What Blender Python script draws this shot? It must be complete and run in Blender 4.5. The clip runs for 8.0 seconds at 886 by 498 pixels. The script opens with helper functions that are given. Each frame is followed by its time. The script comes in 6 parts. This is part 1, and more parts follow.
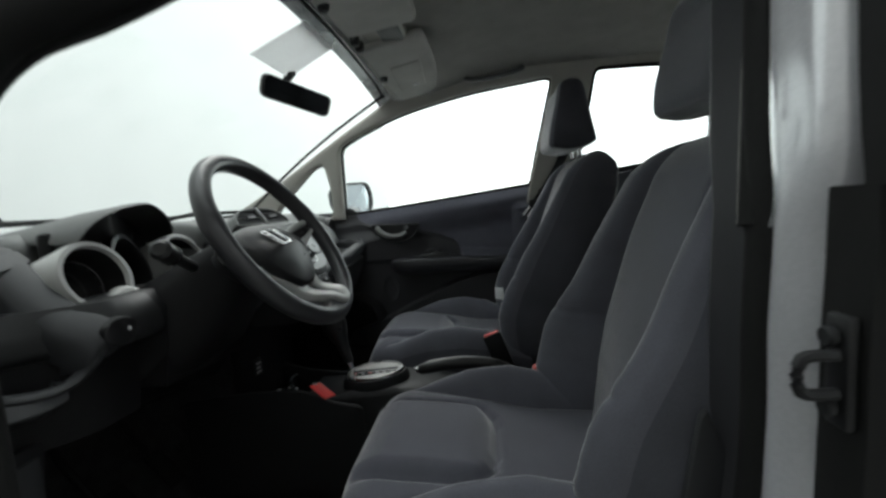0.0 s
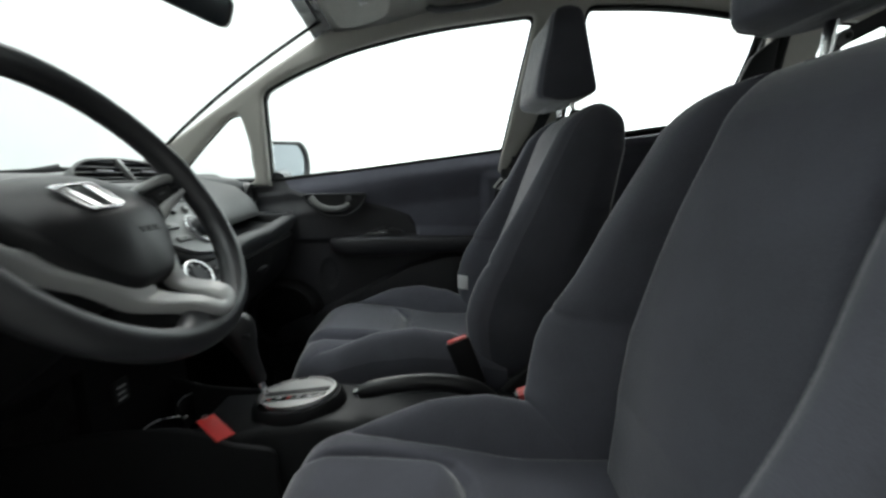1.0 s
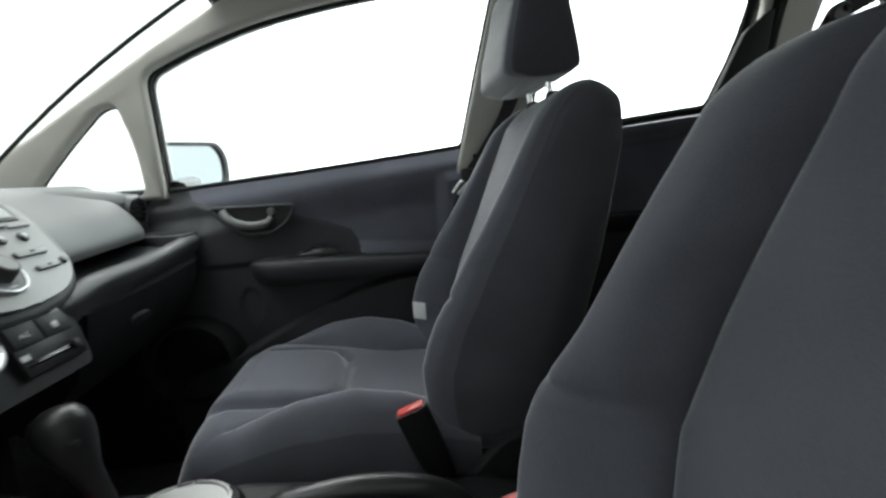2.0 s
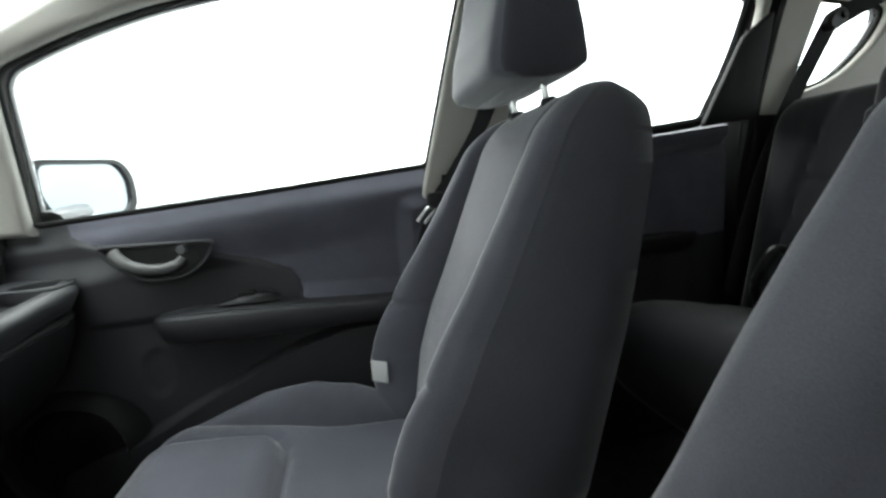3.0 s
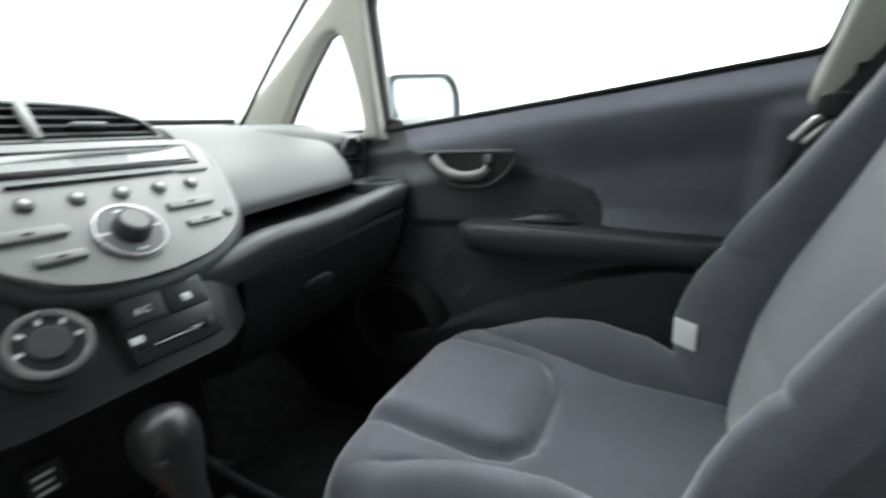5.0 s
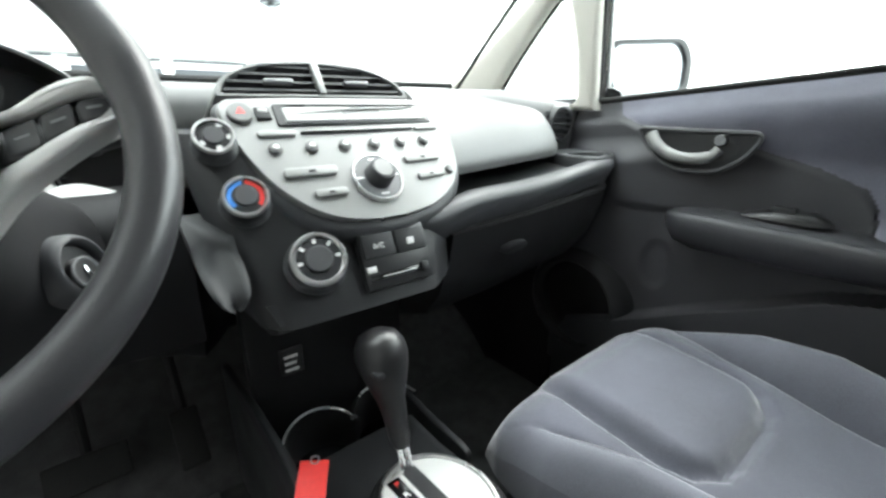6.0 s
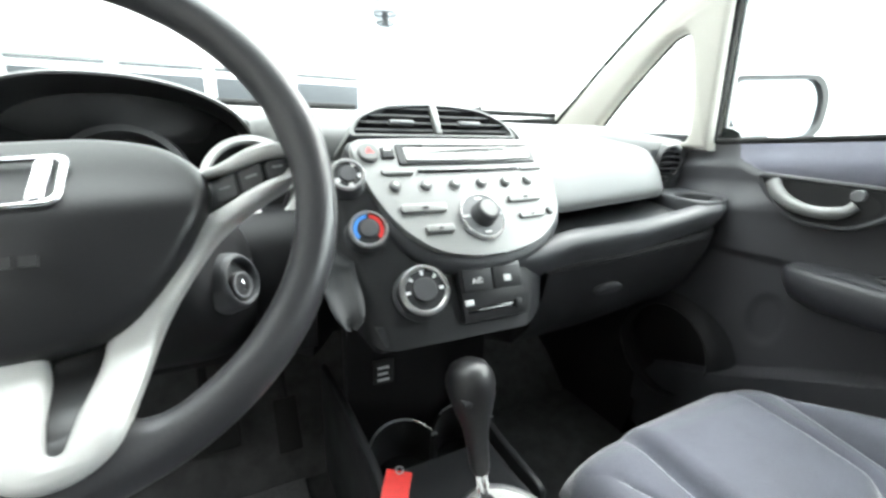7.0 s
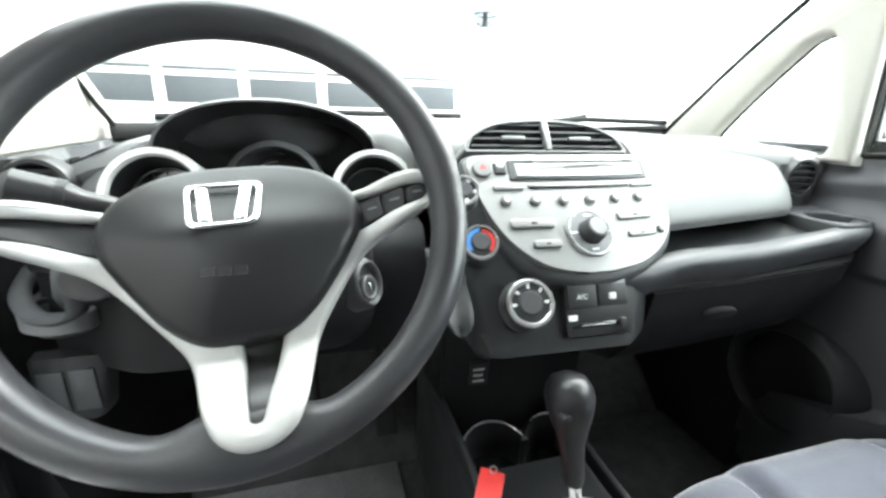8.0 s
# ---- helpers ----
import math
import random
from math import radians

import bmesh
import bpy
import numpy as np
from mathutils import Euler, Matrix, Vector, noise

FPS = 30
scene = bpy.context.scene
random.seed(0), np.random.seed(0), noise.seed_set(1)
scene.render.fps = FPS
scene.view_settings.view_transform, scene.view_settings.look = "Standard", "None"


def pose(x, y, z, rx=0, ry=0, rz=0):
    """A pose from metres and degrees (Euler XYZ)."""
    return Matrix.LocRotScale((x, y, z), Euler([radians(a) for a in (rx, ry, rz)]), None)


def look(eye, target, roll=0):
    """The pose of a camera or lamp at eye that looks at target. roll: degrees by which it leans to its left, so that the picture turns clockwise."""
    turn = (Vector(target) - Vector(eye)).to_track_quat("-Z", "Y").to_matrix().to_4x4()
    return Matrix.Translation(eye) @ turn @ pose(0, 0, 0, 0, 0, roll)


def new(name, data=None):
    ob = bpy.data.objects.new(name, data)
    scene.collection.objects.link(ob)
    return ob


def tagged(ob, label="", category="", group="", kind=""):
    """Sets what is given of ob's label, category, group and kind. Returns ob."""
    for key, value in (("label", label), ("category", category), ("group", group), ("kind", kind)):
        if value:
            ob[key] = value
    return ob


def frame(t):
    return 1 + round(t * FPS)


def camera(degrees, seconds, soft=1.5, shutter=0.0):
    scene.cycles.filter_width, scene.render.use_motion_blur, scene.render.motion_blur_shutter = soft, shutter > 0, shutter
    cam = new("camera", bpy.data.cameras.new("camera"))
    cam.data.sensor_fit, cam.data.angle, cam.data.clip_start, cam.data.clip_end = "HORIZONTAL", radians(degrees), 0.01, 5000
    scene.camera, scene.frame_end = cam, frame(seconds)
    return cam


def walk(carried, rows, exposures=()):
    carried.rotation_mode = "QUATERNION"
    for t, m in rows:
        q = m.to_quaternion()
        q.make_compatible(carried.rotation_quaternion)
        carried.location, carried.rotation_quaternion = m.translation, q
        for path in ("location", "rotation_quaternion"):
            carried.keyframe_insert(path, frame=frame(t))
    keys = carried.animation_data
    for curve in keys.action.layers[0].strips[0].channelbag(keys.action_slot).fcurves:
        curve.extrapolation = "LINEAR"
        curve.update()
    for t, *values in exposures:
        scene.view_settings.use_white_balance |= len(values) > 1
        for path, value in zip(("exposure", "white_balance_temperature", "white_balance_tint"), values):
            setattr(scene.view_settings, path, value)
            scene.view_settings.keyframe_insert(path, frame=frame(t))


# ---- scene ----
cam = camera(92.0, 8.0, soft=2.7, shutter=0.4)
PATH = [
    (0, (0.545, -1.141, 0.941), (0.34, 0.836, 0.722), -4.3),
    (0.5, (0.504, -1.001, 0.902), (0.411, 0.972, 0.587), -2.5),
    (1, (0.51, -0.819, 0.905), (0.527, 1.153, 0.572), -2.2),
    (1.5, (0.522, -0.658, 0.907), (0.615, 1.313, 0.58), -2.7),
    (1.7, (0.53, -0.619, 0.904), (0.682, 1.347, 0.573), -3.3),
    (2.8, (0.577, -0.35, 0.935), (0.874, 1.599, 0.6), -3.8),
    (3, (0.558, -0.322, 0.938), (0.957, 1.616, 0.645), -4.1),
    (3.5, (0.578, -0.242, 0.932), (1.02, 1.69, 0.663), -2.8),
    (4, (0.584, -0.197, 0.916), (0.662, 1.774, 0.584), -2.4),
    (4.5, (0.571, -0.192, 0.911), (0.158, 1.721, 0.498), -3.1),
    (5, (0.535, -0.196, 0.902), (-0.363, 1.513, 0.379), -3.5),
    (5.2, (0.528, -0.201, 0.897), (-0.587, 1.363, 0.338), -3.6),
    (6.3, (0.495, -0.236, 0.912), (-1.038, 0.877, 0.272), 0.8),
    (6.5, (0.500, -0.240, 0.923), (-1.082, 0.802, 0.282), 1.2),
    (7, (0.502, -0.260, 0.944), (-1.187, 0.638, 0.361), 1.8),
    (7.5, (0.499, -0.283, 0.963), (-1.275, 0.437, 0.385), 2.5),
    (8, (0.511, -0.300, 0.971), (-1.317, 0.239, 0.363), 1.6),
]
walk(cam, [(t, look(eye, target, roll)) for t, eye, target, roll in PATH],
     exposures=[(0.0, -0.8), (1.0, -0.5), (1.7, -0.05), (2.8, 0.45), (3.5, 0.5), (4.2, 0.7), (5.0, 0.8), (6.3, 1.75), (7.0, 1.9), (8.0, 2.0)])

# ---- world, sun, exposure ----
world = bpy.data.worlds.new("overcast_sky")
scene.world = world
world.use_nodes = True
wn, wl = world.node_tree.nodes, world.node_tree.links
wbg = wn["Background"]
sky = wn.new("ShaderNodeTexSky")
sky.sky_type, sky.sun_disc = "NISHITA", False
sky.sun_elevation, sky.sun_rotation = radians(39), radians(333)
haze = wn.new("ShaderNodeMix")
haze.data_type = "RGBA"
haze.inputs[0].default_value = 0.9
haze.inputs[7].default_value = (8.42, 9.1, 8.95, 1)
wl.new(sky.outputs[0], haze.inputs[6])
wl.new(haze.outputs[2], wbg.inputs[0])
wbg.inputs[1].default_value = 0.5
sun = new("sun", bpy.data.lights.new("sun", "SUN"))
sun.data.energy, sun.data.angle, sun.data.color = 2.3, radians(40), (1.0, 0.98, 0.95)
sun.matrix_world = look((-1.4, 2.8, 2.5), (0, 0, 0))


# ---- materials ----
def mat(name, color, rough=0.6, metal=0.0, var=0.12, coarse=9.0, fine=220.0, bump=0.15, coat=0.0, spec=0.5, dist=0.0006):
    m = bpy.data.materials.new(name)
    m.use_nodes = True
    n, l = m.node_tree.nodes, m.node_tree.links
    b = n["Principled BSDF"]
    tc = n.new("ShaderNodeTexCoord")
    big = n.new("ShaderNodeTexNoise")
    big.inputs["Scale"].default_value, big.inputs["Detail"].default_value = coarse, 5
    small = n.new("ShaderNodeTexNoise")
    small.inputs["Scale"].default_value, small.inputs["Detail"].default_value = fine, 3
    l.new(tc.outputs["Object"], big.inputs["Vector"])
    l.new(tc.outputs["Object"], small.inputs["Vector"])
    mix = n.new("ShaderNodeMath")
    mix.operation = "ADD"
    l.new(big.outputs["Fac"], mix.inputs[0])
    l.new(small.outputs["Fac"], mix.inputs[1])
    ramp = n.new("ShaderNodeMapRange")
    ramp.inputs["From Min"].default_value, ramp.inputs["From Max"].default_value = 0.7, 1.3
    ramp.inputs["To Min"].default_value, ramp.inputs["To Max"].default_value = 1 - var, 1 + var
    l.new(mix.outputs[0], ramp.inputs["Value"])
    col = n.new("ShaderNodeVectorMath")
    col.operation = "SCALE"
    col.inputs[0].default_value = color
    l.new(ramp.outputs[0], col.inputs["Scale"])
    l.new(col.outputs[0], b.inputs["Base Color"])
    rr = n.new("ShaderNodeMapRange")
    rr.inputs["From Min"].default_value, rr.inputs["From Max"].default_value = 0.3, 0.7
    rr.inputs["To Min"].default_value, rr.inputs["To Max"].default_value = max(0.0, rough - 0.07), min(1.0, rough + 0.07)
    l.new(big.outputs["Fac"], rr.inputs["Value"])
    l.new(rr.outputs[0], b.inputs["Roughness"])
    b.inputs["Metallic"].default_value = metal
    b.inputs["Coat Weight"].default_value = coat
    b.inputs["Specular IOR Level"].default_value = spec
    if bump:
        bp = n.new("ShaderNodeBump")
        bp.inputs["Strength"].default_value, bp.inputs["Distance"].default_value = bump, dist
        l.new(small.outputs["Fac"], bp.inputs["Height"])
        l.new(bp.outputs[0], b.inputs["Normal"])
    return m


def fabric(name, color, rows=520.0, rib=0.5, sheen=0.85):
    """Woven cloth: fine crossing threads, a soft sheen and faint rubbed patches."""
    m = mat(name, color, 0.92, var=0.2, coarse=9, fine=700, bump=0.0, spec=0.25)
    n, l = m.node_tree.nodes, m.node_tree.links
    b = n["Principled BSDF"]
    tc = n.new("ShaderNodeTexCoord")
    cell = n.new("ShaderNodeTexVoronoi")
    cell.inputs["Scale"].default_value = rows / 3
    l.new(tc.outputs["Object"], cell.inputs["Vector"])
    bp = n.new("ShaderNodeBump")
    bp.inputs["Strength"].default_value, bp.inputs["Distance"].default_value = rib, 0.0008
    l.new(cell.outputs["Distance"], bp.inputs["Height"])
    l.new(bp.outputs[0], b.inputs["Normal"])
    b.inputs["Sheen Weight"].default_value = sheen
    b.inputs["Sheen Roughness"].default_value = 0.35
    return m


def clear_glass(name, tint=(0.97, 0.985, 0.98)):
    """Thin clear glass: see-through, with gloss that grows towards a glancing view."""
    m = bpy.data.materials.new(name)
    m.use_nodes = True
    n, l = m.node_tree.nodes, m.node_tree.links
    n.remove(n["Principled BSDF"])
    out = n["Material Output"]
    t, g, f, mx = n.new("ShaderNodeBsdfTransparent"), n.new("ShaderNodeBsdfGlossy"), n.new("ShaderNodeLayerWeight"), n.new("ShaderNodeMixShader")
    t.inputs[0].default_value = (*tint, 1)
    g.inputs["Roughness"].default_value = 0.02
    f.inputs[0].default_value = 0.5
    p, q = n.new("ShaderNodeMath"), n.new("ShaderNodeMath")
    p.operation, q.operation = "POWER", "MULTIPLY_ADD"
    p.inputs[1].default_value, q.inputs[1].default_value, q.inputs[2].default_value = 5.0, 0.25, 0.015
    l.new(f.outputs["Facing"], p.inputs[0])
    l.new(p.outputs[0], q.inputs[0])
    l.new(q.outputs[0], mx.inputs[0])
    l.new(t.outputs[0], mx.inputs[1])
    l.new(g.outputs[0], mx.inputs[2])
    l.new(mx.outputs[0], out.inputs[0])
    return m


CLOTH = fabric("charcoal_cloth", (0.118, 0.119, 0.141), rows=2600, rib=0.25)
INSERT = fabric("ribbed_insert_cloth", (0.106, 0.107, 0.129), rows=2600, rib=0.25)
DOOR_CLOTH = fabric("door_cloth", (0.132, 0.133, 0.162), rows=2600, rib=0.25)
# seat cloth darkened: the rear cabin's shade is in its colour
REAR_CLOTH = fabric("dimmed_rear_cloth", (0.028, 0.028, 0.032), rows=2600, rib=0.25, sheen=0.5)
DOOR_PLASTIC = mat("door_grained_plastic", (0.034, 0.034, 0.038), 0.55, bump=0.35, fine=900, dist=0.0004)
BLACK = mat("black_grained_plastic", (0.0105, 0.0105, 0.0115), 0.6, bump=0.35, fine=900, dist=0.0004, spec=0.2)
DASHGREY = mat("charcoal_dash_skin", (0.032, 0.033, 0.036), 0.56, var=0.1, bump=0.3, fine=800, dist=0.0004)
CHARCOAL = mat("charcoal_grained_plastic", (0.020, 0.0205, 0.022), 0.52, bump=0.35, fine=900, dist=0.0004, spec=0.3)
SATIN = mat("satin_black_plastic", (0.014, 0.014, 0.015), 0.38, bump=0.05)
GLOSS = mat("gloss_black_plastic", (0.01, 0.01, 0.011), 0.08, bump=0.0, var=0.05)
RUBBER = mat("black_rubber", (0.013, 0.013, 0.013), 0.75, bump=0.2, spec=0.2)
SILVER = mat("silver_painted_plastic", (0.48, 0.48, 0.47), 0.40, metal=0.15, var=0.05, bump=0.05, fine=1500)
LIGHTGREY = mat("light_grey_dash_skin", (0.108, 0.110, 0.108), 0.55, var=0.08, bump=0.3, fine=800, dist=0.0004)
AUDIO = mat("satin_silver_panel", (0.195, 0.195, 0.192), 0.40, metal=0.25, var=0.05, bump=0.05, fine=1500)
MIDGREY = mat("mid_grey_dash_skin", (0.115, 0.117, 0.121), 0.52, var=0.1, bump=0.3, fine=800, dist=0.0004)
TRIM = mat("warm_grey_pillar_trim", (0.5, 0.485, 0.44), 0.6, var=0.06, bump=0.25, fine=700, dist=0.0004)
LINER = mat("headliner_felt", (0.62, 0.61, 0.575), 0.95, var=0.1, coarse=14, fine=500, bump=0.5, spec=0.1)
LEATHER = mat("moulded_wheel_skin", (0.034, 0.034, 0.037), 0.38, var=0.12, bump=0.35, fine=700, dist=0.0004)
HUBSKIN = mat("airbag_pad_skin", (0.0105, 0.0105, 0.0120), 0.40, var=0.12, bump=0.35, fine=700, dist=0.0004, spec=0.35)
CHROME = mat("chrome", (0.85, 0.85, 0.86), 0.09, metal=1.0, var=0.03, bump=0.0)
STEEL = mat("brushed_steel", (0.6, 0.6, 0.6), 0.3, metal=1.0, var=0.08, bump=0.1)
CARPET = mat("black_carpet", (0.062, 0.062, 0.063), 1.0, var=0.3, coarse=30, fine=600, bump=1.0, spec=0.05, dist=0.003)
# lightened to paint the doorway's light on the driver mat
MATGREY = mat("lightened_rubber_mat", (0.16, 0.16, 0.163), 0.85, var=0.25, coarse=20, bump=0.5)
RED = mat("red_plastic", (0.60, 0.04, 0.035), 0.4, var=0.05, bump=0.0)
REDTAG = mat("red_tag_card", (0.85, 0.045, 0.04), 0.5, var=0.06, bump=0.1)
WHITE = mat("white_label", (0.8, 0.8, 0.8), 0.6, var=0.04, bump=0.0)
PRINT = mat("pale_print", (0.62, 0.62, 0.62), 0.6, var=0.03, bump=0.0)
BLUE = mat("blue_print", (0.05, 0.22, 0.6), 0.5, var=0.03, bump=0.0)
# grey window lightened: its reflection is put into the base colour
DISPLAY = mat("lcd_window", (0.34, 0.345, 0.335), 0.35, var=0.04, bump=0.0)
PAINT = mat("dark_grey_car_paint", (0.06, 0.06, 0.065), 0.22, metal=0.6, var=0.06, bump=0.0, coat=1.0)
BELT = fabric("belt_webbing", (0.03, 0.03, 0.032), rows=900, rib=0.8, sheen=0.1)
CONCRETE = mat("pale_concrete", (0.46, 0.46, 0.45), 0.85, var=0.12, coarse=1.2, fine=60, bump=0.4, dist=0.003)
STUCCO = mat("grey_stucco", (0.36, 0.38, 0.39), 0.85, var=0.1, coarse=1.5, fine=40, bump=0.3, dist=0.003)
SIDING = mat("white_painted_siding", (0.64, 0.65, 0.64), 0.6, var=0.04, coarse=2, fine=60, bump=0.15)
# grey of the added wall, set by how much light it bounces
LIGHT_WALL = mat("unseen_wall_grey", (0.30, 0.295, 0.285), 0.8, var=0.2, coarse=3, fine=40, bump=0.4, dist=0.002)
# darker copy of the seat cloth: puts shade into the seats' sides
SHADED_CLOTH = fabric("shaded_side_cloth", (0.082, 0.083, 0.098), rows=2600, rib=0.25, sheen=0.65)
PANE = mat("dull_garage_pane", (0.055, 0.06, 0.065), 0.6, var=0.15, coarse=2, bump=0.0, spec=0.2)
# pale base paints the bright reflection on the dark body paint
FLANGE = mat("reflection_pale_paint", (0.70, 0.70, 0.725), 0.18, metal=0.35, var=0.06, bump=0.0, coat=1.0)
GLASS = clear_glass("window_glass")
FROST = clear_glass("lantern_glass", (0.62, 0.64, 0.66))
MIRROR = mat("mirror_silvering", (0.72, 0.76, 0.79), 0.02, metal=1.0, var=0.01, bump=0.0)


# ---- building blocks ----
def finish(me, angle=38):
    for p in me.polygons:
        p.use_smooth = True
    me.set_sharp_from_angle(angle=radians(angle))
    return me


def part(name, bm, material, parent=None, label="", angle=38):
    """Links a bmesh as one mesh object under a thing or part. material: one, or a list picked by face index."""
    bmesh.ops.recalc_face_normals(bm, faces=bm.faces[:])
    me = bpy.data.meshes.new(name)
    bm.to_mesh(me)
    bm.free()
    for m in material if isinstance(material, (list, tuple)) else [material]:
        me.materials.append(m)
    ob = new(name, finish(me, angle))
    ob.parent = parent
    if label:
        tagged(ob, label)
    return ob


def thing(name, label, category, at=(0, 0, 0), group="", kind=""):
    ob = new(name)
    ob.empty_display_size = 0.05
    ob.location = at
    return tagged(ob, label, category, group, kind)


def box(bm, x0, x1, y0, y1, z0, z1, bevel=0.004, seg=2, m=None):
    r = bmesh.ops.create_cube(bm, size=1)
    vs = r["verts"]
    c = Vector(((x0 + x1) / 2, (y0 + y1) / 2, (z0 + z1) / 2))
    s = (abs(x1 - x0), abs(y1 - y0), abs(z1 - z0))
    for v in vs:
        v.co = Vector([v.co[i] * s[i] for i in range(3)]) + c
    es = list({e for v in vs for e in v.link_edges})
    if bevel:
        r = bmesh.ops.bevel(bm, geom=es, offset=min(bevel, min(s) * 0.49), segments=seg, profile=0.5, affect="EDGES")
        vs = list({v for f in r["faces"] for v in f.verts} | {v for v in vs if v.is_valid})
    if m is not None:
        bmesh.ops.transform(bm, matrix=m, verts=vs)
    return bm


def loft(bm, rings, cap=True, closed=True, mi=None):
    """Skins rings of points. mi(ring, column): the face's material."""
    rows = [[bm.verts.new(p) for p in r] for r in rings]
    n = len(rows[0])
    for i in range(len(rows) - 1):
        for j in range(n if closed else n - 1):
            k = (j + 1) % n
            f = bm.faces.new((rows[i][j], rows[i][k], rows[i + 1][k], rows[i + 1][j]))
            if mi:
                f.material_index = mi(i, j)
    if cap and closed:
        bm.faces.new(rows[0][::-1])
        bm.faces.new(rows[-1])
    return bm


def path_frames(pts, closed=False, up=(0, 0, 1)):
    pts = [Vector(p) for p in pts]
    out = []
    for i, p in enumerate(pts):
        a = pts[i - 1] if i or closed else p
        b = pts[(i + 1) % len(pts)] if i < len(pts) - 1 or closed else p
        d = (b - a).normalized()
        s = d.cross(Vector(up))
        s = s.normalized() if s.length > 1e-4 else Vector((1, 0, 0))
        out.append((p, s, s.cross(d).normalized()))
    return out


def tube(bm, pts, r, n=10, closed=False, up=(0, 0, 1), flat=1.0, cap=True):
    """A round (or flattened) bar along points; r may be a list."""
    fr = path_frames(pts, closed, up)
    rings = []
    for i, (p, s, u) in enumerate(fr):
        q = r[i] if isinstance(r, (list, tuple)) else r
        rings.append([p + s * (q * math.cos(2 * math.pi * k / n)) + u * (q * flat * math.sin(2 * math.pi * k / n)) for k in range(n)])
    if closed:
        rings.append(rings[0])
        loft(bm, rings, cap=False)
        bmesh.ops.remove_doubles(bm, verts=bm.verts[:], dist=1e-6)
        return bm
    return loft(bm, rings, cap)


def curve(pts, n=12, closed=False):
    """Catmull-Rom through points."""
    P = [Vector(p) for p in pts]
    out = []
    m = len(P)
    for i in range(m if closed else m - 1):
        a = P[i - 1] if i or closed else P[0] * 2 - P[1]
        b, c = P[i], P[(i + 1) % m]
        d = P[(i + 2) % m] if closed or i + 2 < m else P[-1] * 2 - P[-2]
        for k in range(n):
            t = k / n
            out.append(0.5 * ((2 * b) + (c - a) * t + (2 * a - 5 * b + 4 * c - d) * t * t + (3 * b - a - 3 * c + d) * t**3))
    if not closed:
        out.append(P[-1])
    return out


def rounded(pts, r, n=6):
    """A closed 2D outline with rounded corners; r: one radius or one a corner."""
    out = []
    for i, p in enumerate(pts):
        p, a, b = Vector(p), Vector(pts[i - 1]), Vector(pts[(i + 1) % len(pts)])
        q = r[i] if isinstance(r, (list, tuple)) else r
        if q < 0.003:
            out.append(p)
            continue
        q = min(q, (a - p).length * 0.48, (b - p).length * 0.48)
        u, w = p + (a - p).normalized() * q, p + (b - p).normalized() * q
        for k in range(n + 1):
            t = k / n
            out.append(u * (1 - t) ** 2 + p * 2 * t * (1 - t) + w * t * t)
    return out


def plate(outer, holes=(), depth=0.01, bevel=0.002, place=None, res=2):
    """A flat plate of an outline with holes, with rounded rims; place maps (u, v, height) to the car."""
    cu = bpy.data.curves.new("outline", "CURVE")
    cu.dimensions, cu.fill_mode = "2D", "BOTH"
    cu.extrude, cu.bevel_depth, cu.bevel_resolution = max(depth / 2 - bevel, 0), bevel, res
    cu.offset = -bevel
    for pts in (outer, *holes):
        sp = cu.splines.new("POLY")
        sp.points.add(len(pts) - 1)
        for q, p in zip(sp.points, pts):
            q.co = (p[0], p[1], 0, 1)
        sp.use_cyclic_u = True
    ob = new("outline", cu)
    me = bpy.data.meshes.new_from_object(ob.evaluated_get(bpy.context.evaluated_depsgraph_get()))
    bpy.data.objects.remove(ob)
    bpy.data.curves.remove(cu)
    bm = bmesh.new()
    bm.from_mesh(me)
    bpy.data.meshes.remove(me)
    bmesh.ops.remove_doubles(bm, verts=bm.verts[:], dist=1e-5)
    if place:
        for v in bm.verts:
            v.co = place(v.co.x, v.co.y, v.co.z)
    return bm


def disc(bm, m, r, h, n=28, bevel=0.0015, r2=None):
    """A turned disc or knob: radius r at its foot, r2 at its face, height h along m's z axis."""
    r2 = r if r2 is None else r2
    prof = [(r, 0), (r2, h - bevel), (r2 - bevel, h)]
    rings = [[m @ Vector((q * math.cos(2 * math.pi * k / n), q * math.sin(2 * math.pi * k / n), z)) for k in range(n)] for q, z in prof]
    return loft(bm, rings)


def ring(bm, m, r, w, h, n=32):
    """A flat-sided ring of mean radius r."""
    prof = [(r - w, 0), (r - w, h * 0.7), (r - w * 0.5, h), (r + w * 0.5, h), (r + w, h * 0.7), (r + w, 0)]
    rings = [[m @ Vector((q * math.cos(2 * math.pi * k / n), q * math.sin(2 * math.pi * k / n), z)) for q, z in prof] for k in range(n)]
    rings.append(rings[0])
    loft(bm, rings, cap=False)
    bmesh.ops.remove_doubles(bm, verts=bm.verts[:], dist=1e-6)
    return bm


def sm(a, b, x):
    t = np.clip((np.asarray(x, float) - a) / (b - a), 0, 1)
    return t * t * (3 - 2 * t)


def lettering(name, text, size, m, material, parent, label=""):
    cu = bpy.data.curves.new(name, "FONT")
    cu.body, cu.size, cu.extrude = text, size, 0.0003
    cu.align_x, cu.align_y = "CENTER", "CENTER"
    ob = new(name, cu)
    me = bpy.data.meshes.new_from_object(ob.evaluated_get(bpy.context.evaluated_depsgraph_get()))
    bpy.data.objects.remove(ob)
    me.transform(m)
    me.materials.append(material)
    ob = new(name, me)
    ob.parent = parent
    if label:
        tagged(ob, label)
    return ob


def basis(o, ex, ey, ez):
    return Matrix(((ex[0], ey[0], ez[0], o[0]), (ex[1], ey[1], ez[1], o[1]), (ex[2], ey[2], ez[2], o[2]), (0, 0, 0, 1)))


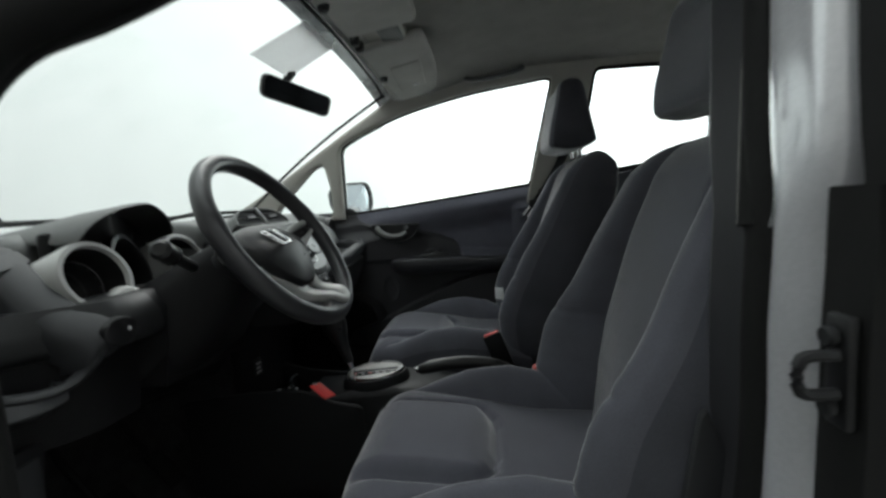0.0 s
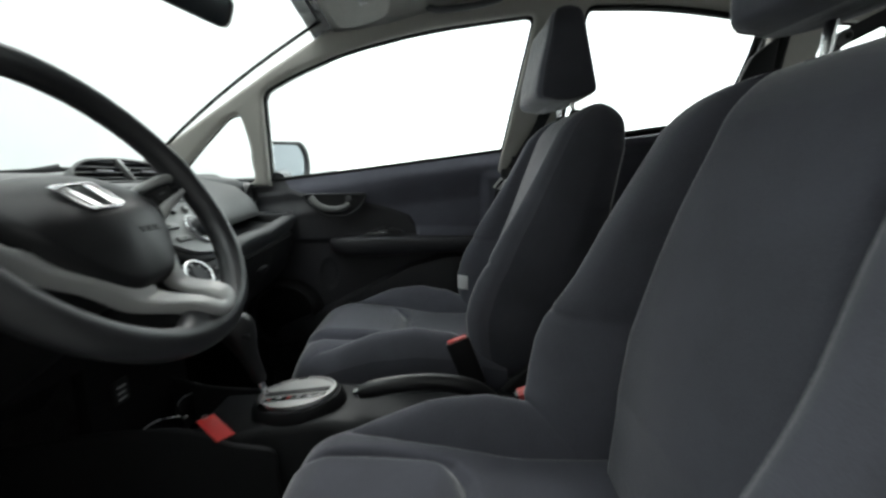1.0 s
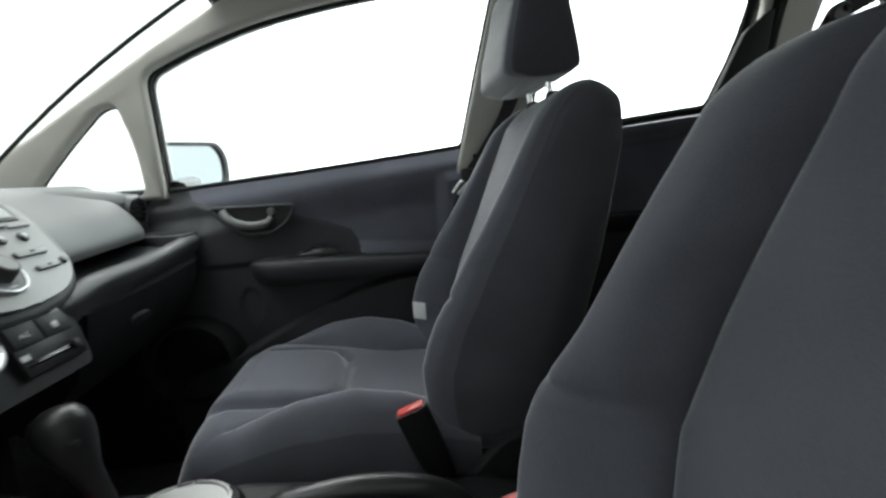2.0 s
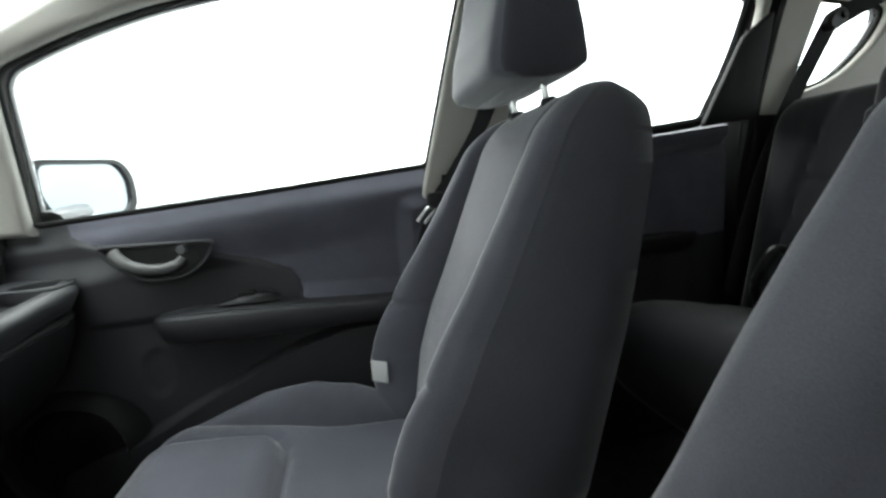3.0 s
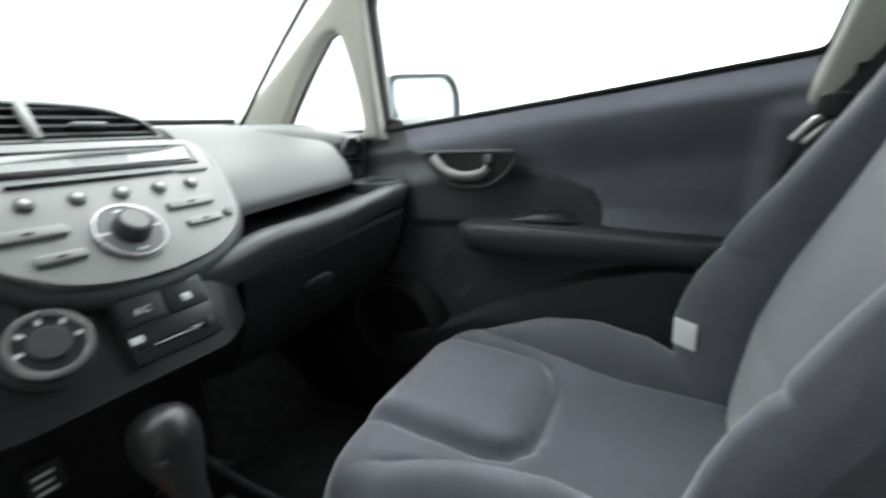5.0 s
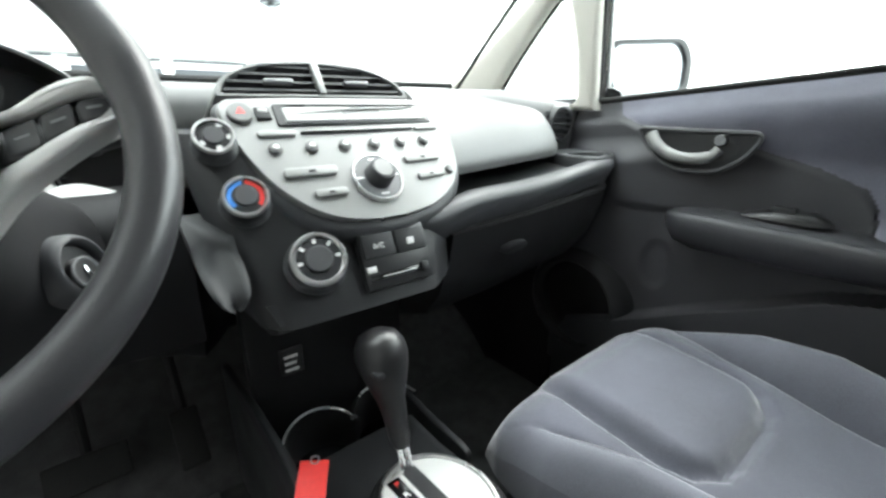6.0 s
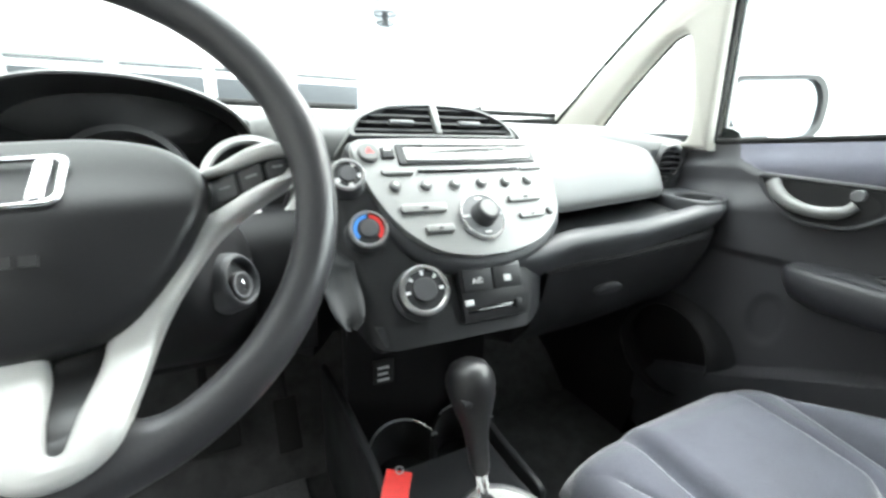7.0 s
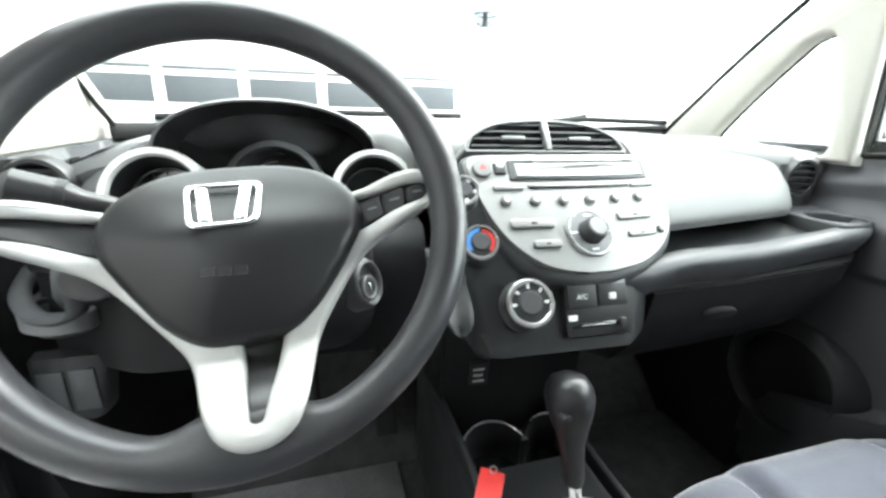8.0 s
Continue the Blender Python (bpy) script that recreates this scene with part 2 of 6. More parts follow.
# ---- outside ----
GROUND_Z = -0.12
bm = bmesh.new()
bmesh.ops.create_grid(bm, x_segments=60, y_segments=60, size=400)
for v in bm.verts:
    v.co.z = GROUND_Z
tagged(part("ground", bm, CONCRETE), "pale concrete driveway under the car", "ground", kind="structure")

WALL_X = -3.25
wall = thing("wall_garage", "white painted garage wall facing the car", "wall", kind="structure")
bm = bmesh.new()
box(bm, WALL_X - 0.3, WALL_X, -9.0, 16.0, GROUND_Z, 6.5, 0.01)
part("wall_body", bm, SIDING, wall)
door = thing("garage_door", "white sectional garage door with a row of dull panes", "garage door")
bm = bmesh.new()
for z, top in ((GROUND_Z, 0.40), (0.41, 0.935), (0.945, 1.21), (1.25, 1.75), (1.76, 2.2)):
    box(bm, WALL_X + 0.002, WALL_X + 0.045, -4.0, 0.90, z, top, 0.006)
part("panel", bm, SIDING, door)
for k in range(8):
    y1, y0 = 0.86 - 0.565 * k, 0.37 - 0.565 * k
    bm = bmesh.new()
    box(bm, WALL_X + 0.046, WALL_X + 0.052, y0, y1, 0.990, 1.178, 0.002)
    pane = part("pane", bm, PANE, door)
    # dark strip that paints the shade in the gap above the panes
    bm = bmesh.new()
    box(bm, WALL_X + 0.046, WALL_X + 0.054, y0, y1, 1.222, 1.236, 0.002)
    part("rail_shadow_gap", bm, PANE, door)
# unseen wall added to block and bounce light at the driver doorway
bm = bmesh.new()
box(bm, -3.0, 3.6, -1.95, -1.85, GROUND_Z, 3.0, 0.01)
tagged(part("wall_fence", bm, LIGHT_WALL), "unseen plain wall added beside the driver side to shape its light", "fence", kind="structure")
# unseen wall added so the door mirror reflects grey instead of sky
bm = bmesh.new()
box(bm, 9.0, 9.3, -7.0, 5.0, GROUND_Z, 6.5, 0.01)
tagged(part("wall_house", bm, STUCCO), "unseen plain grey wall added behind for the door mirror's reflection", "wall", kind="structure")
lamp = thing("wall_lantern", "glass wall lantern with dark fittings on the garage wall", "wall lamp")
bm = bmesh.new()
LX, LY, LZ = WALL_X + 0.16, 1.062, 1.62
mz = pose(LX, LY, LZ)
loft(bm, [[mz @ Vector((q * math.cos(2 * math.pi * k / 16), q * math.sin(2 * math.pi * k / 16), z)) for k in range(16)]
          for q, z in ((0.03, 0.0), (0.07, 0.03), (0.095, 0.10), (0.102, 0.42), (0.095, 0.46))])
part("glass_shade", bm, FROST, lamp)
bm = bmesh.new()
disc(bm, pose(LX, LY, LZ + 0.455), 0.115, 0.07, r2=0.04)
part("cap", bm, CHARCOAL, lamp)
bm = bmesh.new()
tube(bm, [(WALL_X + 0.01, LY, LZ + 0.42), (LX, LY, LZ + 0.50)], 0.014)
box(bm, WALL_X + 0.002, WALL_X + 0.03, LY - 0.07, LY + 0.07, LZ + 0.30, LZ + 0.55, 0.006)
part("bracket", bm, CHARCOAL, lamp)
bm = bmesh.new()
tube(bm, [(LX, LY, LZ + 0.02), (LX, LY, LZ + 0.12)], 0.022)
part("bulb_holder", bm, CHARCOAL, lamp)
for z, q in ((0.03, 0.072), (0.10, 0.097), (0.40, 0.104)):
    bm = bmesh.new()
    ring(bm, pose(LX, LY, LZ + z), q, 0.005, 0.010, 24)
    part("glass_band", bm, CHARCOAL, lamp, "thin dark metal band")


# ---- body sides ----
def side_y(z):
    return 0.685 - 0.19 * (z - 0.91)


def belt_z(x):
    return 0.909 + (x + 0.058) * 0.0908


FRONT_WIN = rounded([(-0.060, 0.914), (0.30, 0.944), (0.737, 0.986), (0.785, 1.19), (0.832, 1.383), (0.50, 1.352), (0.25, 1.302), (0.08, 1.240), (-0.028, 1.190)],
                    [0.015, 0.2, 0.015, 0.2, 0.03, 0.3, 0.3, 0.2, 0.03])
QUARTER_WIN = rounded([(-0.375, 0.925), (-0.105, 0.905), (-0.095, 1.02), (-0.108, 1.128), (-0.15, 1.118), (-0.27, 1.02)], [0.03, 0.03, 0.1, 0.02, 0.04, 0.3])
REAR_WIN = rounded([(0.915, 0.998), (1.455, 1.052), (1.515, 1.20), (1.545, 1.345), (1.25, 1.392), (0.985, 1.398)], [0.02, 0.02, 0.1, 0.04, 0.3, 0.03])
DRIVER_QUARTER = rounded([(-0.215, 0.920), (-0.115, 0.905), (-0.105, 1.00), (-0.120, 1.085), (-0.145, 1.075), (-0.19, 1.00)], [0.03, 0.03, 0.1, 0.02, 0.04, 0.2])
BACK_WIN = rounded([(1.70, 1.10), (1.86, 1.15), (1.95, 1.24), (1.98, 1.32), (1.745, 1.335)], [0.03, 0.1, 0.1, 0.04, 0.03])
FRONT_CUT = rounded([(-0.058, 0.895), (-0.028, 1.190), (0.08, 1.240), (0.25, 1.302), (0.50, 1.352), (0.832, 1.383), (0.785, 1.19), (0.715, 0.895)], [0.001, 0.03, 0.2, 0.3, 0.3, 0.03, 0.2, 0.001])
DRIVER_CUT = rounded([(-0.058, 0.895), (-0.028, 1.190), (0.08, 1.240), (0.25, 1.302), (0.50, 1.352), (0.872, 1.385), (0.845, 1.19), (0.805, 0.895)], [0.001, 0.03, 0.2, 0.3, 0.3, 0.03, 0.2, 0.001])
REAR_CUT = rounded([(0.895, 0.895), (0.985, 1.398), (1.25, 1.392), (1.575, 1.345), (1.565, 1.20), (1.56, 1.052)], [0.001, 0.03, 0.3, 0.04, 0.1, 0.001])
SIDE_FRONT, SIDE_REST = [(-0.60, 0.90)], [*REAR_CUT, (1.60, 1.056), (2.3, 1.05), (2.3, 1.36), (1.9, 1.415), (1.4, 1.445), (0.95, 1.455), (0.6, 1.44), (0.38, 1.405), (0.20, 1.355), (0.0, 1.245), (-0.30, 1.075), (-0.56, 0.945)]


SIDE_OUT = SIDE_FRONT + FRONT_CUT + SIDE_REST


def side(s):
    """Maps plate coordinates to the body side at +y (s = 1) or -y (s = -1)."""
    out = lambda u: 0.0 if s > 0 else 0.045 * float(sm(0.75, 0.2, u))
    return lambda u, v, h: Vector((u, s * (out(u) + side_y(v) - 0.012 - h + (0.0 if u > 0.3 else -0.05 * max(0.0, (0.3 - u)) * max(0, (v - 0.9)) / 0.3)), v))


def grown(pts, k):
    cx, cz = sum(p[0] for p in pts) / len(pts), sum(p[1] for p in pts) / len(pts)
    return [(cx + (p[0] - cx) * k, cz + (p[1] - cz) * k) for p in pts]


def car_side(s, tag):
    body = thing("wall_" + tag, "warm grey pillar and window surround trim of the cabin side", "pillar trim", kind="structure")
    quarter = QUARTER_WIN if s > 0 else DRIVER_QUARTER
    holes = [quarter, BACK_WIN]
    part("pillar_trim", plate(SIDE_OUT if s > 0 else SIDE_FRONT + DRIVER_CUT + SIDE_REST, holes, 0.036, 0.012, side(s), 3), TRIM, body, "warm grey moulded pillar trim")
    f = side(s)
    part("outer_skin", plate(SIDE_FRONT + (FRONT_CUT if s > 0 else DRIVER_CUT) + SIDE_REST, [grown(quarter, 1.25), grown(BACK_WIN, 1.1)], 0.02, 0.006, lambda u, v, h: f(u, v, h - 0.040), 2), PAINT, body, "dark painted outer pillar skin")
    for nm, pts, off, rad in (("doorway_seal", DRIVER_CUT, -0.022, 0.015), ("quarter_seal", DRIVER_QUARTER, -0.016, 0.004), ("rear_seal", REAR_WIN, 0.0, 0.012), ("back_seal", BACK_WIN, -0.01, 0.007)) if s < 0 else (("front_seal", FRONT_WIN, -0.006, 0.006), ("quarter_seal", QUARTER_WIN, -0.012, 0.003), ("rear_seal", REAR_WIN, 0.0, 0.012), ("back_seal", BACK_WIN, -0.01, 0.007)):
        bm = bmesh.new()
        f = side(s)
        tube(bm, [f(p[0], p[1], off) for p in pts], rad, 8, closed=nm != "doorway_seal", up=(0, 1, 0))
        part(nm, bm, RUBBER, body, "black rubber window seal")
    for k, pts in enumerate((quarter, FRONT_WIN, REAR_WIN, BACK_WIN)):
        if s < 0 and k == 1:
            continue
        bm = bmesh.new()
        f = side(s)
        bm.faces.new([bm.verts.new(f(p[0], p[1], -0.022)) for p in pts])
        bmesh.ops.solidify(bm, geom=bm.faces[:], thickness=0.004)
        pane = part("pane", bm, GLASS, body, "clear window glass")
        pane.visible_shadow = False
    return body


car_side(1, "passenger_side")
side_l = car_side(-1, "driver_side")

bm = bmesh.new()
rail = curve([(-0.075, -0.70, 1.02), (-0.035, -0.695, 1.115), (0.03, -0.688, 1.172), (0.131, -0.68, 1.202), (0.25, -0.672, 1.245), (0.42, -0.655, 1.325), (0.60, -0.64, 1.375), (0.86, -0.625, 1.40)], 6)
tube(bm, rail, 0.034, 12, flat=0.8, up=(0, 1, 0))
part("doorway_rail", bm, RUBBER, side_l, "black rubber-lined doorway rail")
bm = bmesh.new()
tube(bm, [p + Vector((0.0, 0.022, -0.030)) for p in rail], 0.006, 8)
part("rail_lip", bm, CHARCOAL, side_l, "charcoal rail lip")

# outer skin: dark metal that closes the body below the windows and behind
shell = thing("car_body", "dark grey painted hatchback body shell", "car body", kind="structure")
for s in (1, -1):
    bm = bmesh.new()
    if s > 0:
        box(bm, -1.5, 2.4, 0.80, 0.84, 0.15, 0.93, 0.02)
    else:
        box(bm, -1.5, -0.14, -0.84, -0.80, 0.15, 0.92, 0.02)
        box(bm, 0.92, 2.4, -0.84, -0.80, 0.15, 1.0, 0.02)
        box(bm, -0.14, 0.92, -0.80, -0.62, 0.10, 0.20, 0.03)
    part("side_skin", bm, PAINT, shell)
bm = bmesh.new()
box(bm, -0.9, 2.4, -0.79, 0.79, 0.05, 0.12, 0.01)
part("floor_pan", bm, BLACK, shell)
bm = bmesh.new()
box(bm, 2.36, 2.42, -0.70, 0.70, 0.12, 1.0, 0.02)
part("tailgate", bm, PAINT, shell)
bm = bmesh.new()
loft(bm, [[(x, y, 0.90 - 0.16 * ((-x - 0.62) / 0.9) ** 2 - 0.07 * (abs(y) / 0.75) ** 3 - d) for y in np.linspace(-0.75, 0.75, 15)] + [(x, y, 0.80 - d) for y in (0.75, -0.75)] for x, d in ((-0.64, 0), (-0.9, 0), (-1.2, 0), (-1.5, 0.02), (-1.62, 0.15))])
part("bonnet", bm, PAINT, shell)
bm = bmesh.new()
rows = []
for x in np.linspace(0.15, 2.4, 16):
    rows.append([(x, y, 1.50 - 0.05 * (abs(y) / 0.62) ** 2.5 - 0.12 * sm(0.55, 0.1, x) - 0.08 * sm(1.7, 2.4, x)) for y in np.linspace(-0.66, 0.66, 15)])
loft(bm, rows, closed=False)
bmesh.ops.solidify(bm, geom=bm.faces[:], thickness=0.01)
part("roof_skin", bm, PAINT, shell)

# headliner
bm = bmesh.new()
rows = []
for x in np.linspace(0.20, 2.3, 30):
    zc = 1.388 + 0.075 * float(sm(0.2, 0.7, x)) - 0.05 * float(sm(1.6, 2.3, x))
    rows.append([(x - 0.02 * math.cos(y / 0.55 * 1.5) + 0.02, y, zc - 0.045 * (abs(y) / 0.58) ** 3) for y in np.linspace(-0.595, 0.595, 31)])
loft(bm, rows, closed=False)
bmesh.ops.solidify(bm, geom=bm.faces[:], thickness=0.012)
tagged(part("ceiling", bm, LINER), "pale grey felt headliner", "headliner", kind="structure")

# windscreen
wind = thing("window_windscreen", "large clear raked windscreen", "windscreen", kind="structure")


def screen(u, v, d=0.0):
    """u: -1 to 1 across, v: 0 at the foot to 1 at the header."""
    half = 0.62 * (1 - v) + 0.50 * v + (0.06 * (1 - 0.3 * v) + 0.2 * v * (1 - v) if u < 0 else 0.0)
    x = -0.60 + 0.80 * v + 0.10 * (1 - v) * u * u - 0.0 * v
    z = 0.915 + 0.475 * v - 0.035 * u * u * v + 0.03 * math.sin(math.pi * v)
    return Vector((x, half * u, z + d))


bm = bmesh.new()
loft(bm, [[screen(u, v) for u in np.linspace(-1, 1, 17)] for v in np.linspace(0, 1, 11)], closed=False)
bmesh.ops.solidify(bm, geom=bm.faces[:], thickness=0.005)
part("pane", bm, GLASS, wind, "clear laminated glass").visible_shadow = False
for s in (-1, 1):
    bm = bmesh.new()
    tube(bm, [screen(s * 0.985, v) for v in np.linspace(0, 1, 11)], 0.005)
    part("edge_seal", bm, RUBBER, wind, "black edge seal")
bm = bmesh.new()
tube(bm, [screen(u, 0.99) for u in np.linspace(-1, 1, 15)], 0.004)
part("header_seal", bm, RUBBER, wind, "black header seal")
bm = bmesh.new()
tube(bm, [screen(u, 0.015, -0.006) for u in np.linspace(-1, 1, 21)], [0.02 if abs(u) > 0.8 else 0.010 for u in np.linspace(-1, 1, 21)])
part("foot_band", bm, RUBBER, wind, "black ceramic band")

bm = bmesh.new()
tube(bm, [screen(u, 0.035 + 0.03 * (u - 0.5), 0.004) for u in np.linspace(0.50, 0.97, 12)], [0.003 + 0.016 * t for t in np.linspace(0, 1, 12)], 8, flat=0.5)
part("corner_band", bm, RUBBER, wind, "black lower corner band")


# ---- front seats ----
def groove(d, depth, width):
    return depth * np.exp(-((d / width) ** 2))


def poly_dist(px, py, pts):
    best = np.full(np.shape(px), 9.0)
    for (ax, ay), (bx, by) in zip(pts[:-1], pts[1:]):
        dx, dy = bx - ax, by - ay
        t = np.clip(((px - ax) * dx + (py - ay) * dy) / (dx * dx + dy * dy), 0, 1)
        best = np.minimum(best, np.hypot(px - ax - t * dx, py - ay - t * dy))
    return best


def seat_back_bm(wing=1.0):
    bm = bmesh.new()
    nz, nb, n1, n2, n3 = 120, 24, 38, 18, 26
    mid = n1 + n2 + n3 - 1
    ns = 2 * mid + 1
    rings = []
    for k in range(nz):
        t = k / (nz - 1)
        z = 0.405 + 0.655 * t
        xf = np.interp(z, [0.40, 0.50, 0.62, 0.70, 0.80, 0.90, 1.0, 1.06], [0.635, 0.645, 0.668, 0.695, 0.735, 0.772, 0.812, 0.842])
        xb = np.interp(z, [0.40, 0.50, 0.75, 0.95, 1.02, 1.06], [0.78, 0.83, 0.905, 0.952, 0.955, 0.94])
        hw = np.interp(z, [0.40, 0.46, 0.55, 0.64, 0.70, 0.74, 0.82, 0.92, 1.0, 1.06], [0.215, 0.247, 0.265, 0.263, 0.260, 0.258, 0.252, 0.240, 0.226, 0.208])
        bol = np.interp(z, [0.40, 0.50, 0.58, 0.66, 0.74, 0.82, 0.90, 0.97, 1.06], [0.045, 0.088, 0.112, 0.106, 0.082, 0.058, 0.038, 0.026, 0.012])
        bol *= 1 + (wing - 1) * float(sm(0.78, 0.68, z))
        end = 1.0
        if z > 0.985:
            end = max(0.02, 1 - ((z - 0.985) / 0.0752) ** 2.6) ** (1 / 2.2)
        if z < 0.43:
            end = max(0.05, 1 - ((0.43 - z) / 0.0255) ** 2.2) ** 0.5
        hw *= 0.72 + 0.28 * end if z > 0.9 else 0.9 + 0.1 * end
        ins = np.interp(z, [0.40, 0.50, 0.60, 0.70, 0.80, 0.90, 0.97, 1.06], [0.128, 0.146, 0.160, 0.163, 0.156, 0.144, 0.138, 0.134])
        crest = min(ins + np.interp(z, [0.40, 0.55, 0.75, 1.0, 1.06], [0.075, 0.066, 0.056, 0.048, 0.044]), hw * 0.93)
        ins = min(ins, hw * 0.75) * 0.97
        half = np.concatenate([np.linspace(0, ins, n1, endpoint=False), np.linspace(ins, crest, n2, endpoint=False), crest + (hw - crest) * np.sin(np.linspace(0, math.pi / 2, n3))])
        y = np.concatenate([-half[:0:-1], half])
        s = y / hw
        xm = 0.55 * xb + 0.45 * xf
        prof = (1 - np.abs(s) ** 10) ** (1 / 3.0)
        tb = np.clip((np.abs(y) - ins) / (crest - ins), 0, 1)
        fall = np.clip((np.abs(y) - crest) / (hw - crest), 0, 1)
        bump = bol * np.power(tb * (2 - tb), 0.7) - (0.22 * fall + 0.78 * sm(0.42, 1.0, fall)) * (0.55 * bol + 0.026)
        g = groove(np.abs(y) - ins, 0.042, 0.012) * end
        dz = z - (0.70 + 0.10 * (np.abs(y) - 0.19))
        g = g + groove(dz, 0.005, 0.006) * sm(ins, ins + 0.012, np.abs(y)) * sm(crest + 0.012, crest - 0.010, np.abs(y))
        swell = 0.010 * np.cos(np.clip(y / ins, -1, 1) * math.pi / 2) * sm(0.45, 0.55, z) * sm(0.85, 0.65, z)
        edge = groove(np.abs(s) - 0.965, 0.004, 0.012)
        x = xm - (xm - xf) * end * prof - bump * prof * (0.4 + 0.6 * end) + g - swell + groove(np.abs(y) - crest - 0.555 * (hw - crest), 0.009, 0.0045) * end
        front = [(float(a), float(b), float(z)) for a, b in zip(x, y)]
        sb = np.linspace(1, -1, nb + 2)[1:-1]
        profb = (1 - np.abs(sb) ** 5) ** (1 / 2.5)
        back = [(float(xm + (xb - xm) * end * p), float(q * hw), float(z)) for p, q in zip(profb, sb)]
        rings.append(front + back)
    near = lambda j: min(abs(j - mid), abs(j + 1 - mid))
    loft(bm, rings, mi=lambda i, j: 2 if j >= ns - 1 or near(j) >= n1 + n2 + 9 else (1 if near(j) < n1 else 0))
    return bm


LOOP = [(0.155, 0.125), (0.25, 0.130), (0.335, 0.128), (0.372, 0.115), (0.392, 0.085), (0.398, 0.05), (0.398, -0.05), (0.392, -0.085), (0.372, -0.115), (0.335, -0.128), (0.25, -0.130), (0.155, -0.125)]


def seat_cushion_bm():
    bm = bmesh.new()
    nx, nb, n1, n2 = 110, 16, 46, 34
    mid = n1 + n2 - 1
    ns = 2 * mid + 1
    rings = []
    for k in range(nx):
        t = k / (nx - 1)
        x = 0.118 + 0.535 * t
        zt = np.interp(x, [0.118, 0.15, 0.20, 0.28, 0.40, 0.50, 0.66], [0.425, 0.458, 0.468, 0.462, 0.447, 0.437, 0.432])
        end = 1.0
        if x < 0.20:
            end = max(0.01, 1 - ((0.20 - x) / 0.0825) ** 2.6) ** (1 / 2.2)
        hw = np.interp(x, [0.118, 0.16, 0.25, 0.40, 0.66], [0.205, 0.228, 0.245, 0.252, 0.245])
        amp = np.interp(x, [0.15, 0.20, 0.26, 0.34, 0.44, 0.52, 0.58, 0.66], [0.0, 0.004, 0.030, 0.066, 0.084, 0.074, 0.045, 0.010])
        yb = np.interp(x, [0.15, 0.22, 0.30, 0.45, 0.66], [0.225, 0.196, 0.176, 0.158, 0.150])
        yb = min(yb, hw * 0.93)
        half = np.concatenate([np.linspace(0, yb, n1, endpoint=False), yb + (hw - yb) * np.sin(np.linspace(0, math.pi / 2, n2))])
        y = np.concatenate([-half[:0:-1], half])
        s = y / hw
        ay = np.abs(y)
        zb = 0.315
        zm = zb + 0.25 * (zt - zb)
        prof = (1 - np.abs(s) ** 7) ** (1 / 3.2)
        tb = np.clip((ay - yb) / 0.055, 0, 1)
        up = amp * np.power(tb * (2 - tb), 0.75)
        g = groove(ay - yb, 0.007, 0.006) * sm(0.19, 0.26, x)
        fade = sm(0.15, 0.20, x)
        g = g + groove(poly_dist(np.full_like(y, x), y, LOOP), 0.014, 0.010) * fade
        inside = sm(0.0, 0.05, 0.398 - x) * sm(0.0, 0.03, 0.128 - ay)
        z = zm + (zt - zm) * prof * end + up * prof * end - g * end + 0.012 * inside * end - 0.012 * (1 - (y / hw) ** 2) * sm(0.36, 0.5, x)
        x_ = x
        top = [(float(x_), float(b), float(c)) for b, c in zip(y, z)]
        sb = np.linspace(1, -1, nb + 2)[1:-1]
        bot = [(float(x_), float(q * hw * 0.97), float(zm - (zm - zb) * (1 - abs(q) ** 6) ** (1 / 3) * (0.3 + 0.7 * end))) for q in sb]
        rings.append(top + bot)
    near = lambda j: min(abs(j - mid), abs(j + 1 - mid))
    loft(bm, rings, mi=lambda i, j: 2 if j >= ns - 1 or near(j) >= n1 + n2 - 9 else (1 if near(j) < n1 else 0))
    return bm


def headrest_bm():
    bm = bmesh.new()
    rings = []
    for k in range(33):
        t = k / 32
        z = 1.076 + 0.212 * t
        e = max(0.03, 1 - abs(2 * t - 1) ** 12) ** (1 / 3.0)
        xf = np.interp(t, [0, 0.35, 0.7, 1], [0.748, 0.760, 0.780, 0.792])
        xb = np.interp(t, [0, 0.10, 0.3, 0.7, 1], [0.892, 0.912, 0.900, 0.882, 0.872])
        hw = np.interp(t, [0, 0.3, 0.8, 1], [0.128, 0.139, 0.132, 0.120]) * (0.9 + 0.1 * e)
        xm, r = (xf + xb) / 2, (xb - xf) / 2
        n = 56
        pts = []
        for j in range(n):
            a = 2 * math.pi * j / n
            ca, sa = math.cos(a), math.sin(a)
            px = xm - r * e * math.copysign(abs(ca) ** 0.34, ca)
            py = hw * math.copysign(abs(sa) ** 0.34, sa)
            if ca > 0:
                px += 0.008 * (1 - (py / hw) ** 2) - groove(abs(py) - hw * 0.90, -0.003, 0.005)
            pts.append((px, py, z))
        rings.append(pts)
    # headrest sides and back take the shade-darkened cloth
    loft(bm, rings, mi=lambda i, j: 0 if math.cos(2 * math.pi * (j + 0.5) / 56) > 0.5 else 1)
    return bm


def raised(bm, x, z):
    bmesh.ops.translate(bm, verts=bm.verts[:], vec=(x, 0, z))
    return bm


def leant(bm, by, spread=0.0):
    """Leans a backrest forward by so much at its shoulders, and spreads its inner bolster."""
    for v in bm.verts:
        k = spread * float(sm(0.10, 0.20, v.co.y)) * float(sm(0.56, 0.70, v.co.z))
        v.co.x -= by * float(sm(0.58, 0.92, v.co.z)) - 0.12 * k
        v.co.y += k
    return bm


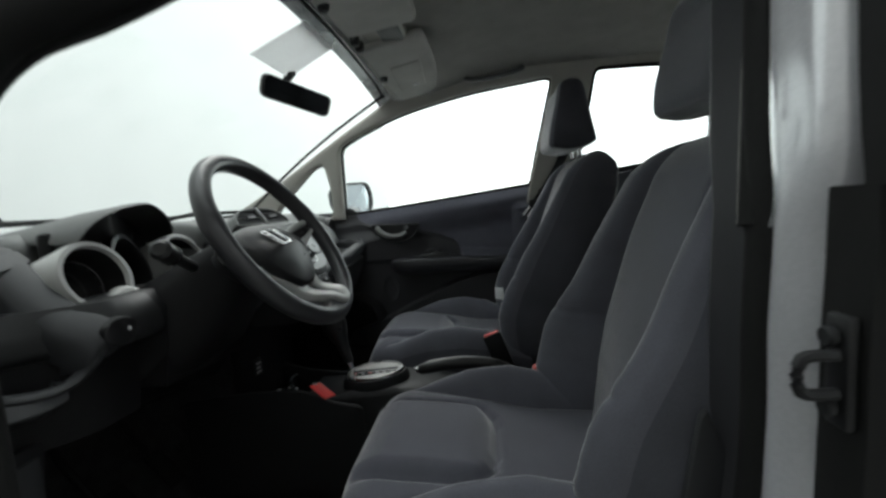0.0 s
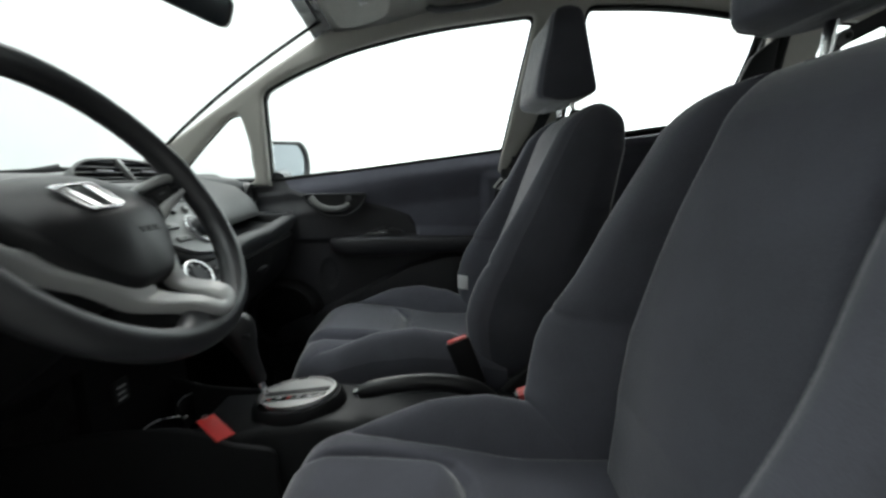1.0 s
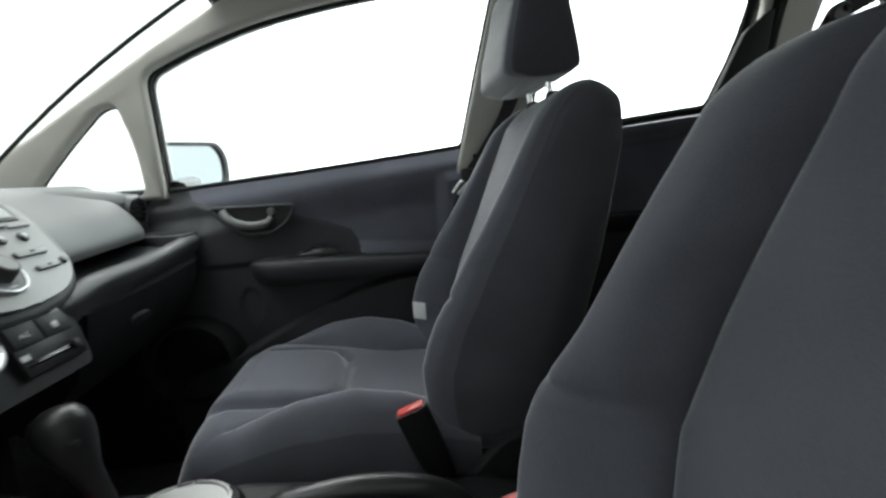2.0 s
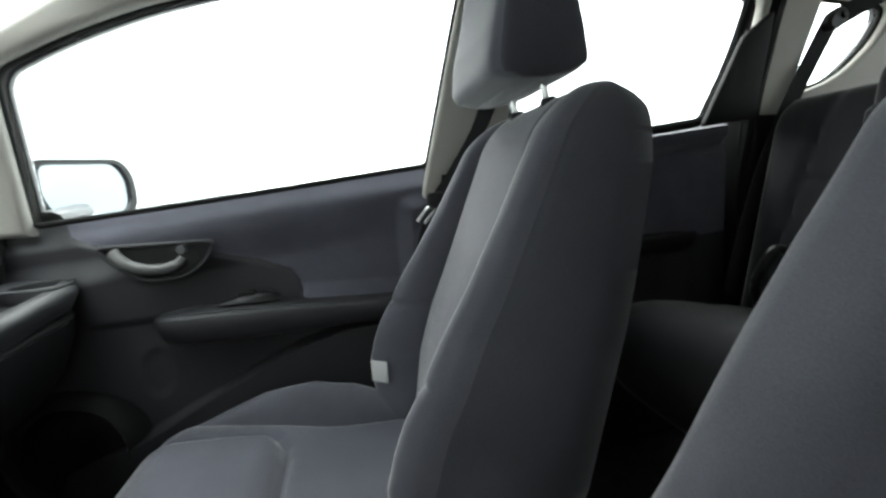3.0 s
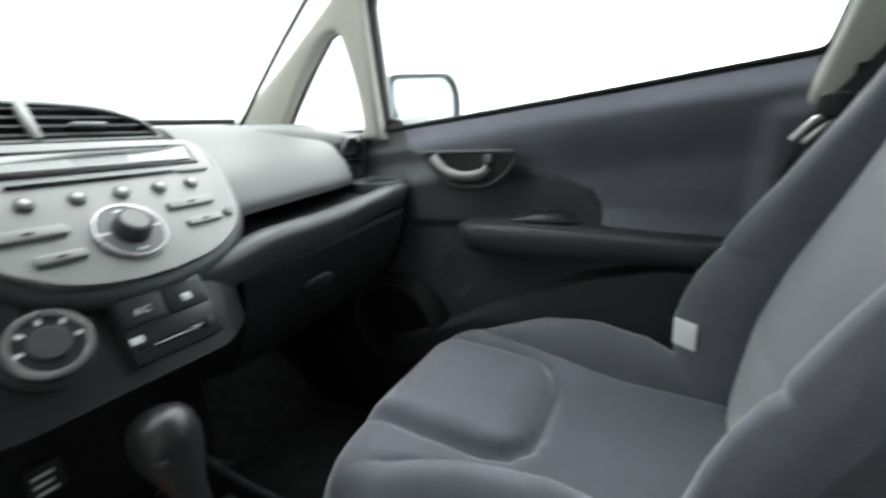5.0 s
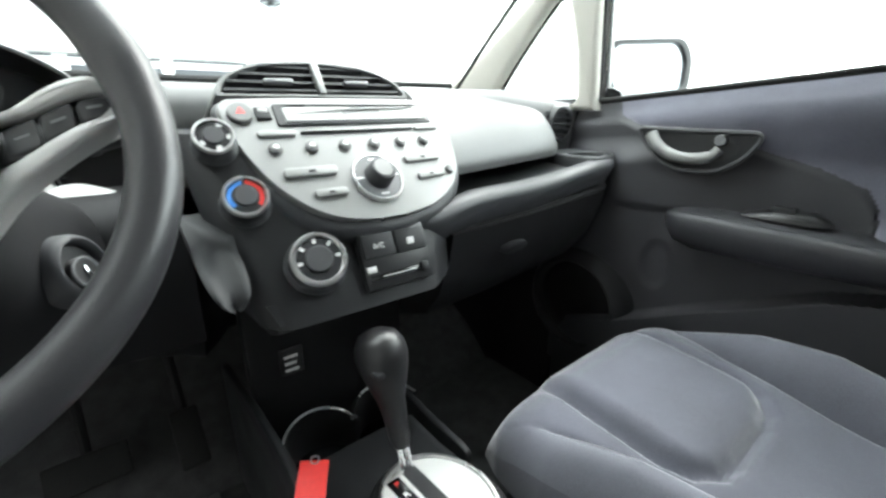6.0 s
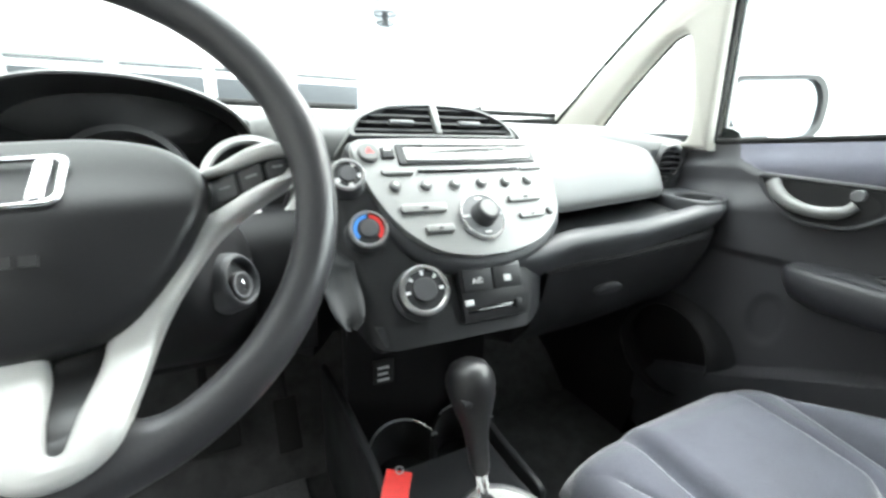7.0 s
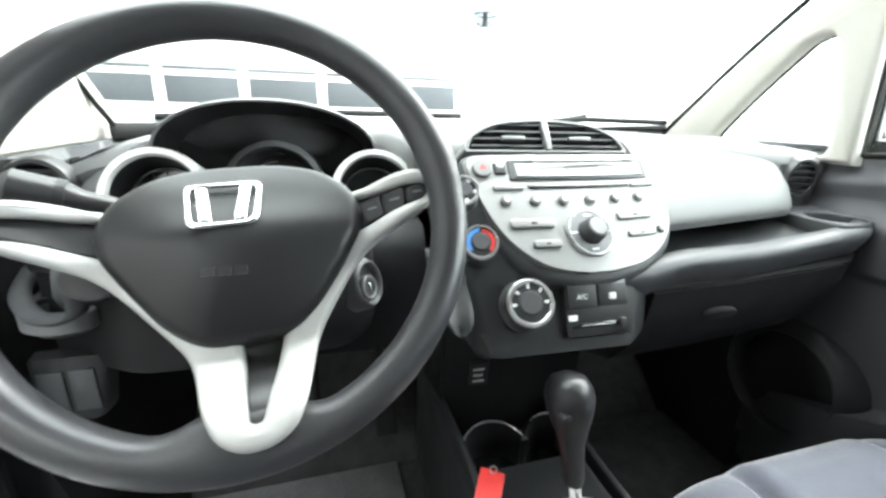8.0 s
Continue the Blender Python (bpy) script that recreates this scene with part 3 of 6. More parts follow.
def front_seat(label, dx, y0, sgn, cx, cz, bz, hz, wing=1.0, lean=0.0, hx=0.0, spread=0.0):
    """sgn: +1 where the door is at +y."""
    seat = thing("car_seat", label, "car seat", group="front seats")
    part("backrest", raised(leant(seat_back_bm(wing), lean, spread), 0, bz), [CLOTH, INSERT, SHADED_CLOTH], seat, "padded backrest with seamed bolsters")
    part("cushion", raised(seat_cushion_bm(), cx, cz), [CLOTH, INSERT, SHADED_CLOTH], seat, "seat cushion with a curved stitched seam", )
    part("headrest", raised(headrest_bm(), hx, hz), [CLOTH, SHADED_CLOTH], seat, "thick wedge-shaped cloth headrest")
    for y in (-0.062, 0.062):
        bm = bmesh.new()
        tube(bm, [(0.872 - lean * 0.6, y, 1.02 + bz), (0.862 - lean * 0.4 + hx * 0.5, y, 1.06 + bz), (0.852 + hx, y, 1.14 + hz)], 0.0062, 12)
        part("headrest_post", bm, CHROME, seat, "polished steel post")
        bm = bmesh.new()
        disc(bm, pose(0.868 - lean * 0.5, y, 1.045 + bz, 0, -12, 0), 0.016, 0.014, r2=0.012)
        part("post_guide", bm, SATIN, seat)
    bm = bmesh.new()
    loft(bm, [[(x, y, z) for y, z in ((-0.215, 0.20), (0.215, 0.20), (0.235, 0.26), (0.235, 0.335 + cz), (-0.235, 0.335 + cz), (-0.235, 0.26))] for x in (0.19, 0.22, 0.62, 0.66)])
    part("seat_base", bm, BLACK, seat, "black seat base")
    for s in (-1, 1):
        out = rounded([(0.30, 0.27), (0.72, 0.27), (0.80, 0.40), (0.78, 0.47), (0.70, 0.47), (0.60, 0.37), (0.34, 0.35)], 0.03)
        bm = plate(out, (), 0.022, 0.006, lambda u, v, h, s=s: Vector((u, s * 0.258 + h, v)))
        part("side_cover", bm, CHARCOAL, seat, "charcoal plastic recliner cover")
        bm = bmesh.new()
        tube(bm, [(0.16, s * 0.19, 0.16), (0.75, s * 0.19, 0.16)], 0.02, 8)
        part("seat_rail", bm, STEEL, seat)
        for x in (0.24, 0.68):
            bm = bmesh.new()
            box(bm, x - 0.02, x + 0.02, s * 0.19 - 0.012, s * 0.19 + 0.012, 0.15, 0.25, 0.003)
            part("rail_bracket", bm, BLACK, seat)
    bm = bmesh.new()
    tube(bm, [(0.62, sgn * 0.272, 0.335), (0.56, sgn * 0.285, 0.342), (0.46, sgn * 0.285, 0.35)], [0.012, 0.011, 0.010], 10, flat=0.7)
    part("recline_lever", bm, SATIN, seat)
    bm = bmesh.new()
    box(bm, -0.002, 0.002, -0.020, 0.020, -0.023, 0.023, 0.0015, m=pose(0.582, sgn * 0.176, 0.563, 0, 0, 52))
    if sgn > 0:
        part("care_label", bm, WHITE, seat, "small white sewn-in label")
    else:
        bm.free()
    seat.matrix_basis = Matrix.Translation((dx, y0, 0))
    return seat


front_seat("charcoal cloth passenger seat with seamed bolsters", 0.0, 0.365, 1, 0.006, 0.043, 0.0, 0.0, 0.92)
front_seat("charcoal cloth driver seat pushed farther back", 0.100, -0.372, -1, 0.04, 0.042, -0.036, -0.015, 1.16, 0.034, 0.016, 0.062)


def buckle(top, lean, side_face, label):
    b = thing("seatbelt_buckle", label, "seatbelt buckle", group="front belt buckles")
    m = Matrix.Translation(top) @ Euler((0, lean, 0)).to_matrix().to_4x4()
    bm = bmesh.new()
    loft(bm, [[m @ Vector((q * 0.027 * math.copysign(abs(math.cos(a)) ** 0.4, math.cos(a)), q * 0.014 * math.copysign(abs(math.sin(a)) ** 0.4, math.sin(a)), z)) for a in np.linspace(0, 2 * math.pi, 20, endpoint=False)]
              for q, z in ((0.8, -0.13), (0.95, -0.09), (1.0, -0.01), (0.95, 0.0))])
    part("housing", bm, SATIN, b)
    bm = bmesh.new()
    box(bm, -0.022, 0.022, -0.0095, 0.0095, -0.004, 0.004, 0.003, m=m)
    if side_face:
        box(bm, -0.022, 0.022, -0.0155, -0.008, -0.026, 0.003, 0.003, m=m)
    part("release_button", bm, RED, b, "bright red release button")
    bm = bmesh.new()
    tube(bm, [m @ Vector((0, 0, -0.12)), m @ Vector((0.0, 0, -0.24))], 0.008, 8)
    part("stalk", bm, BLACK, b)


buckle((0.541, 0.088, 0.545), 0.35 * -1, False, "black seatbelt buckle with red button beside the passenger seat")
buckle((0.660, -0.108, 0.525), -0.30, True, "black seatbelt buckle with red button beside the driver seat")

# ---- rear bench ----
bench = thing("rear_bench", "charcoal cloth rear bench seat, darkened for the dim rear cabin", "rear seat")
bm = bmesh.new()
rings = []
for y in np.linspace(-0.64, 0.64, 45):
    e = max(0.05, 1 - (abs(y) / 0.645) ** 14) ** 0.4
    d = 0.010 * math.exp(-((abs(y) - 0.20) / 0.012) ** 2)
    prof = [(1.19, 0.40), (1.155, 0.46), (1.148, 0.54), (1.165, 0.605), (1.21, 0.632), (1.30, 0.628), (1.42, 0.60), (1.55, 0.565), (1.58, 0.45), (1.40, 0.40)]
    c = curve([(1.37 + (px - 1.37) * (0.9 + 0.1 * e), y, 0.5 + (pz - 0.5) * e - d) for px, pz in prof], 4, closed=True)
    rings.append(c)
loft(bm, rings)
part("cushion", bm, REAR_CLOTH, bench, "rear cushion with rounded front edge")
bm = bmesh.new()
rings = []
for z in np.linspace(0.50, 1.085, 60):
    t = (z - 0.5) / 0.585
    e = max(0.05, 1 - max(0, (t - 0.86) / 0.141) ** 2.4) ** 0.45
    xf = 1.512 + 0.10 * t
    pts = []
    for s in np.linspace(-1, 1, 91):
        y = s * 0.60 * (0.93 + 0.07 * e)
        ay = abs(y)
        g = groove(ay - (0.55 - 0.10 * t), 0.008, 0.01) + groove(z - (0.905 + 0.02 * math.cos(ay * 9)), 0.008, 0.008) * (ay < 0.47) + groove(ay - 0.06, 0.006, 0.008)
        bol = 0.03 * float(sm(0.42, 0.58, ay)) * (1 - t)
        pts.append((float(1.60 + 0.06 * t - (1.60 + 0.06 * t - xf) * e * (1 - abs(s) ** 12) ** 0.4 - bol + g), y, z))
    pts += [(1.72 + 0.05 * t, 0.55, z), (1.72 + 0.05 * t, -0.55, z)]
    rings.append(pts)
loft(bm, rings)
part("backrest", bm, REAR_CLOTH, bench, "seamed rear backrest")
for y in (0.235, -0.235):
    bm = bmesh.new()
    rings = []
    for t in np.linspace(0, 1, 20):
        z = 0.885 + 0.24 * t
        e = max(0.03, 1 - abs(2 * t - 1) ** 6) ** 0.35
        xf, xb = 1.545 + 0.04 * t, (1.60 if t < 0.6 else 1.72)
        hw = 0.128
        rings.append([((xf + xb) / 2 - (xb - xf) / 2 * e * math.copysign(abs(math.cos(a)) ** 0.4, math.cos(a)), y + hw * (0.9 + 0.1 * e) * math.copysign(abs(math.sin(a)) ** 0.4, math.sin(a)), z) for a in np.linspace(0, 2 * math.pi, 36, endpoint=False)])
    loft(bm, rings)
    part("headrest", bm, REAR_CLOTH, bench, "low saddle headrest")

rbelt = thing("rear_seatbelt", "black rear seatbelt with its upper guide at the rear pillar", "seatbelt")
bm = bmesh.new()


def strap(bm, pts, w, across, th=0.0014):
    pts = [Vector(p) for p in pts]
    a = Vector(across).normalized()
    rings = []
    for i, p in enumerate(pts):
        d = (pts[min(i + 1, len(pts) - 1)] - pts[max(i - 1, 0)]).normalized()
        n = d.cross(a).normalized() * th
        b = a * w / 2
        rings.append([p - b - n, p + b - n, p + b + n, p - b + n])
    return loft(bm, rings)


strap(bm, curve([(1.775, 0.585, 1.275), (1.70, 0.595, 1.13), (1.63, 0.60, 0.98), (1.57, 0.605, 0.80), (1.52, 0.61, 0.60)], 6), 0.046, (1, 0.0, -0.45))
part("lower_webbing", bm, BELT, rbelt)
bm = bmesh.new()
strap(bm, curve([(1.785, 0.583, 1.28), (1.90, 0.56, 1.335), (2.05, 0.53, 1.40)], 6), 0.046, (0.3, 0.0, -1))
part("upper_webbing", bm, BELT, rbelt)
bm = bmesh.new()
m = basis((1.78, 0.578, 1.277), (0.8, 0, 0.6), (-0.6, 0, 0.8), (0, -1, 0))
loft(bm, [[m @ Vector((q * 0.036 * math.cos(a), q * 0.022 * math.sin(a), h)) for a in np.linspace(0, 2 * math.pi, 24, endpoint=False)] for q, h in ((1, -0.01), (1, 0.006), (0.8, 0.012))])
part("guide", bm, SATIN, rbelt)
bm = bmesh.new()
disc(bm, m @ pose(0.012, 0, 0.012), 0.009, 0.006)
part("bolt_cap", bm, GLOSS, rbelt)
stalk = thing("rear_belt_buckle", "black rear seatbelt buckle in its elastic loop", "seatbelt buckle")
bm = bmesh.new()
tube(bm, curve([(1.50, 0.50, 0.57), (1.47, 0.49, 0.66), (1.50, 0.47, 0.74), (1.545, 0.46, 0.70), (1.54, 0.46, 0.60)], 6), 0.011, 8)
part("loop", bm, SATIN, stalk)


# ---- front seatbelt on the passenger side pillar ----
fbelt = thing("front_seatbelt", "black front seatbelt hanging at the centre pillar", "seatbelt")
bm = bmesh.new()
strap(bm, curve([(0.90, 0.575, 1.22), (0.86, 0.60, 1.08), (0.80, 0.615, 0.98), (0.742, 0.63, 0.89), (0.70, 0.635, 0.72), (0.69, 0.62, 0.50), (0.69, 0.61, 0.35)], 6), 0.046, (0.85, -0.3, 0.3))
part("webbing", bm, BELT, fbelt)
bm = bmesh.new()
box(bm, 0.885, 0.93, 0.56, 0.60, 1.20, 1.27, 0.012)
part("guide", bm, SATIN, fbelt)
bm = bmesh.new()
tube(bm, curve([(0.70, 0.625, 0.862), (0.722, 0.622, 0.888), (0.735, 0.622, 0.893)], 5), 0.0045, 8)
tube(bm, curve([(0.716, 0.632, 0.856), (0.736, 0.628, 0.878), (0.745, 0.628, 0.886)], 5), 0.0045, 8)
part("latch_tongue", bm, STEEL, fbelt, "bright steel latch tongue")
bm = bmesh.new()
box(bm, 0.725, 0.765, 0.615, 0.64, 0.888, 0.925, 0.008)
part("tongue_grip", bm, SATIN, fbelt)


# ---- doors on the passenger side ----
def cloth_cut(x):
    """How far the cloth reaches down from the sill."""
    return np.interp(x, [-0.02, 0.0, 0.055, 0.23, 0.338, 0.405, 0.425, 0.44], [0.0, 0.03, 0.056, 0.100, 0.142, 0.176, 0.21, 0.34])


def door_y(x, z):
    top = belt_z(x)
    d = top - z
    y = 0.705 - 0.038 * (1 - sm(0.050, 0.15, d) * sm(-0.02, 0.20, x)) + 0.034 * (1 - sm(-0.01, 0.05, d))
    frame_x = sm(0.655, 0.695, x) * 0.032 * sm(0.05, 0.09, d)
    y -= frame_x * sm(0.62, 0.70, z)
    y -= 0.030 * (1 - sm(0.02, 0.30, x)) * sm(0.07, 0.13, d)
    arm_c = 0.690 - 0.055 * (x - 0.14)
    ledge = sm(0.42, 0.445, x) * sm(arm_c, arm_c + 0.01, z) * (1 - sm(arm_c + 0.032, arm_c + 0.066, z))
    y -= 0.036 * ledge
    y -= 0.009 * sm(-0.004, 0.010, d - cloth_cut(x)) * sm(-0.02, 0.04, x) * sm(arm_c, arm_c + 0.02, z)
    zl = np.interp(x, [-0.1, 0.126, 0.28, 0.40, 0.52, 0.72], [0.40, 0.478, 0.545, 0.602, 0.632, 0.642])
    y -= 0.045 * sm(0.0, 0.010, zl - z) * sm(-0.12, 0.1, x)
    y += 0.006 * sm(1.0, 0.6, np.hypot((x - 0.117) / 0.032, (z - 0.580) / 0.062))
    return float(y)


def door_panel_bm(x0, x1, z0, f, nx=210, nz=220):
    bm = bmesh.new()
    rows = []
    for x in np.linspace(x0, x1, nx):
        rows.append([(float(x), f(x, z), float(z)) for z in np.linspace(z0, belt_z(x) + 0.004, nz)] + [(float(x), 0.775, belt_z(x)), (float(x), 0.79, z0)])
    def pick(i, j):
        if j >= nz - 1:
            return 1
        x, z = rows[i][j][0], rows[i][j][2]
        d = belt_z(x) - z
        arm_c = 0.690 - 0.055 * (x - 0.14)
        return 0 if (d < cloth_cut(x) and z > arm_c + 0.02 if x0 < 0.5 else d < 0.30) else 1
    loft(bm, rows, mi=pick)
    return bm


def armrest_bm(pts):
    """pts: x, top, bottom, inner edge."""
    bm = bmesh.new()
    rings = []
    for x, zt, zb, yi in pts:
        rings.append([(x, 0.715, zt + 0.003), (x, yi + 0.030, zt + 0.001), (x, yi + 0.026, zt - 0.003), (x, yi + 0.022, zt - 0.003), (x, yi + 0.018, zt + 0.001), (x, yi + 0.006, zt - 0.001), (x, yi, zt - 0.007), (x, yi + 0.003, (zt + zb) / 2), (x, yi + 0.016, zb + 0.008), (x, yi + 0.026, zb), (x, 0.68, zb - 0.006), (x, 0.715, zb - 0.004)])
    return loft(bm, rings)


fdoor = thing("passenger_door", "closed front passenger door with charcoal cloth and plastic trim", "car door")
part("door_panel", door_panel_bm(-0.115, 0.742, 0.20, door_y), [DOOR_CLOTH, DOOR_PLASTIC], fdoor, "moulded door panel with cloth upper")
arm = part("armrest", armrest_bm([(0.128, 0.697, 0.676, 0.668), (0.136, 0.706, 0.662, 0.640), (0.155, 0.711, 0.652, 0.618), (0.20, 0.713, 0.645, 0.606), (0.30, 0.712, 0.645, 0.602), (0.40, 0.708, 0.646, 0.602), (0.55, 0.700, 0.646, 0.606), (0.70, 0.694, 0.642, 0.615), (0.735, 0.692, 0.642, 0.63)]), DOOR_PLASTIC, fdoor, "padded charcoal armrest", 60)
bm = plate(rounded([(0.048, 0.862), (0.272, 0.858), (0.248, 0.815), (0.205, 0.787), (0.130, 0.785), (0.085, 0.815)], 0.020), (), 0.014, 0.004, lambda u, v, h: Vector((u, door_y(0.15, 0.83) - 0.002 - h, v)))
bezel = part("handle_bezel", bm, CHARCOAL, fdoor, "dark handle bezel")
bm = bmesh.new()
tube(bm, [(u, door_y(0.15, 0.83) - 0.011, v) for u, v in rounded([(0.048, 0.862), (0.272, 0.858), (0.248, 0.815), (0.205, 0.787), (0.130, 0.785), (0.085, 0.815)], 0.020)], 0.0045, 8, closed=True, up=(0, 1, 0))
part("bezel_rim", bm, DASHGREY, bezel, "raised bezel rim")
dy = door_y(0.15, 0.83)
bm = bmesh.new()
tube(bm, [(0.055, dy - 0.010, 0.861), (0.15, dy - 0.011, 0.860), (0.262, dy - 0.010, 0.857)], 0.003, 8)
part("bezel_edge", bm, MIDGREY, bezel, "pale bezel edge")
bm = bmesh.new()
r_ = [[(q * 0.078 * math.cos(a) + 0.158, dy - 0.0095 + h, q * 0.029 * math.sin(a) + 0.829) for a in np.linspace(0, 2 * math.pi, 32, endpoint=False)] for q, h in ((1.0, -0.001), (0.85, 0.0005))]
loft(bm, r_)
part("handle_recess", bm, SATIN, bezel, "black finger recess")
bm = bmesh.new()
tube(bm, curve([(0.080, dy - 0.014, 0.852), (0.096, dy - 0.020, 0.832), (0.126, dy - 0.023, 0.815), (0.164, dy - 0.023, 0.810), (0.194, dy - 0.020, 0.816), (0.207, dy - 0.016, 0.829)], 6), [0.0130] * 8 + [0.0120] * 6 + [0.0105] * 10 + [0.0090] * 7, 14, flat=0.75, up=(0, 1, 0))
part("pull_handle", bm, AUDIO, bezel, "satin silver pull handle")
bm = bmesh.new()
disc(bm, basis((0.207, dy - 0.008, 0.845), (1, 0, 0), (0, 0, -1), (0, -1, 0)), 0.010, 0.014, 18)
part("lock_knob", bm, MIDGREY, bezel, "grey lock knob")
bm = bmesh.new()
loft(bm, [[(x, 0.665 - w * math.cos(a), 0.716 + 0.002 * (x > 0.2) + h * max(0, math.sin(a))) for a in np.linspace(0, math.pi, 12)] for x, w, h in ((0.255, 0.010, 0.003), (0.268, 0.020, 0.008), (0.31, 0.022, 0.018), (0.36, 0.022, 0.020), (0.385, 0.012, 0.006))], closed=True)
pod = part("switch_pod", bm, SATIN, fdoor, "gloss window switch pod")
bm = bmesh.new()
box(bm, 0.300, 0.336, 0.652, 0.672, 0.730, 0.741, 0.003)
part("window_switch", bm, CHARCOAL, pod)
bm = bmesh.new()
rings = []
for r, y in ((0.140, 0.690), (0.134, 0.640), (0.124, 0.622), (0.114, 0.612), (0.107, 0.609), (0.103, 0.613), (0.099, 0.640)):
    rings.append([(-0.043 + r * math.cos(a), y, 0.450 + r * math.sin(a)) for a in np.linspace(0, 2 * math.pi, 56, endpoint=False)])
loft(bm, rings, cap=False)
spk = part("speaker_pod", bm, CHARCOAL, fdoor, "rounded black speaker pod", 60)
bm = bmesh.new()
loft(bm, [[(-0.043 + r * math.cos(a), y, 0.450 + r * math.sin(a)) for a in np.linspace(0, 2 * math.pi, 44, endpoint=False)] for r, y in ((0.101, 0.640), (0.098, 0.634), (0.06, 0.630), (0.02, 0.628))])
part("speaker_grille", bm, BLACK, spk, "round black speaker grille", 60)


def rear_door_y(x, z):
    d = belt_z(x) - z
    y = 0.70 - 0.035 * (1 - sm(0.030, 0.07, d)) + 0.03 * (1 - sm(0, 0.014, d)) ** 2
    y -= 0.03 * sm(1.40, 1.46, x) * sm(0.05, 0.09, d)
    y -= 0.03 * (1 - sm(0.54, 0.56, z))
    return float(y)


rdoor = thing("rear_passenger_door", "closed rear door with dark cloth and plastic trim", "car door")
part("armrest", armrest_bm([(0.95, 0.752, 0.735, 0.68), (0.97, 0.757, 0.715, 0.65), (1.05, 0.76, 0.71, 0.635), (1.30, 0.765, 0.715, 0.635), (1.45, 0.768, 0.72, 0.65), (1.50, 0.768, 0.73, 0.69)]), CHARCOAL, rdoor, "charcoal rear armrest", 60)
part("door_panel", door_panel_bm(0.87, 1.56, 0.20, rear_door_y, 60, 110), [DOOR_CLOTH, DOOR_PLASTIC], rdoor, "moulded rear door panel")
bm = plate(rounded([(1.425, 1.036), (1.575, 1.05), (1.572, 1.29), (1.500, 1.235)], 0.012), (), 0.02, 0.005, lambda u, v, h: Vector((u, side_y(v) - 0.05 - h, v)))
part("corner_sail", bm, BLACK, rdoor, "black triangular corner trim")
bm = bmesh.new()
tube(bm, curve([(1.565, 0.66, 0.30), (1.60, 0.655, 0.70), (1.60, 0.645, 1.03), (1.60, 0.605, 1.22), (1.61, 0.575, 1.36)], 6), 0.022, 8)
part("edge_seal", bm, RUBBER, rdoor, "black door edge seal")
bp_in = thing("centre_pillar_cover", "dark lower cover of the centre pillar between the doors", "pillar trim")
bm = bmesh.new()
loft(bm, [[(x0, 0.645, z), (x1, 0.645, z), (x1 + 0.01, 0.76, z), (x0 - 0.01, 0.76, z)] for z, x0, x1 in ((0.15, 0.72, 0.90), (0.5, 0.735, 0.89), (0.88, 0.752, 0.885), (0.985, 0.76, 0.905))])
bmesh.ops.bevel(bm, geom=bm.edges[:], offset=0.008, segments=2, affect="EDGES")
part("cover", bm, BLACK, bp_in)
wheel_arch = thing("rear_side_trim", "dark plastic rear quarter trim beside the bench", "side trim")
bm = bmesh.new()
loft(bm, [[(x, 0.60 + 0.05 * (x < 1.64), 0.2), (x, 0.60 + 0.05 * (x < 1.64), 0.9), (x, 0.62, 1.06), (x, 0.78, 1.06), (x, 0.78, 0.2)] for x in (1.58, 1.66, 1.9, 2.36)])
part("panel", bm, BLACK, wheel_arch)
bm = bmesh.new()
loft(bm, [[(x, -0.60, 0.2), (x, -0.60, 0.9), (x, -0.62, 1.06), (x, -0.78, 1.06), (x, -0.78, 0.2)] for x in (0.93, 1.3, 1.66, 1.9, 2.36)])
part("panel", bm, BLACK, wheel_arch)

# door mirror outside the passenger window
mir = thing("door_mirror", "dark door mirror outside the passenger window", "door mirror")
mc = Vector((-0.092, 0.945, 0.990))
mn = Vector((0.885, -0.43, 0.11)).normalized()
mu = Vector((0, 0, 1))
mr = mu.cross(mn).normalized()
mu = mn.cross(mr)
out = rounded([(-0.115, 0.067), (0.092, 0.076), (0.118, 0.033), (0.110, -0.053), (0.05, -0.077), (-0.098, -0.070), (-0.122, -0.02)], [0.03, 0.04, 0.03, 0.05, 0.05, 0.03, 0.03], 6)
bm = bmesh.new()
loft(bm, [[mc + mr * (p[0] * q) + mu * (p[1] * q) + mn * h for p in out] for q, h in ((0.45, -0.10), (0.8, -0.08), (1.03, -0.035), (1.09, -0.004), (1.06, 0.012), (0.93, 0.012), (0.90, 0.0))])
part("housing", bm, SATIN, mir, "dark mirror housing")
bm = bmesh.new()
loft(bm, [[mc + mr * (p[0] * 0.90) + mu * (p[1] * 0.90) + mn * h for p in out] for h in (0.0005, 0.003)])
part("mirror_glass", bm, MIRROR, mir, "silvered mirror glass")
bm = bmesh.new()
tube(bm, [mc + Vector((0.0, -0.05, -0.05)), Vector((-0.06, 0.80, 0.93)), Vector((-0.05, 0.70, 0.925))], [0.03, 0.035, 0.03], 10, flat=0.6)
part("arm", bm, SATIN, mir)


# ---- dashboard ----
dash = thing("dashboard", "two-tone grey dashboard with a light grey top and dark lower half", "dashboard")


def lip_x(y):
    """The rear edge of the shelf that runs across the dash."""
    y = abs(y)
    return float(np.interp(y, [0.0, 0.10, 0.30, 0.50, 0.58, 0.64, 0.68], [0.098, 0.106, 0.09, 0.062, 0.050, 0.018, -0.04]))


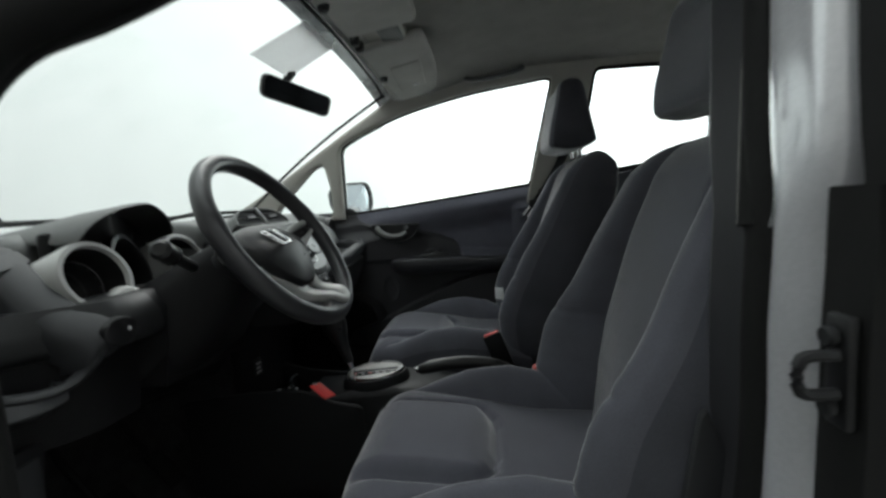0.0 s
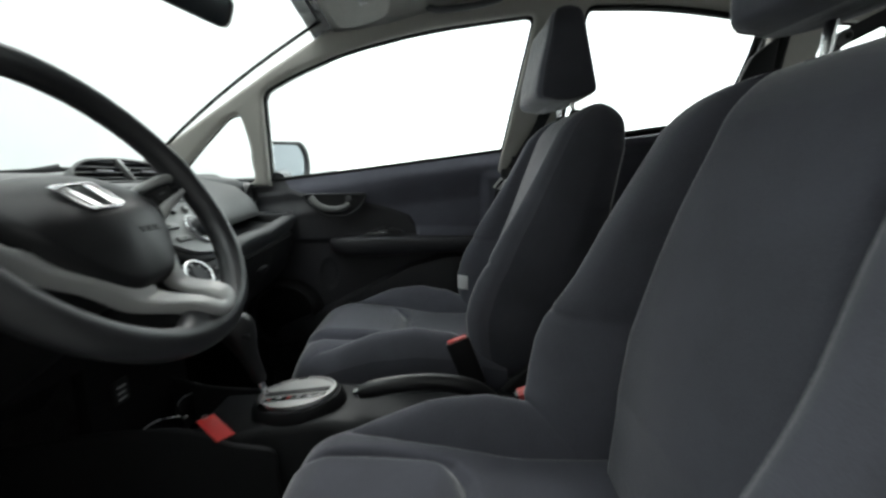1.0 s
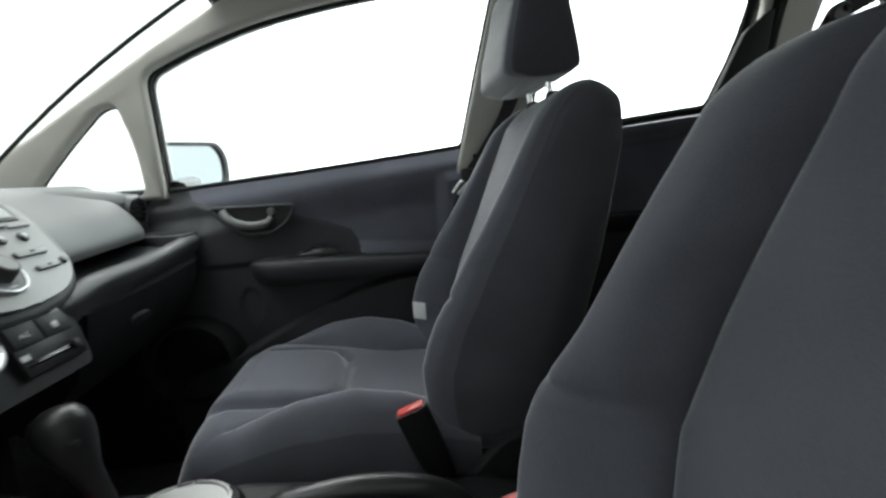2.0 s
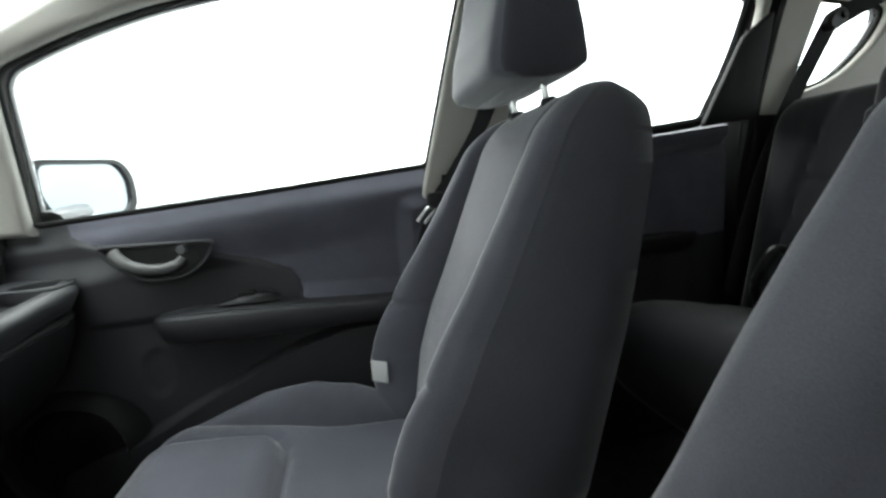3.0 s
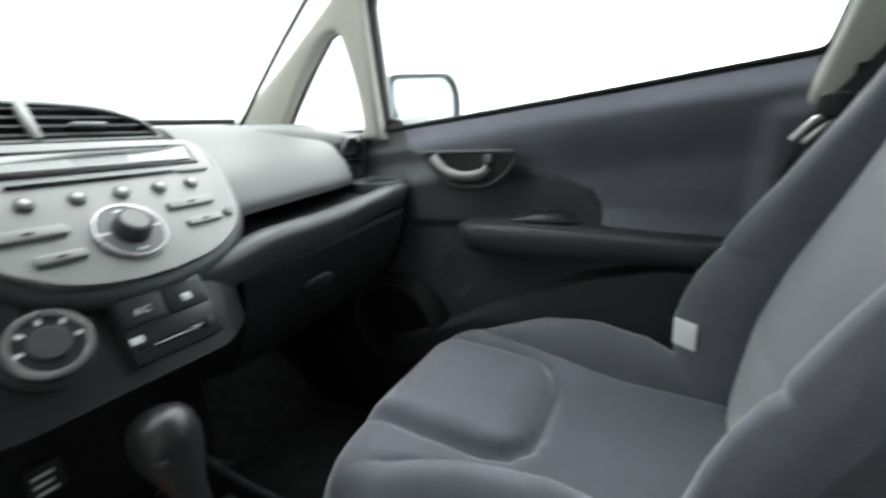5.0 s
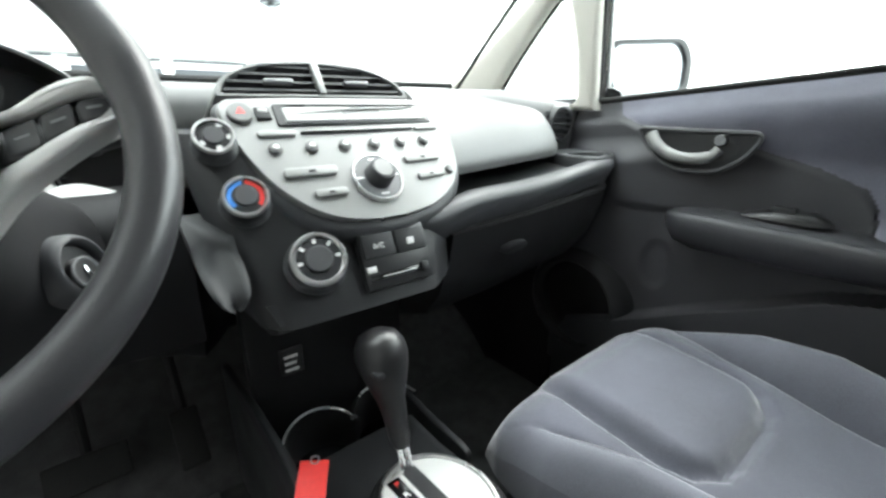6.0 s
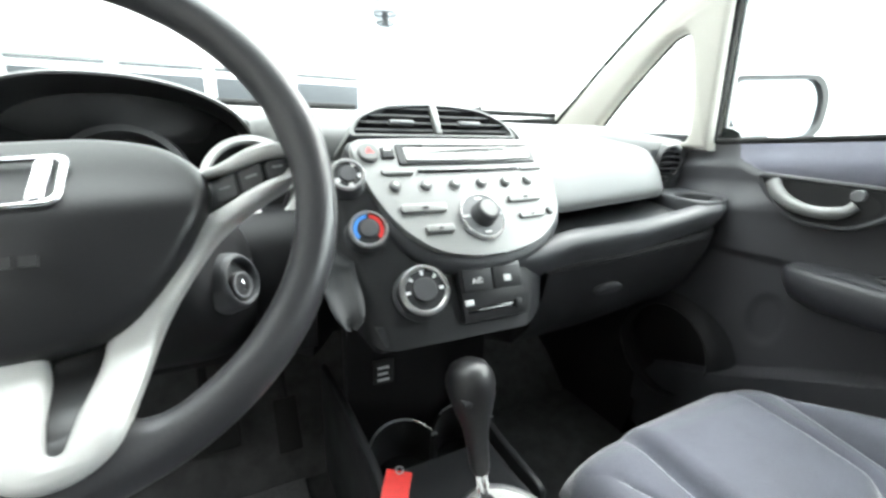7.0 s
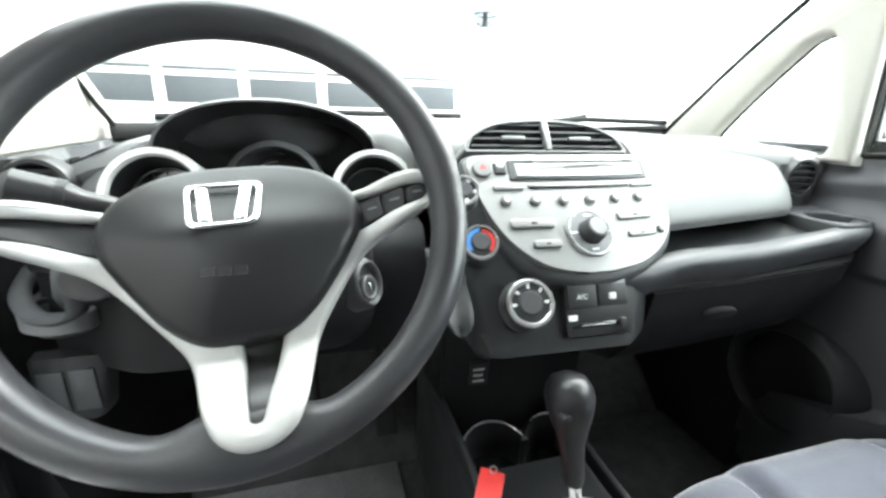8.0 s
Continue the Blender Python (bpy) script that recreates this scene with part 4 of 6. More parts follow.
bm = bmesh.new()
rows = []
for y in np.linspace(-0.715, 0.665, 121):
    a = abs(y) / (0.665 if y > 0 else 0.715)
    drop = 0.030 * a**4 if y > -0.45 else max(0.005, float(np.interp(-y, [0.45, 0.50, 0.56, 0.60, 0.64, 0.68, 0.715], [0.005, 0.006, 0.015, 0.026, 0.039, 0.063, 0.082])))
    fx = -0.085 + 0.02 * math.exp(-((y / 0.2) ** 2)) - 0.03 * a**4 - 0.125 * float(sm(0.20, 0.15, abs(y + 0.38))) - 0.09 * float(sm(-0.53, -0.56, y))
    prof = [(-0.66, 0.865), (-0.62, 0.905), (-0.48, 0.928), (-0.34, 0.938), (min(-0.16, fx - 0.05), 0.940), (fx - 0.03, 0.937), (fx - 0.008, 0.928), (fx, 0.910), (fx - 0.005, 0.86), (min(-0.16, fx - 0.02), 0.80), (-0.60, 0.80)]
    rows.append([(px + 0.16 * a**2 * (px < -0.3), y, pz - drop) for px, pz in prof])
loft(bm, rows)
part("dash_top", bm, LIGHTGREY, dash, "light grey grained dash top", 50)

# upper glovebox lid, a rounded bulge that stands over the shelf
bm = bmesh.new()
rings = []
for k, y in enumerate(np.linspace(0.165, 0.548, 34)):
    e = max(0.05, 1 - max(0, (y - 0.47) / 0.0785) ** 2.4) ** 0.45 if y > 0.47 else 1.0
    s = -0.20 * (y - 0.22)
    prof = [(-0.16, 0.9385), (-0.11, 0.9375), (-0.075, 0.928), (-0.038, 0.901), (0.004, 0.866), (0.026, 0.834), (0.028, 0.818), (0.016, 0.810), (-0.07, 0.806), (-0.16, 0.806)]
    c = curve([(-0.16 + (px + s * (px > -0.15) + 0.16) * (0.35 + 0.65 * e), y, 0.872 + (pz - 0.872) * (0.75 + 0.25 * e)) for px, pz in prof], 5)
    rings.append(c)
loft(bm, rings)
part("upper_glovebox_lid", bm, LIGHTGREY, dash, "light grey rounded upper glovebox lid", 60)

# open shelf on the passenger side: back wall, floor and a lip that slopes away below
bm = bmesh.new()
rows = []
for y in np.linspace(0.03, 0.672, 48):
    lx = lip_x(y)
    k = 0.012 * float(sm(0.3, 0.62, y)) - 0.014 * float(sm(0.20, 0.08, y))
    prof = [(-0.30, 0.83), (-0.13, 0.822), (-0.12, 0.790), (lx - 0.046, 0.774), (lx - 0.036, 0.792), (lx - 0.026, 0.797), (lx - 0.010, 0.795), (lx - 0.001, 0.789), (lx + 0.001, 0.780), (lx - 0.004, 0.766), (lx - 0.014, 0.748), (lx - 0.05, 0.742), (-0.30, 0.742)]
    rows.append([(px, y, pz + k) for px, pz in prof])
# inside and underside get darker colours in place of their shade
loft(bm, rows, mi=lambda i, j: 1 if j < 3 else (2 if j > 9 else 0))
part("shelf", bm, [DASHGREY, CHARCOAL, BLACK], dash, "mid-grey open shelf with a sloping lip, shade painted inside and below", 50)
for s, vx, vy, vz in ((1, -0.098, 0.585, 0.868), (-1, -0.140, -0.683, 0.856)):
    # end cap that carries the round side vent
    bm = bmesh.new()
    rings = []
    lo, hi = (0.535, 0.672) if s > 0 else (0.575, 0.715)
    for y in np.linspace(lo, hi, 14):
        prof = [(-0.40, 0.80), (-0.40, 0.905), (-0.20, 0.918), (-0.12, 0.912), (-0.098, 0.895), (-0.100, 0.84), (-0.104, 0.80), (-0.12, 0.74)]
        rings.append([(px - 0.02 * float(sm(hi - 0.05, hi, y)) - (0.045 if s < 0 else 0.0), s * y, pz - (s < 0) * (pz > 0.87) * float(np.interp(y, [0.575, 0.62, 0.66, 0.715], [0.004, 0.014, 0.030, 0.060]))) for px, pz in prof])
    loft(bm, rings)
    vr = 0.034 if s > 0 else 0.038
    part("end_cap", bm, DASHGREY, dash, "mid-grey dash end", 50)
    vent = part("side_vent", ring(bmesh.new(), basis((vx, vy, vz), (0, 1, 0), (0, 0, 1), (1, 0, 0)) @ pose(0, 0, -0.012, 0, 0, 0), vr, 0.006, 0.022, 36), SATIN, dash, "round black air vent")
    bm = bmesh.new()
    disc(bm, basis((vx - 0.006, vy, vz), (0, 1, 0), (0, 0, 1), (1, 0, 0)), vr - 0.004, 0.004)
    part("vent_throat", bm, GLOSS, vent)
    for k in range(5):
        z = vz + (k - 2) * 0.012
        w = math.sqrt(max(0.0, (vr - 0.004)**2 - (z - vz) ** 2))
        bm = bmesh.new()
        box(bm, vx - 0.002, vx + 0.010, vy - w, vy + w, z - 0.0018, z + 0.0018, 0.001)
        part("slat", bm, BLACK, vent)
# flat shelf end with a round cup recess
bm = plate(rounded([(-0.10, 0.520), (0.040, 0.527), (0.042, 0.585), (0.018, 0.640), (-0.03, 0.668), (-0.10, 0.668)], [0.01, 0.015, 0.03, 0.04, 0.03, 0.01]), [[(-0.010 + 0.042 * math.cos(a), 0.583 + 0.046 * math.sin(a)) for a in np.linspace(0, 2 * math.pi, 32, endpoint=False)]], 0.034, 0.004, lambda u, v, h: Vector((u, v, 0.795 + h)), 2)
cup = part("cup_recess", bm, DASHGREY, dash, "flat shelf end with a round cup recess")
# black disc in a shallow recess paints the shade of a deep hole
bm = bmesh.new()
disc(bm, pose(-0.010, 0.583, 0.789), 0.050, 0.004)
part("cup_well", bm, BLACK, cup, "black disc painting the cup well's shaded depth")

# lower dash and glovebox
bm = bmesh.new()
rows = []
for y in np.linspace(-0.715, 0.672, 60):
    lx = lip_x(y) - 0.10 * float(sm(-0.12, -0.20, y))
    prof = [(-0.30, 0.775), (lx - 0.03, 0.758), (lx - 0.012, 0.745), (lx - 0.020, 0.70), (lx - 0.045, 0.64), (lx - 0.10, 0.575), (lx - 0.20, 0.53), (-0.45, 0.52)]
    if -0.52 < y < -0.2:
        prof = [(px - 0.03 * math.sin((y + 0.52) / 0.32 * math.pi), pz) for px, pz in prof]
    cave = 0.15 * float(sm(0.150, 0.132, abs(y + 0.01)))
    rows.append([(px - cave * (pz < 0.75), y, pz) for px, pz in prof])
loft(bm, rows)
part("lower_dash", bm, BLACK, dash, "black grained lower dash", 50)
bm = bmesh.new()
rows = []
for y in np.linspace(0.13, 0.55, 24):
    lx = lip_x(y)
    rows.append([(lx - 0.004 + dx, y, z) for dx, z in ((0.0, 0.744), (-0.008, 0.70), (-0.033, 0.64), (-0.07, 0.595), (-0.075, 0.60), (-0.05, 0.70), (-0.03, 0.744))])
loft(bm, rows)
glove = part("glovebox_door", bm, BLACK, dash, "black lower glovebox door", 50)
bm = bmesh.new()
m = basis((lip_x(0.268) - 0.008, 0.268, 0.695), (0, 1, 0), (0.3, 0, 0.95), (0.95, 0, -0.3))
loft(bm, [[m @ Vector((q * 0.030 * math.cos(a), q * 0.011 * math.sin(a), h)) for a in np.linspace(0, 2 * math.pi, 24, endpoint=False)] for q, h in ((1, -0.004), (1, 0.002), (0.8, 0.004))])
part("latch", bm, CHARCOAL, glove, "oval latch")

# ---- centre stack ----
PO, PN, PD = Vector((0.0027, -0.006, 0.9146)), Vector((0.742, 0, 0.67)), Vector((0.67, 0, -0.742))


def bow(u):
    """The panel bows away towards the passenger side."""
    return 0.55 * max(0.0, u + 0.02) ** 2 + 0.3 * min(0.0, u + 0.02) ** 2


def stack(u, v, h=0.0):
    """u across the car, v down the slope of the panel, h proud of it."""
    return PO + Vector((-bow(u), u, 0)) + PD * v + PN * h


def stack_m(u, v, h=0.0):
    ex = Vector((-1.1 * max(0.0, u + 0.02), 1, 0)).normalized()
    ey = (-PD - ex * ex.dot(-PD)).normalized()
    return basis(stack(u, v, h), tuple(ex), tuple(ey), tuple(ex.cross(ey)))


def pl(u, v, h):
    return stack(u, -v, h)


audio = thing("audio_unit", "silver centre audio panel with display, buttons and a round knob", "car stereo")
outline = rounded([(-0.122, 0.004), (0.03, 0.008), (0.180, 0.004), (0.190, -0.06), (0.172, -0.125), (0.115, -0.162), (0.03, -0.172), (-0.04, -0.160), (-0.085, -0.120), (-0.112, -0.06)], [0.02, 0.1, 0.03, 0.06, 0.05, 0.06, 0.1, 0.06, 0.06, 0.05], 6)
rows = []
v_lo, v_hi = min(p[1] for p in outline), max(p[1] for p in outline)
for t in np.linspace(0.0, 1.0, 40):
    v = v_hi + (v_lo - v_hi) * (0.004 + 0.992 * 0.5 * (1 - math.cos(math.pi * t)))
    us = []
    for p, q in zip(outline, outline[1:] + outline[:1]):
        if (p[1] - v) * (q[1] - v) <= 0 and p[1] != q[1]:
            us.append(p[0] + (q[0] - p[0]) * (v - p[1]) / (q[1] - p[1]))
    u0, u1 = min(us), max(us)
    rows.append([pl(u0, v, -0.02), pl(u0, v, -0.002)] + [pl(u, v, 0.002) for u in np.linspace(u0 + 0.002, u1 - 0.002, 26)] + [pl(u1, v, -0.002), pl(u1, v, -0.02)])
bm = bmesh.new()
loft(bm, rows, closed=False)
part("faceplate", bm, AUDIO, audio, "silver painted faceplate", 60)


def skirt(d):
    return [((p[0] - 0.03) * (1 + d * (1.0 if p[1] < -0.09 else 0.3) / 0.155) + 0.03, (p[1] + 0.08) * (1 + d / 0.09) - 0.08 - 0.25 * d) for p in outline]


bm = bmesh.new()
loft(bm, [[pl(p[0], p[1], h) for p in skirt(d)] for d, h in ((-0.004, -0.006), (0.004, -0.007), (0.0095, -0.011), (0.0125, -0.019), (0.0125, -0.034), (0.010, -0.075))])
part("surround", bm, DASHGREY, audio, "mid-grey rounded surround", 60)


def key(name, u0, u1, v0, v1, material, label="", h=0.006, slant=0.0, r=0.004, parent=None):
    fine = rounded([(u0, v0), (u1, v0 + slant), (u1, v1 + slant), (u0, v1)], r, 4)
    out = []
    for p, q in zip(fine, fine[1:] + fine[:1]):
        n = max(1, int((Vector(q) - Vector(p)).length / 0.009))
        out += [Vector(p).lerp(Vector(q), k / n) for k in range(n)]
    return part(name, plate(out, (), 0.008, 0.0018, lambda u, v, q: pl(u, v, q + h - 0.004)), material, parent or audio, label)


key("display_frame", -0.062, 0.160, -0.004, -0.036, SATIN, "black display frame", 0.0045)
key("display", -0.052, 0.150, -0.010, -0.031, DISPLAY, "grey liquid crystal display", 0.0056, r=0.002)
key("disc_slot", -0.040, 0.118, -0.0440, -0.0475, GLOSS, "black disc slot", 0.0056, r=0.001)
key("slot_key", -0.088, -0.046, -0.0425, -0.0505, AUDIO, "", 0.0058)
key("slot_key", 0.122, 0.166, -0.0425, -0.0495, AUDIO, "", 0.0058)
bm = bmesh.new()
disc(bm, stack_m(-0.098, 0.018, 0.002), 0.0135, 0.006, 28)
haz = part("hazard_button", bm, LIGHTGREY, audio, "round hazard light button")
bm = bmesh.new()
tri = [stack(-0.098, 0.018, 0.0084) + Vector((0, 0.006 * math.sin(2.094 * k), 0)) - PD * 0.006 * math.cos(2.094 * k) for k in range(3)]
bm.faces.new([bm.verts.new(p) for p in tri])
bmesh.ops.inset_region(bm, faces=bm.faces[:], thickness=0.0012)
part("hazard_mark", bm, RED, haz, "red triangle mark")
key("mode_key", -0.082, -0.066, -0.010, -0.026, CHARCOAL, "small dark key", 0.0058, r=0.002)
key("mode_screen", -0.079, -0.069, -0.012, -0.018, DISPLAY, "", 0.0068, r=0.001)
for k in range(6):
    u = -0.074 + 0.0405 * k
    bm = bmesh.new()
    disc(bm, stack_m(u, 0.0665, 0.002), 0.0075, 0.005, 20)
    b = part("preset_button", bm, LIGHTGREY, audio, "small round preset button")
    bm = bmesh.new()
    disc(bm, stack_m(u, 0.0665, 0.0068), 0.0035, 0.0018, 14, 0.0005)
    part("button_cap", bm, SILVER, b)
key("rocker_key", -0.075, -0.015, -0.094, -0.106, AUDIO, "silver rocker key", 0.0064, r=0.005)
key("rocker_key", -0.050, -0.012, -0.124, -0.134, AUDIO, "silver rocker key", 0.0064, r=0.004)
key("rocker_key", 0.082, 0.142, -0.089, -0.100, AUDIO, "silver rocker key", 0.0064, r=0.005)
key("rocker_key", 0.092, 0.138, -0.117, -0.126, AUDIO, "silver rocker key", 0.0064, r=0.004)
for u0, u1, v in ((-0.048, -0.040, -0.100), (-0.034, -0.028, -0.129), (0.108, 0.116, -0.0945), (0.111, 0.118, -0.1215)):
    key("key_print", u0, u1, v - 0.001, v + 0.001, CHARCOAL, "", 0.0078, r=0.0005)
bm = bmesh.new()
disc(bm, stack_m(0.150, 0.119, 0.002), 0.006, 0.005, 18)
part("small_button", bm, LIGHTGREY, audio)
bm = bmesh.new()
disc(bm, stack_m(0.032, 0.116, 0.001), 0.0305, 0.0055, 44)
dial = part("selector_ring", bm, MIDGREY, audio, "dark grey selector ring")
bm = bmesh.new()
ring(bm, stack_m(0.032, 0.116, 0.001), 0.0312, 0.0018, 0.0065, 44)
part("ring_rim", bm, STEEL, dial, "bright rim")
bm = bmesh.new()
disc(bm, stack_m(0.032, 0.116, 0.006), 0.0175, 0.018, 32, r2=0.0155)
part("volume_knob", bm, DASHGREY, dial, "charcoal volume knob")
bm = bmesh.new()
disc(bm, stack_m(0.032, 0.116, 0.0242), 0.012, 0.0015, 24, 0.0005)
part("knob_face", bm, AUDIO, dial, "grey knob face")
for k in range(4):
    a = math.pi / 2 * k
    bm = bmesh.new()
    box(bm, -0.005, 0.005, -0.0012, 0.0012, 0, 0.0006, 0, m=stack_m(0.032 + 0.024 * math.sin(a), 0.116 - 0.024 * math.cos(a), 0.0066))
    part("ring_print", bm, PRINT, dial)

# pod with the two centre vents
podv = thing("centre_vents", "arched pod with two black slatted centre air vents", "air vent")
VO, VN, VU = Vector((-0.018, 0.007, 0.925)), Vector((0.80, 0, 0.60)), Vector((-0.60, 0, 0.80))


def vent_p(u, v, h=0.0):
    return VO + Vector((0, u, 0)) + VU * v + VN * h


arch = rounded([(-0.122, 0.0), (0.122, 0.0), (0.112, 0.022), (0.075, 0.042), (0.0, 0.049), (-0.075, 0.042), (-0.112, 0.022)], [0.006, 0.006, 0.03, 0.06, 0.1, 0.06, 0.03], 6)
arch_o = [(p[0] * 1.06, p[1] * 1.16 - 0.003) for p in arch]
bm = bmesh.new()
loft(bm, [[vent_p(p[0] * q, p[1] * q2, h) for p in arch_o] for q, q2, h in ((1.12, 0.75, -0.16), (1.08, 0.92, -0.06), (1.0, 1.0, -0.004), (0.985, 0.985, 0.0))] + [[vent_p(p[0], p[1], 0.0) for p in arch], [vent_p(p[0], p[1], -0.035) for p in arch]])
part("pod_shell", bm, LIGHTGREY, podv, "light grey arched shell", 50)
bm = bmesh.new()
bm.faces.new([bm.verts.new(vent_p(p[0], p[1], -0.03)) for p in arch])
part("throat", bm, GLOSS, podv, "dark vent throat")
for k in range(4):
    v = 0.006 + 0.0115 * k
    w = float(np.interp(v, [0.0, 0.022, 0.042, 0.05], [0.118, 0.108, 0.07, 0.0]))
    for s in (-1, 1):
        bm = bmesh.new()
        q = [vent_p(a, v + b, h) for a, b, h in ((s * 0.004, -0.0015, -0.022), (s * w, -0.0015, -0.022), (s * w, 0.001, -0.003), (s * 0.004, 0.001, -0.003))]
        q2 = [p + VU * 0.003 for p in q]
        loft(bm, [q, q2])
        part("slat", bm, CHARCOAL, podv)
for s in (-1, 1):
    bm = bmesh.new()
    box(bm, -0.018, 0.018, -0.003, 0.003, -0.004, 0.004, 0.002, m=basis(vent_p(s * 0.052, 0.0185, -0.001), (0, 1, 0), tuple(VU), tuple(VN)))
    part("vent_tab", bm, MIDGREY, podv, "grey adjusting tab")
bm = bmesh.new()
box(bm, -0.0045, 0.0045, -0.024, 0.024, -0.008, 0.003, 0.0015, m=basis(vent_p(0, 0.024, 0.0), (0, 1, 0), tuple(VU), tuple(VN)))
part("divider", bm, AUDIO, podv, "bright vertical divider")

# climate controls
climate = thing("climate_controls", "charcoal climate control block with three round knobs", "climate controls")
bm = bmesh.new()
rings = []
for t in np.linspace(0, 1, 12):
    y0 = float(np.interp(t, [0, 0.5, 1], [-0.165, -0.150, -0.125]))
    y1 = float(np.interp(t, [0, 0.3, 0.75, 1], [0.02, 0.096, 0.100, 0.082]))
    x, z = 0.028 + 0.112 * t ** 0.9, 0.885 - 0.19 * t
    f = float(sm(0.5, 0.75, t))
    rings.append([(x - 0.15, y0, z), (x - 0.03, y0 - 0.01, z), (x - 0.006, y0 + 0.004, z), (x, y0 + 0.02, z), (x, y1 - 0.014, z), (x - 0.008, y1, z), (x - 0.028 - 0.02 * (1 - f), y1 + 0.026 * f, z), (x - 0.060 - 0.03 * (1 - f), y1 + 0.056 * f, z), (x - 0.15, y1 + 0.085 * f, z)])
loft(bm, rings)
part("block", bm, CHARCOAL, climate, "charcoal block", 45)


def knob(c, r, h, axis, label, face=CHARCOAL, marks=()):
    ax = Vector(axis).normalized()
    ey = Vector((0, 0, 1)) - ax * ax.z
    ey.normalize()
    m = basis(c, tuple(ey.cross(ax)), tuple(ey), tuple(ax))
    bm = bmesh.new()
    n = 48
    rings = []
    for q, z in ((1.16, 0.0), (1.16, 0.004), (1.03, 0.007), (1.0, h * 0.55), (0.97, h - 0.003), (0.90, h)):
        rings.append([m @ Vector((r * q * (1 + (0.02 * math.cos(8 * a) if z > 0.005 else 0)) * math.cos(a), r * q * (1 + (0.02 * math.cos(8 * a) if z > 0.005 else 0)) * math.sin(a), z)) for a in np.linspace(0, 2 * math.pi, n, endpoint=False)])
    loft(bm, rings)
    k = part("knob", bm, DASHGREY, climate, label)
    bm = bmesh.new()
    ring(bm, m @ pose(0, 0, h - 0.002), r * 0.92, r * 0.10, 0.005, 40)
    part("knob_rim", bm, STEEL, k, "satin silver rim")
    bm = bmesh.new()
    disc(bm, m @ pose(0, 0, h - 0.001), r * 0.82, 0.0016, 32, 0.0005)
    part("knob_face", bm, face, k)
    bm = bmesh.new()
    disc(bm, m @ pose(0, 0, h), r * 0.50, 0.0035, 24, 0.001)
    part("knob_hub", bm, DASHGREY, k)
    for a0, a1, material in marks:
        bm = bmesh.new()
        pts = [m @ Vector((r * q * math.sin(a), r * q * math.cos(a), h + 0.001)) for q, aa in ((0.60, (a0, a1)), (0.79, (a1, a0))) for a in np.linspace(aa[0], aa[1], 10)]
        bm.faces.new([bm.verts.new(p) for p in pts])
        part("knob_print", bm, material, k)


AX = (0.80, -0.10, 0.55)
knob((0.040, -0.138, 0.872), 0.019, 0.022, AX, "small silver-rimmed fan knob", CHARCOAL, [(0.3 + 1.2 * k, 0.7 + 1.2 * k, PRINT) for k in range(4)])
knob((0.074, -0.124, 0.815), 0.0215, 0.024, AX, "temperature knob with blue and red arc", CHARCOAL, [(-2.3, -0.1, BLUE), (0.1, 2.3, RED)])
knob((0.114, -0.071, 0.750), 0.0285, 0.024, AX, "large silver-rimmed airflow knob", CHARCOAL, [(-1.7 + 0.8 * k - 0.09, -1.7 + 0.8 * k + 0.09, PRINT) for k in range(5)] )
KO, KN, KD = Vector((0.1150, 0.024, 0.762)), Vector((0.90, 0, 0.43)), Vector((0.43, 0, -0.90))


def ckm(u, v, h=0.0):
    return basis(KO + Vector((0, u, 0)) - KD * v + KN * h, (0, 1, 0), tuple(-KD), tuple(KN))


def cbox(name, u0, u1, v0, v1, material, h0=-0.004, h1=0.004, label="", parent=None):
    bm = bmesh.new()
    box(bm, u0, u1, v0, v1, h0, h1, 0.0015, m=ckm(0, 0, 0))
    return part(name, bm, material, parent or climate, label)


cbox("button_bezel", -0.045, 0.045, -0.054, 0.014, SATIN, -0.02, 0.0015, "black button bezel")
b1 = cbox("button", -0.042, -0.001, -0.018, 0.010, CHARCOAL, 0, 0.005, "air conditioning button")
b2 = cbox("button", 0.001, 0.042, -0.018, 0.010, CHARCOAL, 0, 0.005, "rear demister button")
lettering("lettering", "A/C", 0.009, ckm(-0.022, -0.005, 0.0054), PRINT, b1)
cbox("symbol", 0.016, 0.026, -0.010, -0.002, PRINT, 0.005, 0.0056, "", b2)
cbox("slider_slot", -0.040, 0.040, -0.044, -0.037, GLOSS, 0, 0.002, "thin air slider slot")
cbox("slider_print", -0.024, 0.022, -0.041, -0.040, PRINT, 0.0018, 0.0024)
cbox("symbol", -0.042, -0.030, -0.034, -0.027, PRINT, 0.002, 0.0028)
cbox("slider_knob", 0.028, 0.038, -0.047, -0.034, CHARCOAL, 0, 0.006)

# lower centre: storage cavity with a power port
lower = thing("centre_storage", "black open storage cavity under the climate controls", "console")
bm = bmesh.new()
box(bm, -0.075, -0.045, -0.128, 0.128, 0.40, 0.72, 0.006)
part("back_wall", bm, BLACK, lower)
bm = bmesh.new()
loft(bm, [[(x0, y0, z), (x, y0 + 0.012, z), (x, y1 - 0.02, z), (x0, y1, z)] for z, x, x0, y0, y1 in ((0.72, 0.124, 0.0, -0.140, 0.09), (0.700, 0.134, 0.0, -0.132, 0.088), (0.685, 0.122, 0.0, -0.134, 0.080), (0.676, 0.100, 0.0, -0.135, 0.075))])
face = part("lower_face", bm, CHARCOAL, lower, "charcoal face under the climate block", 60)
PM = basis((-0.040, -0.068, 0.546), (0, 1, 0), (0, 0, 1), (1, 0, 0)) @ Matrix.Scale(1.25, 4)
bm = bmesh.new()
box(bm, -0.014, 0.014, -0.018, 0.018, -0.003, 0.0025, 0.003, m=PM)
port = part("power_port", bm, SATIN, lower, "power port with printed symbol")
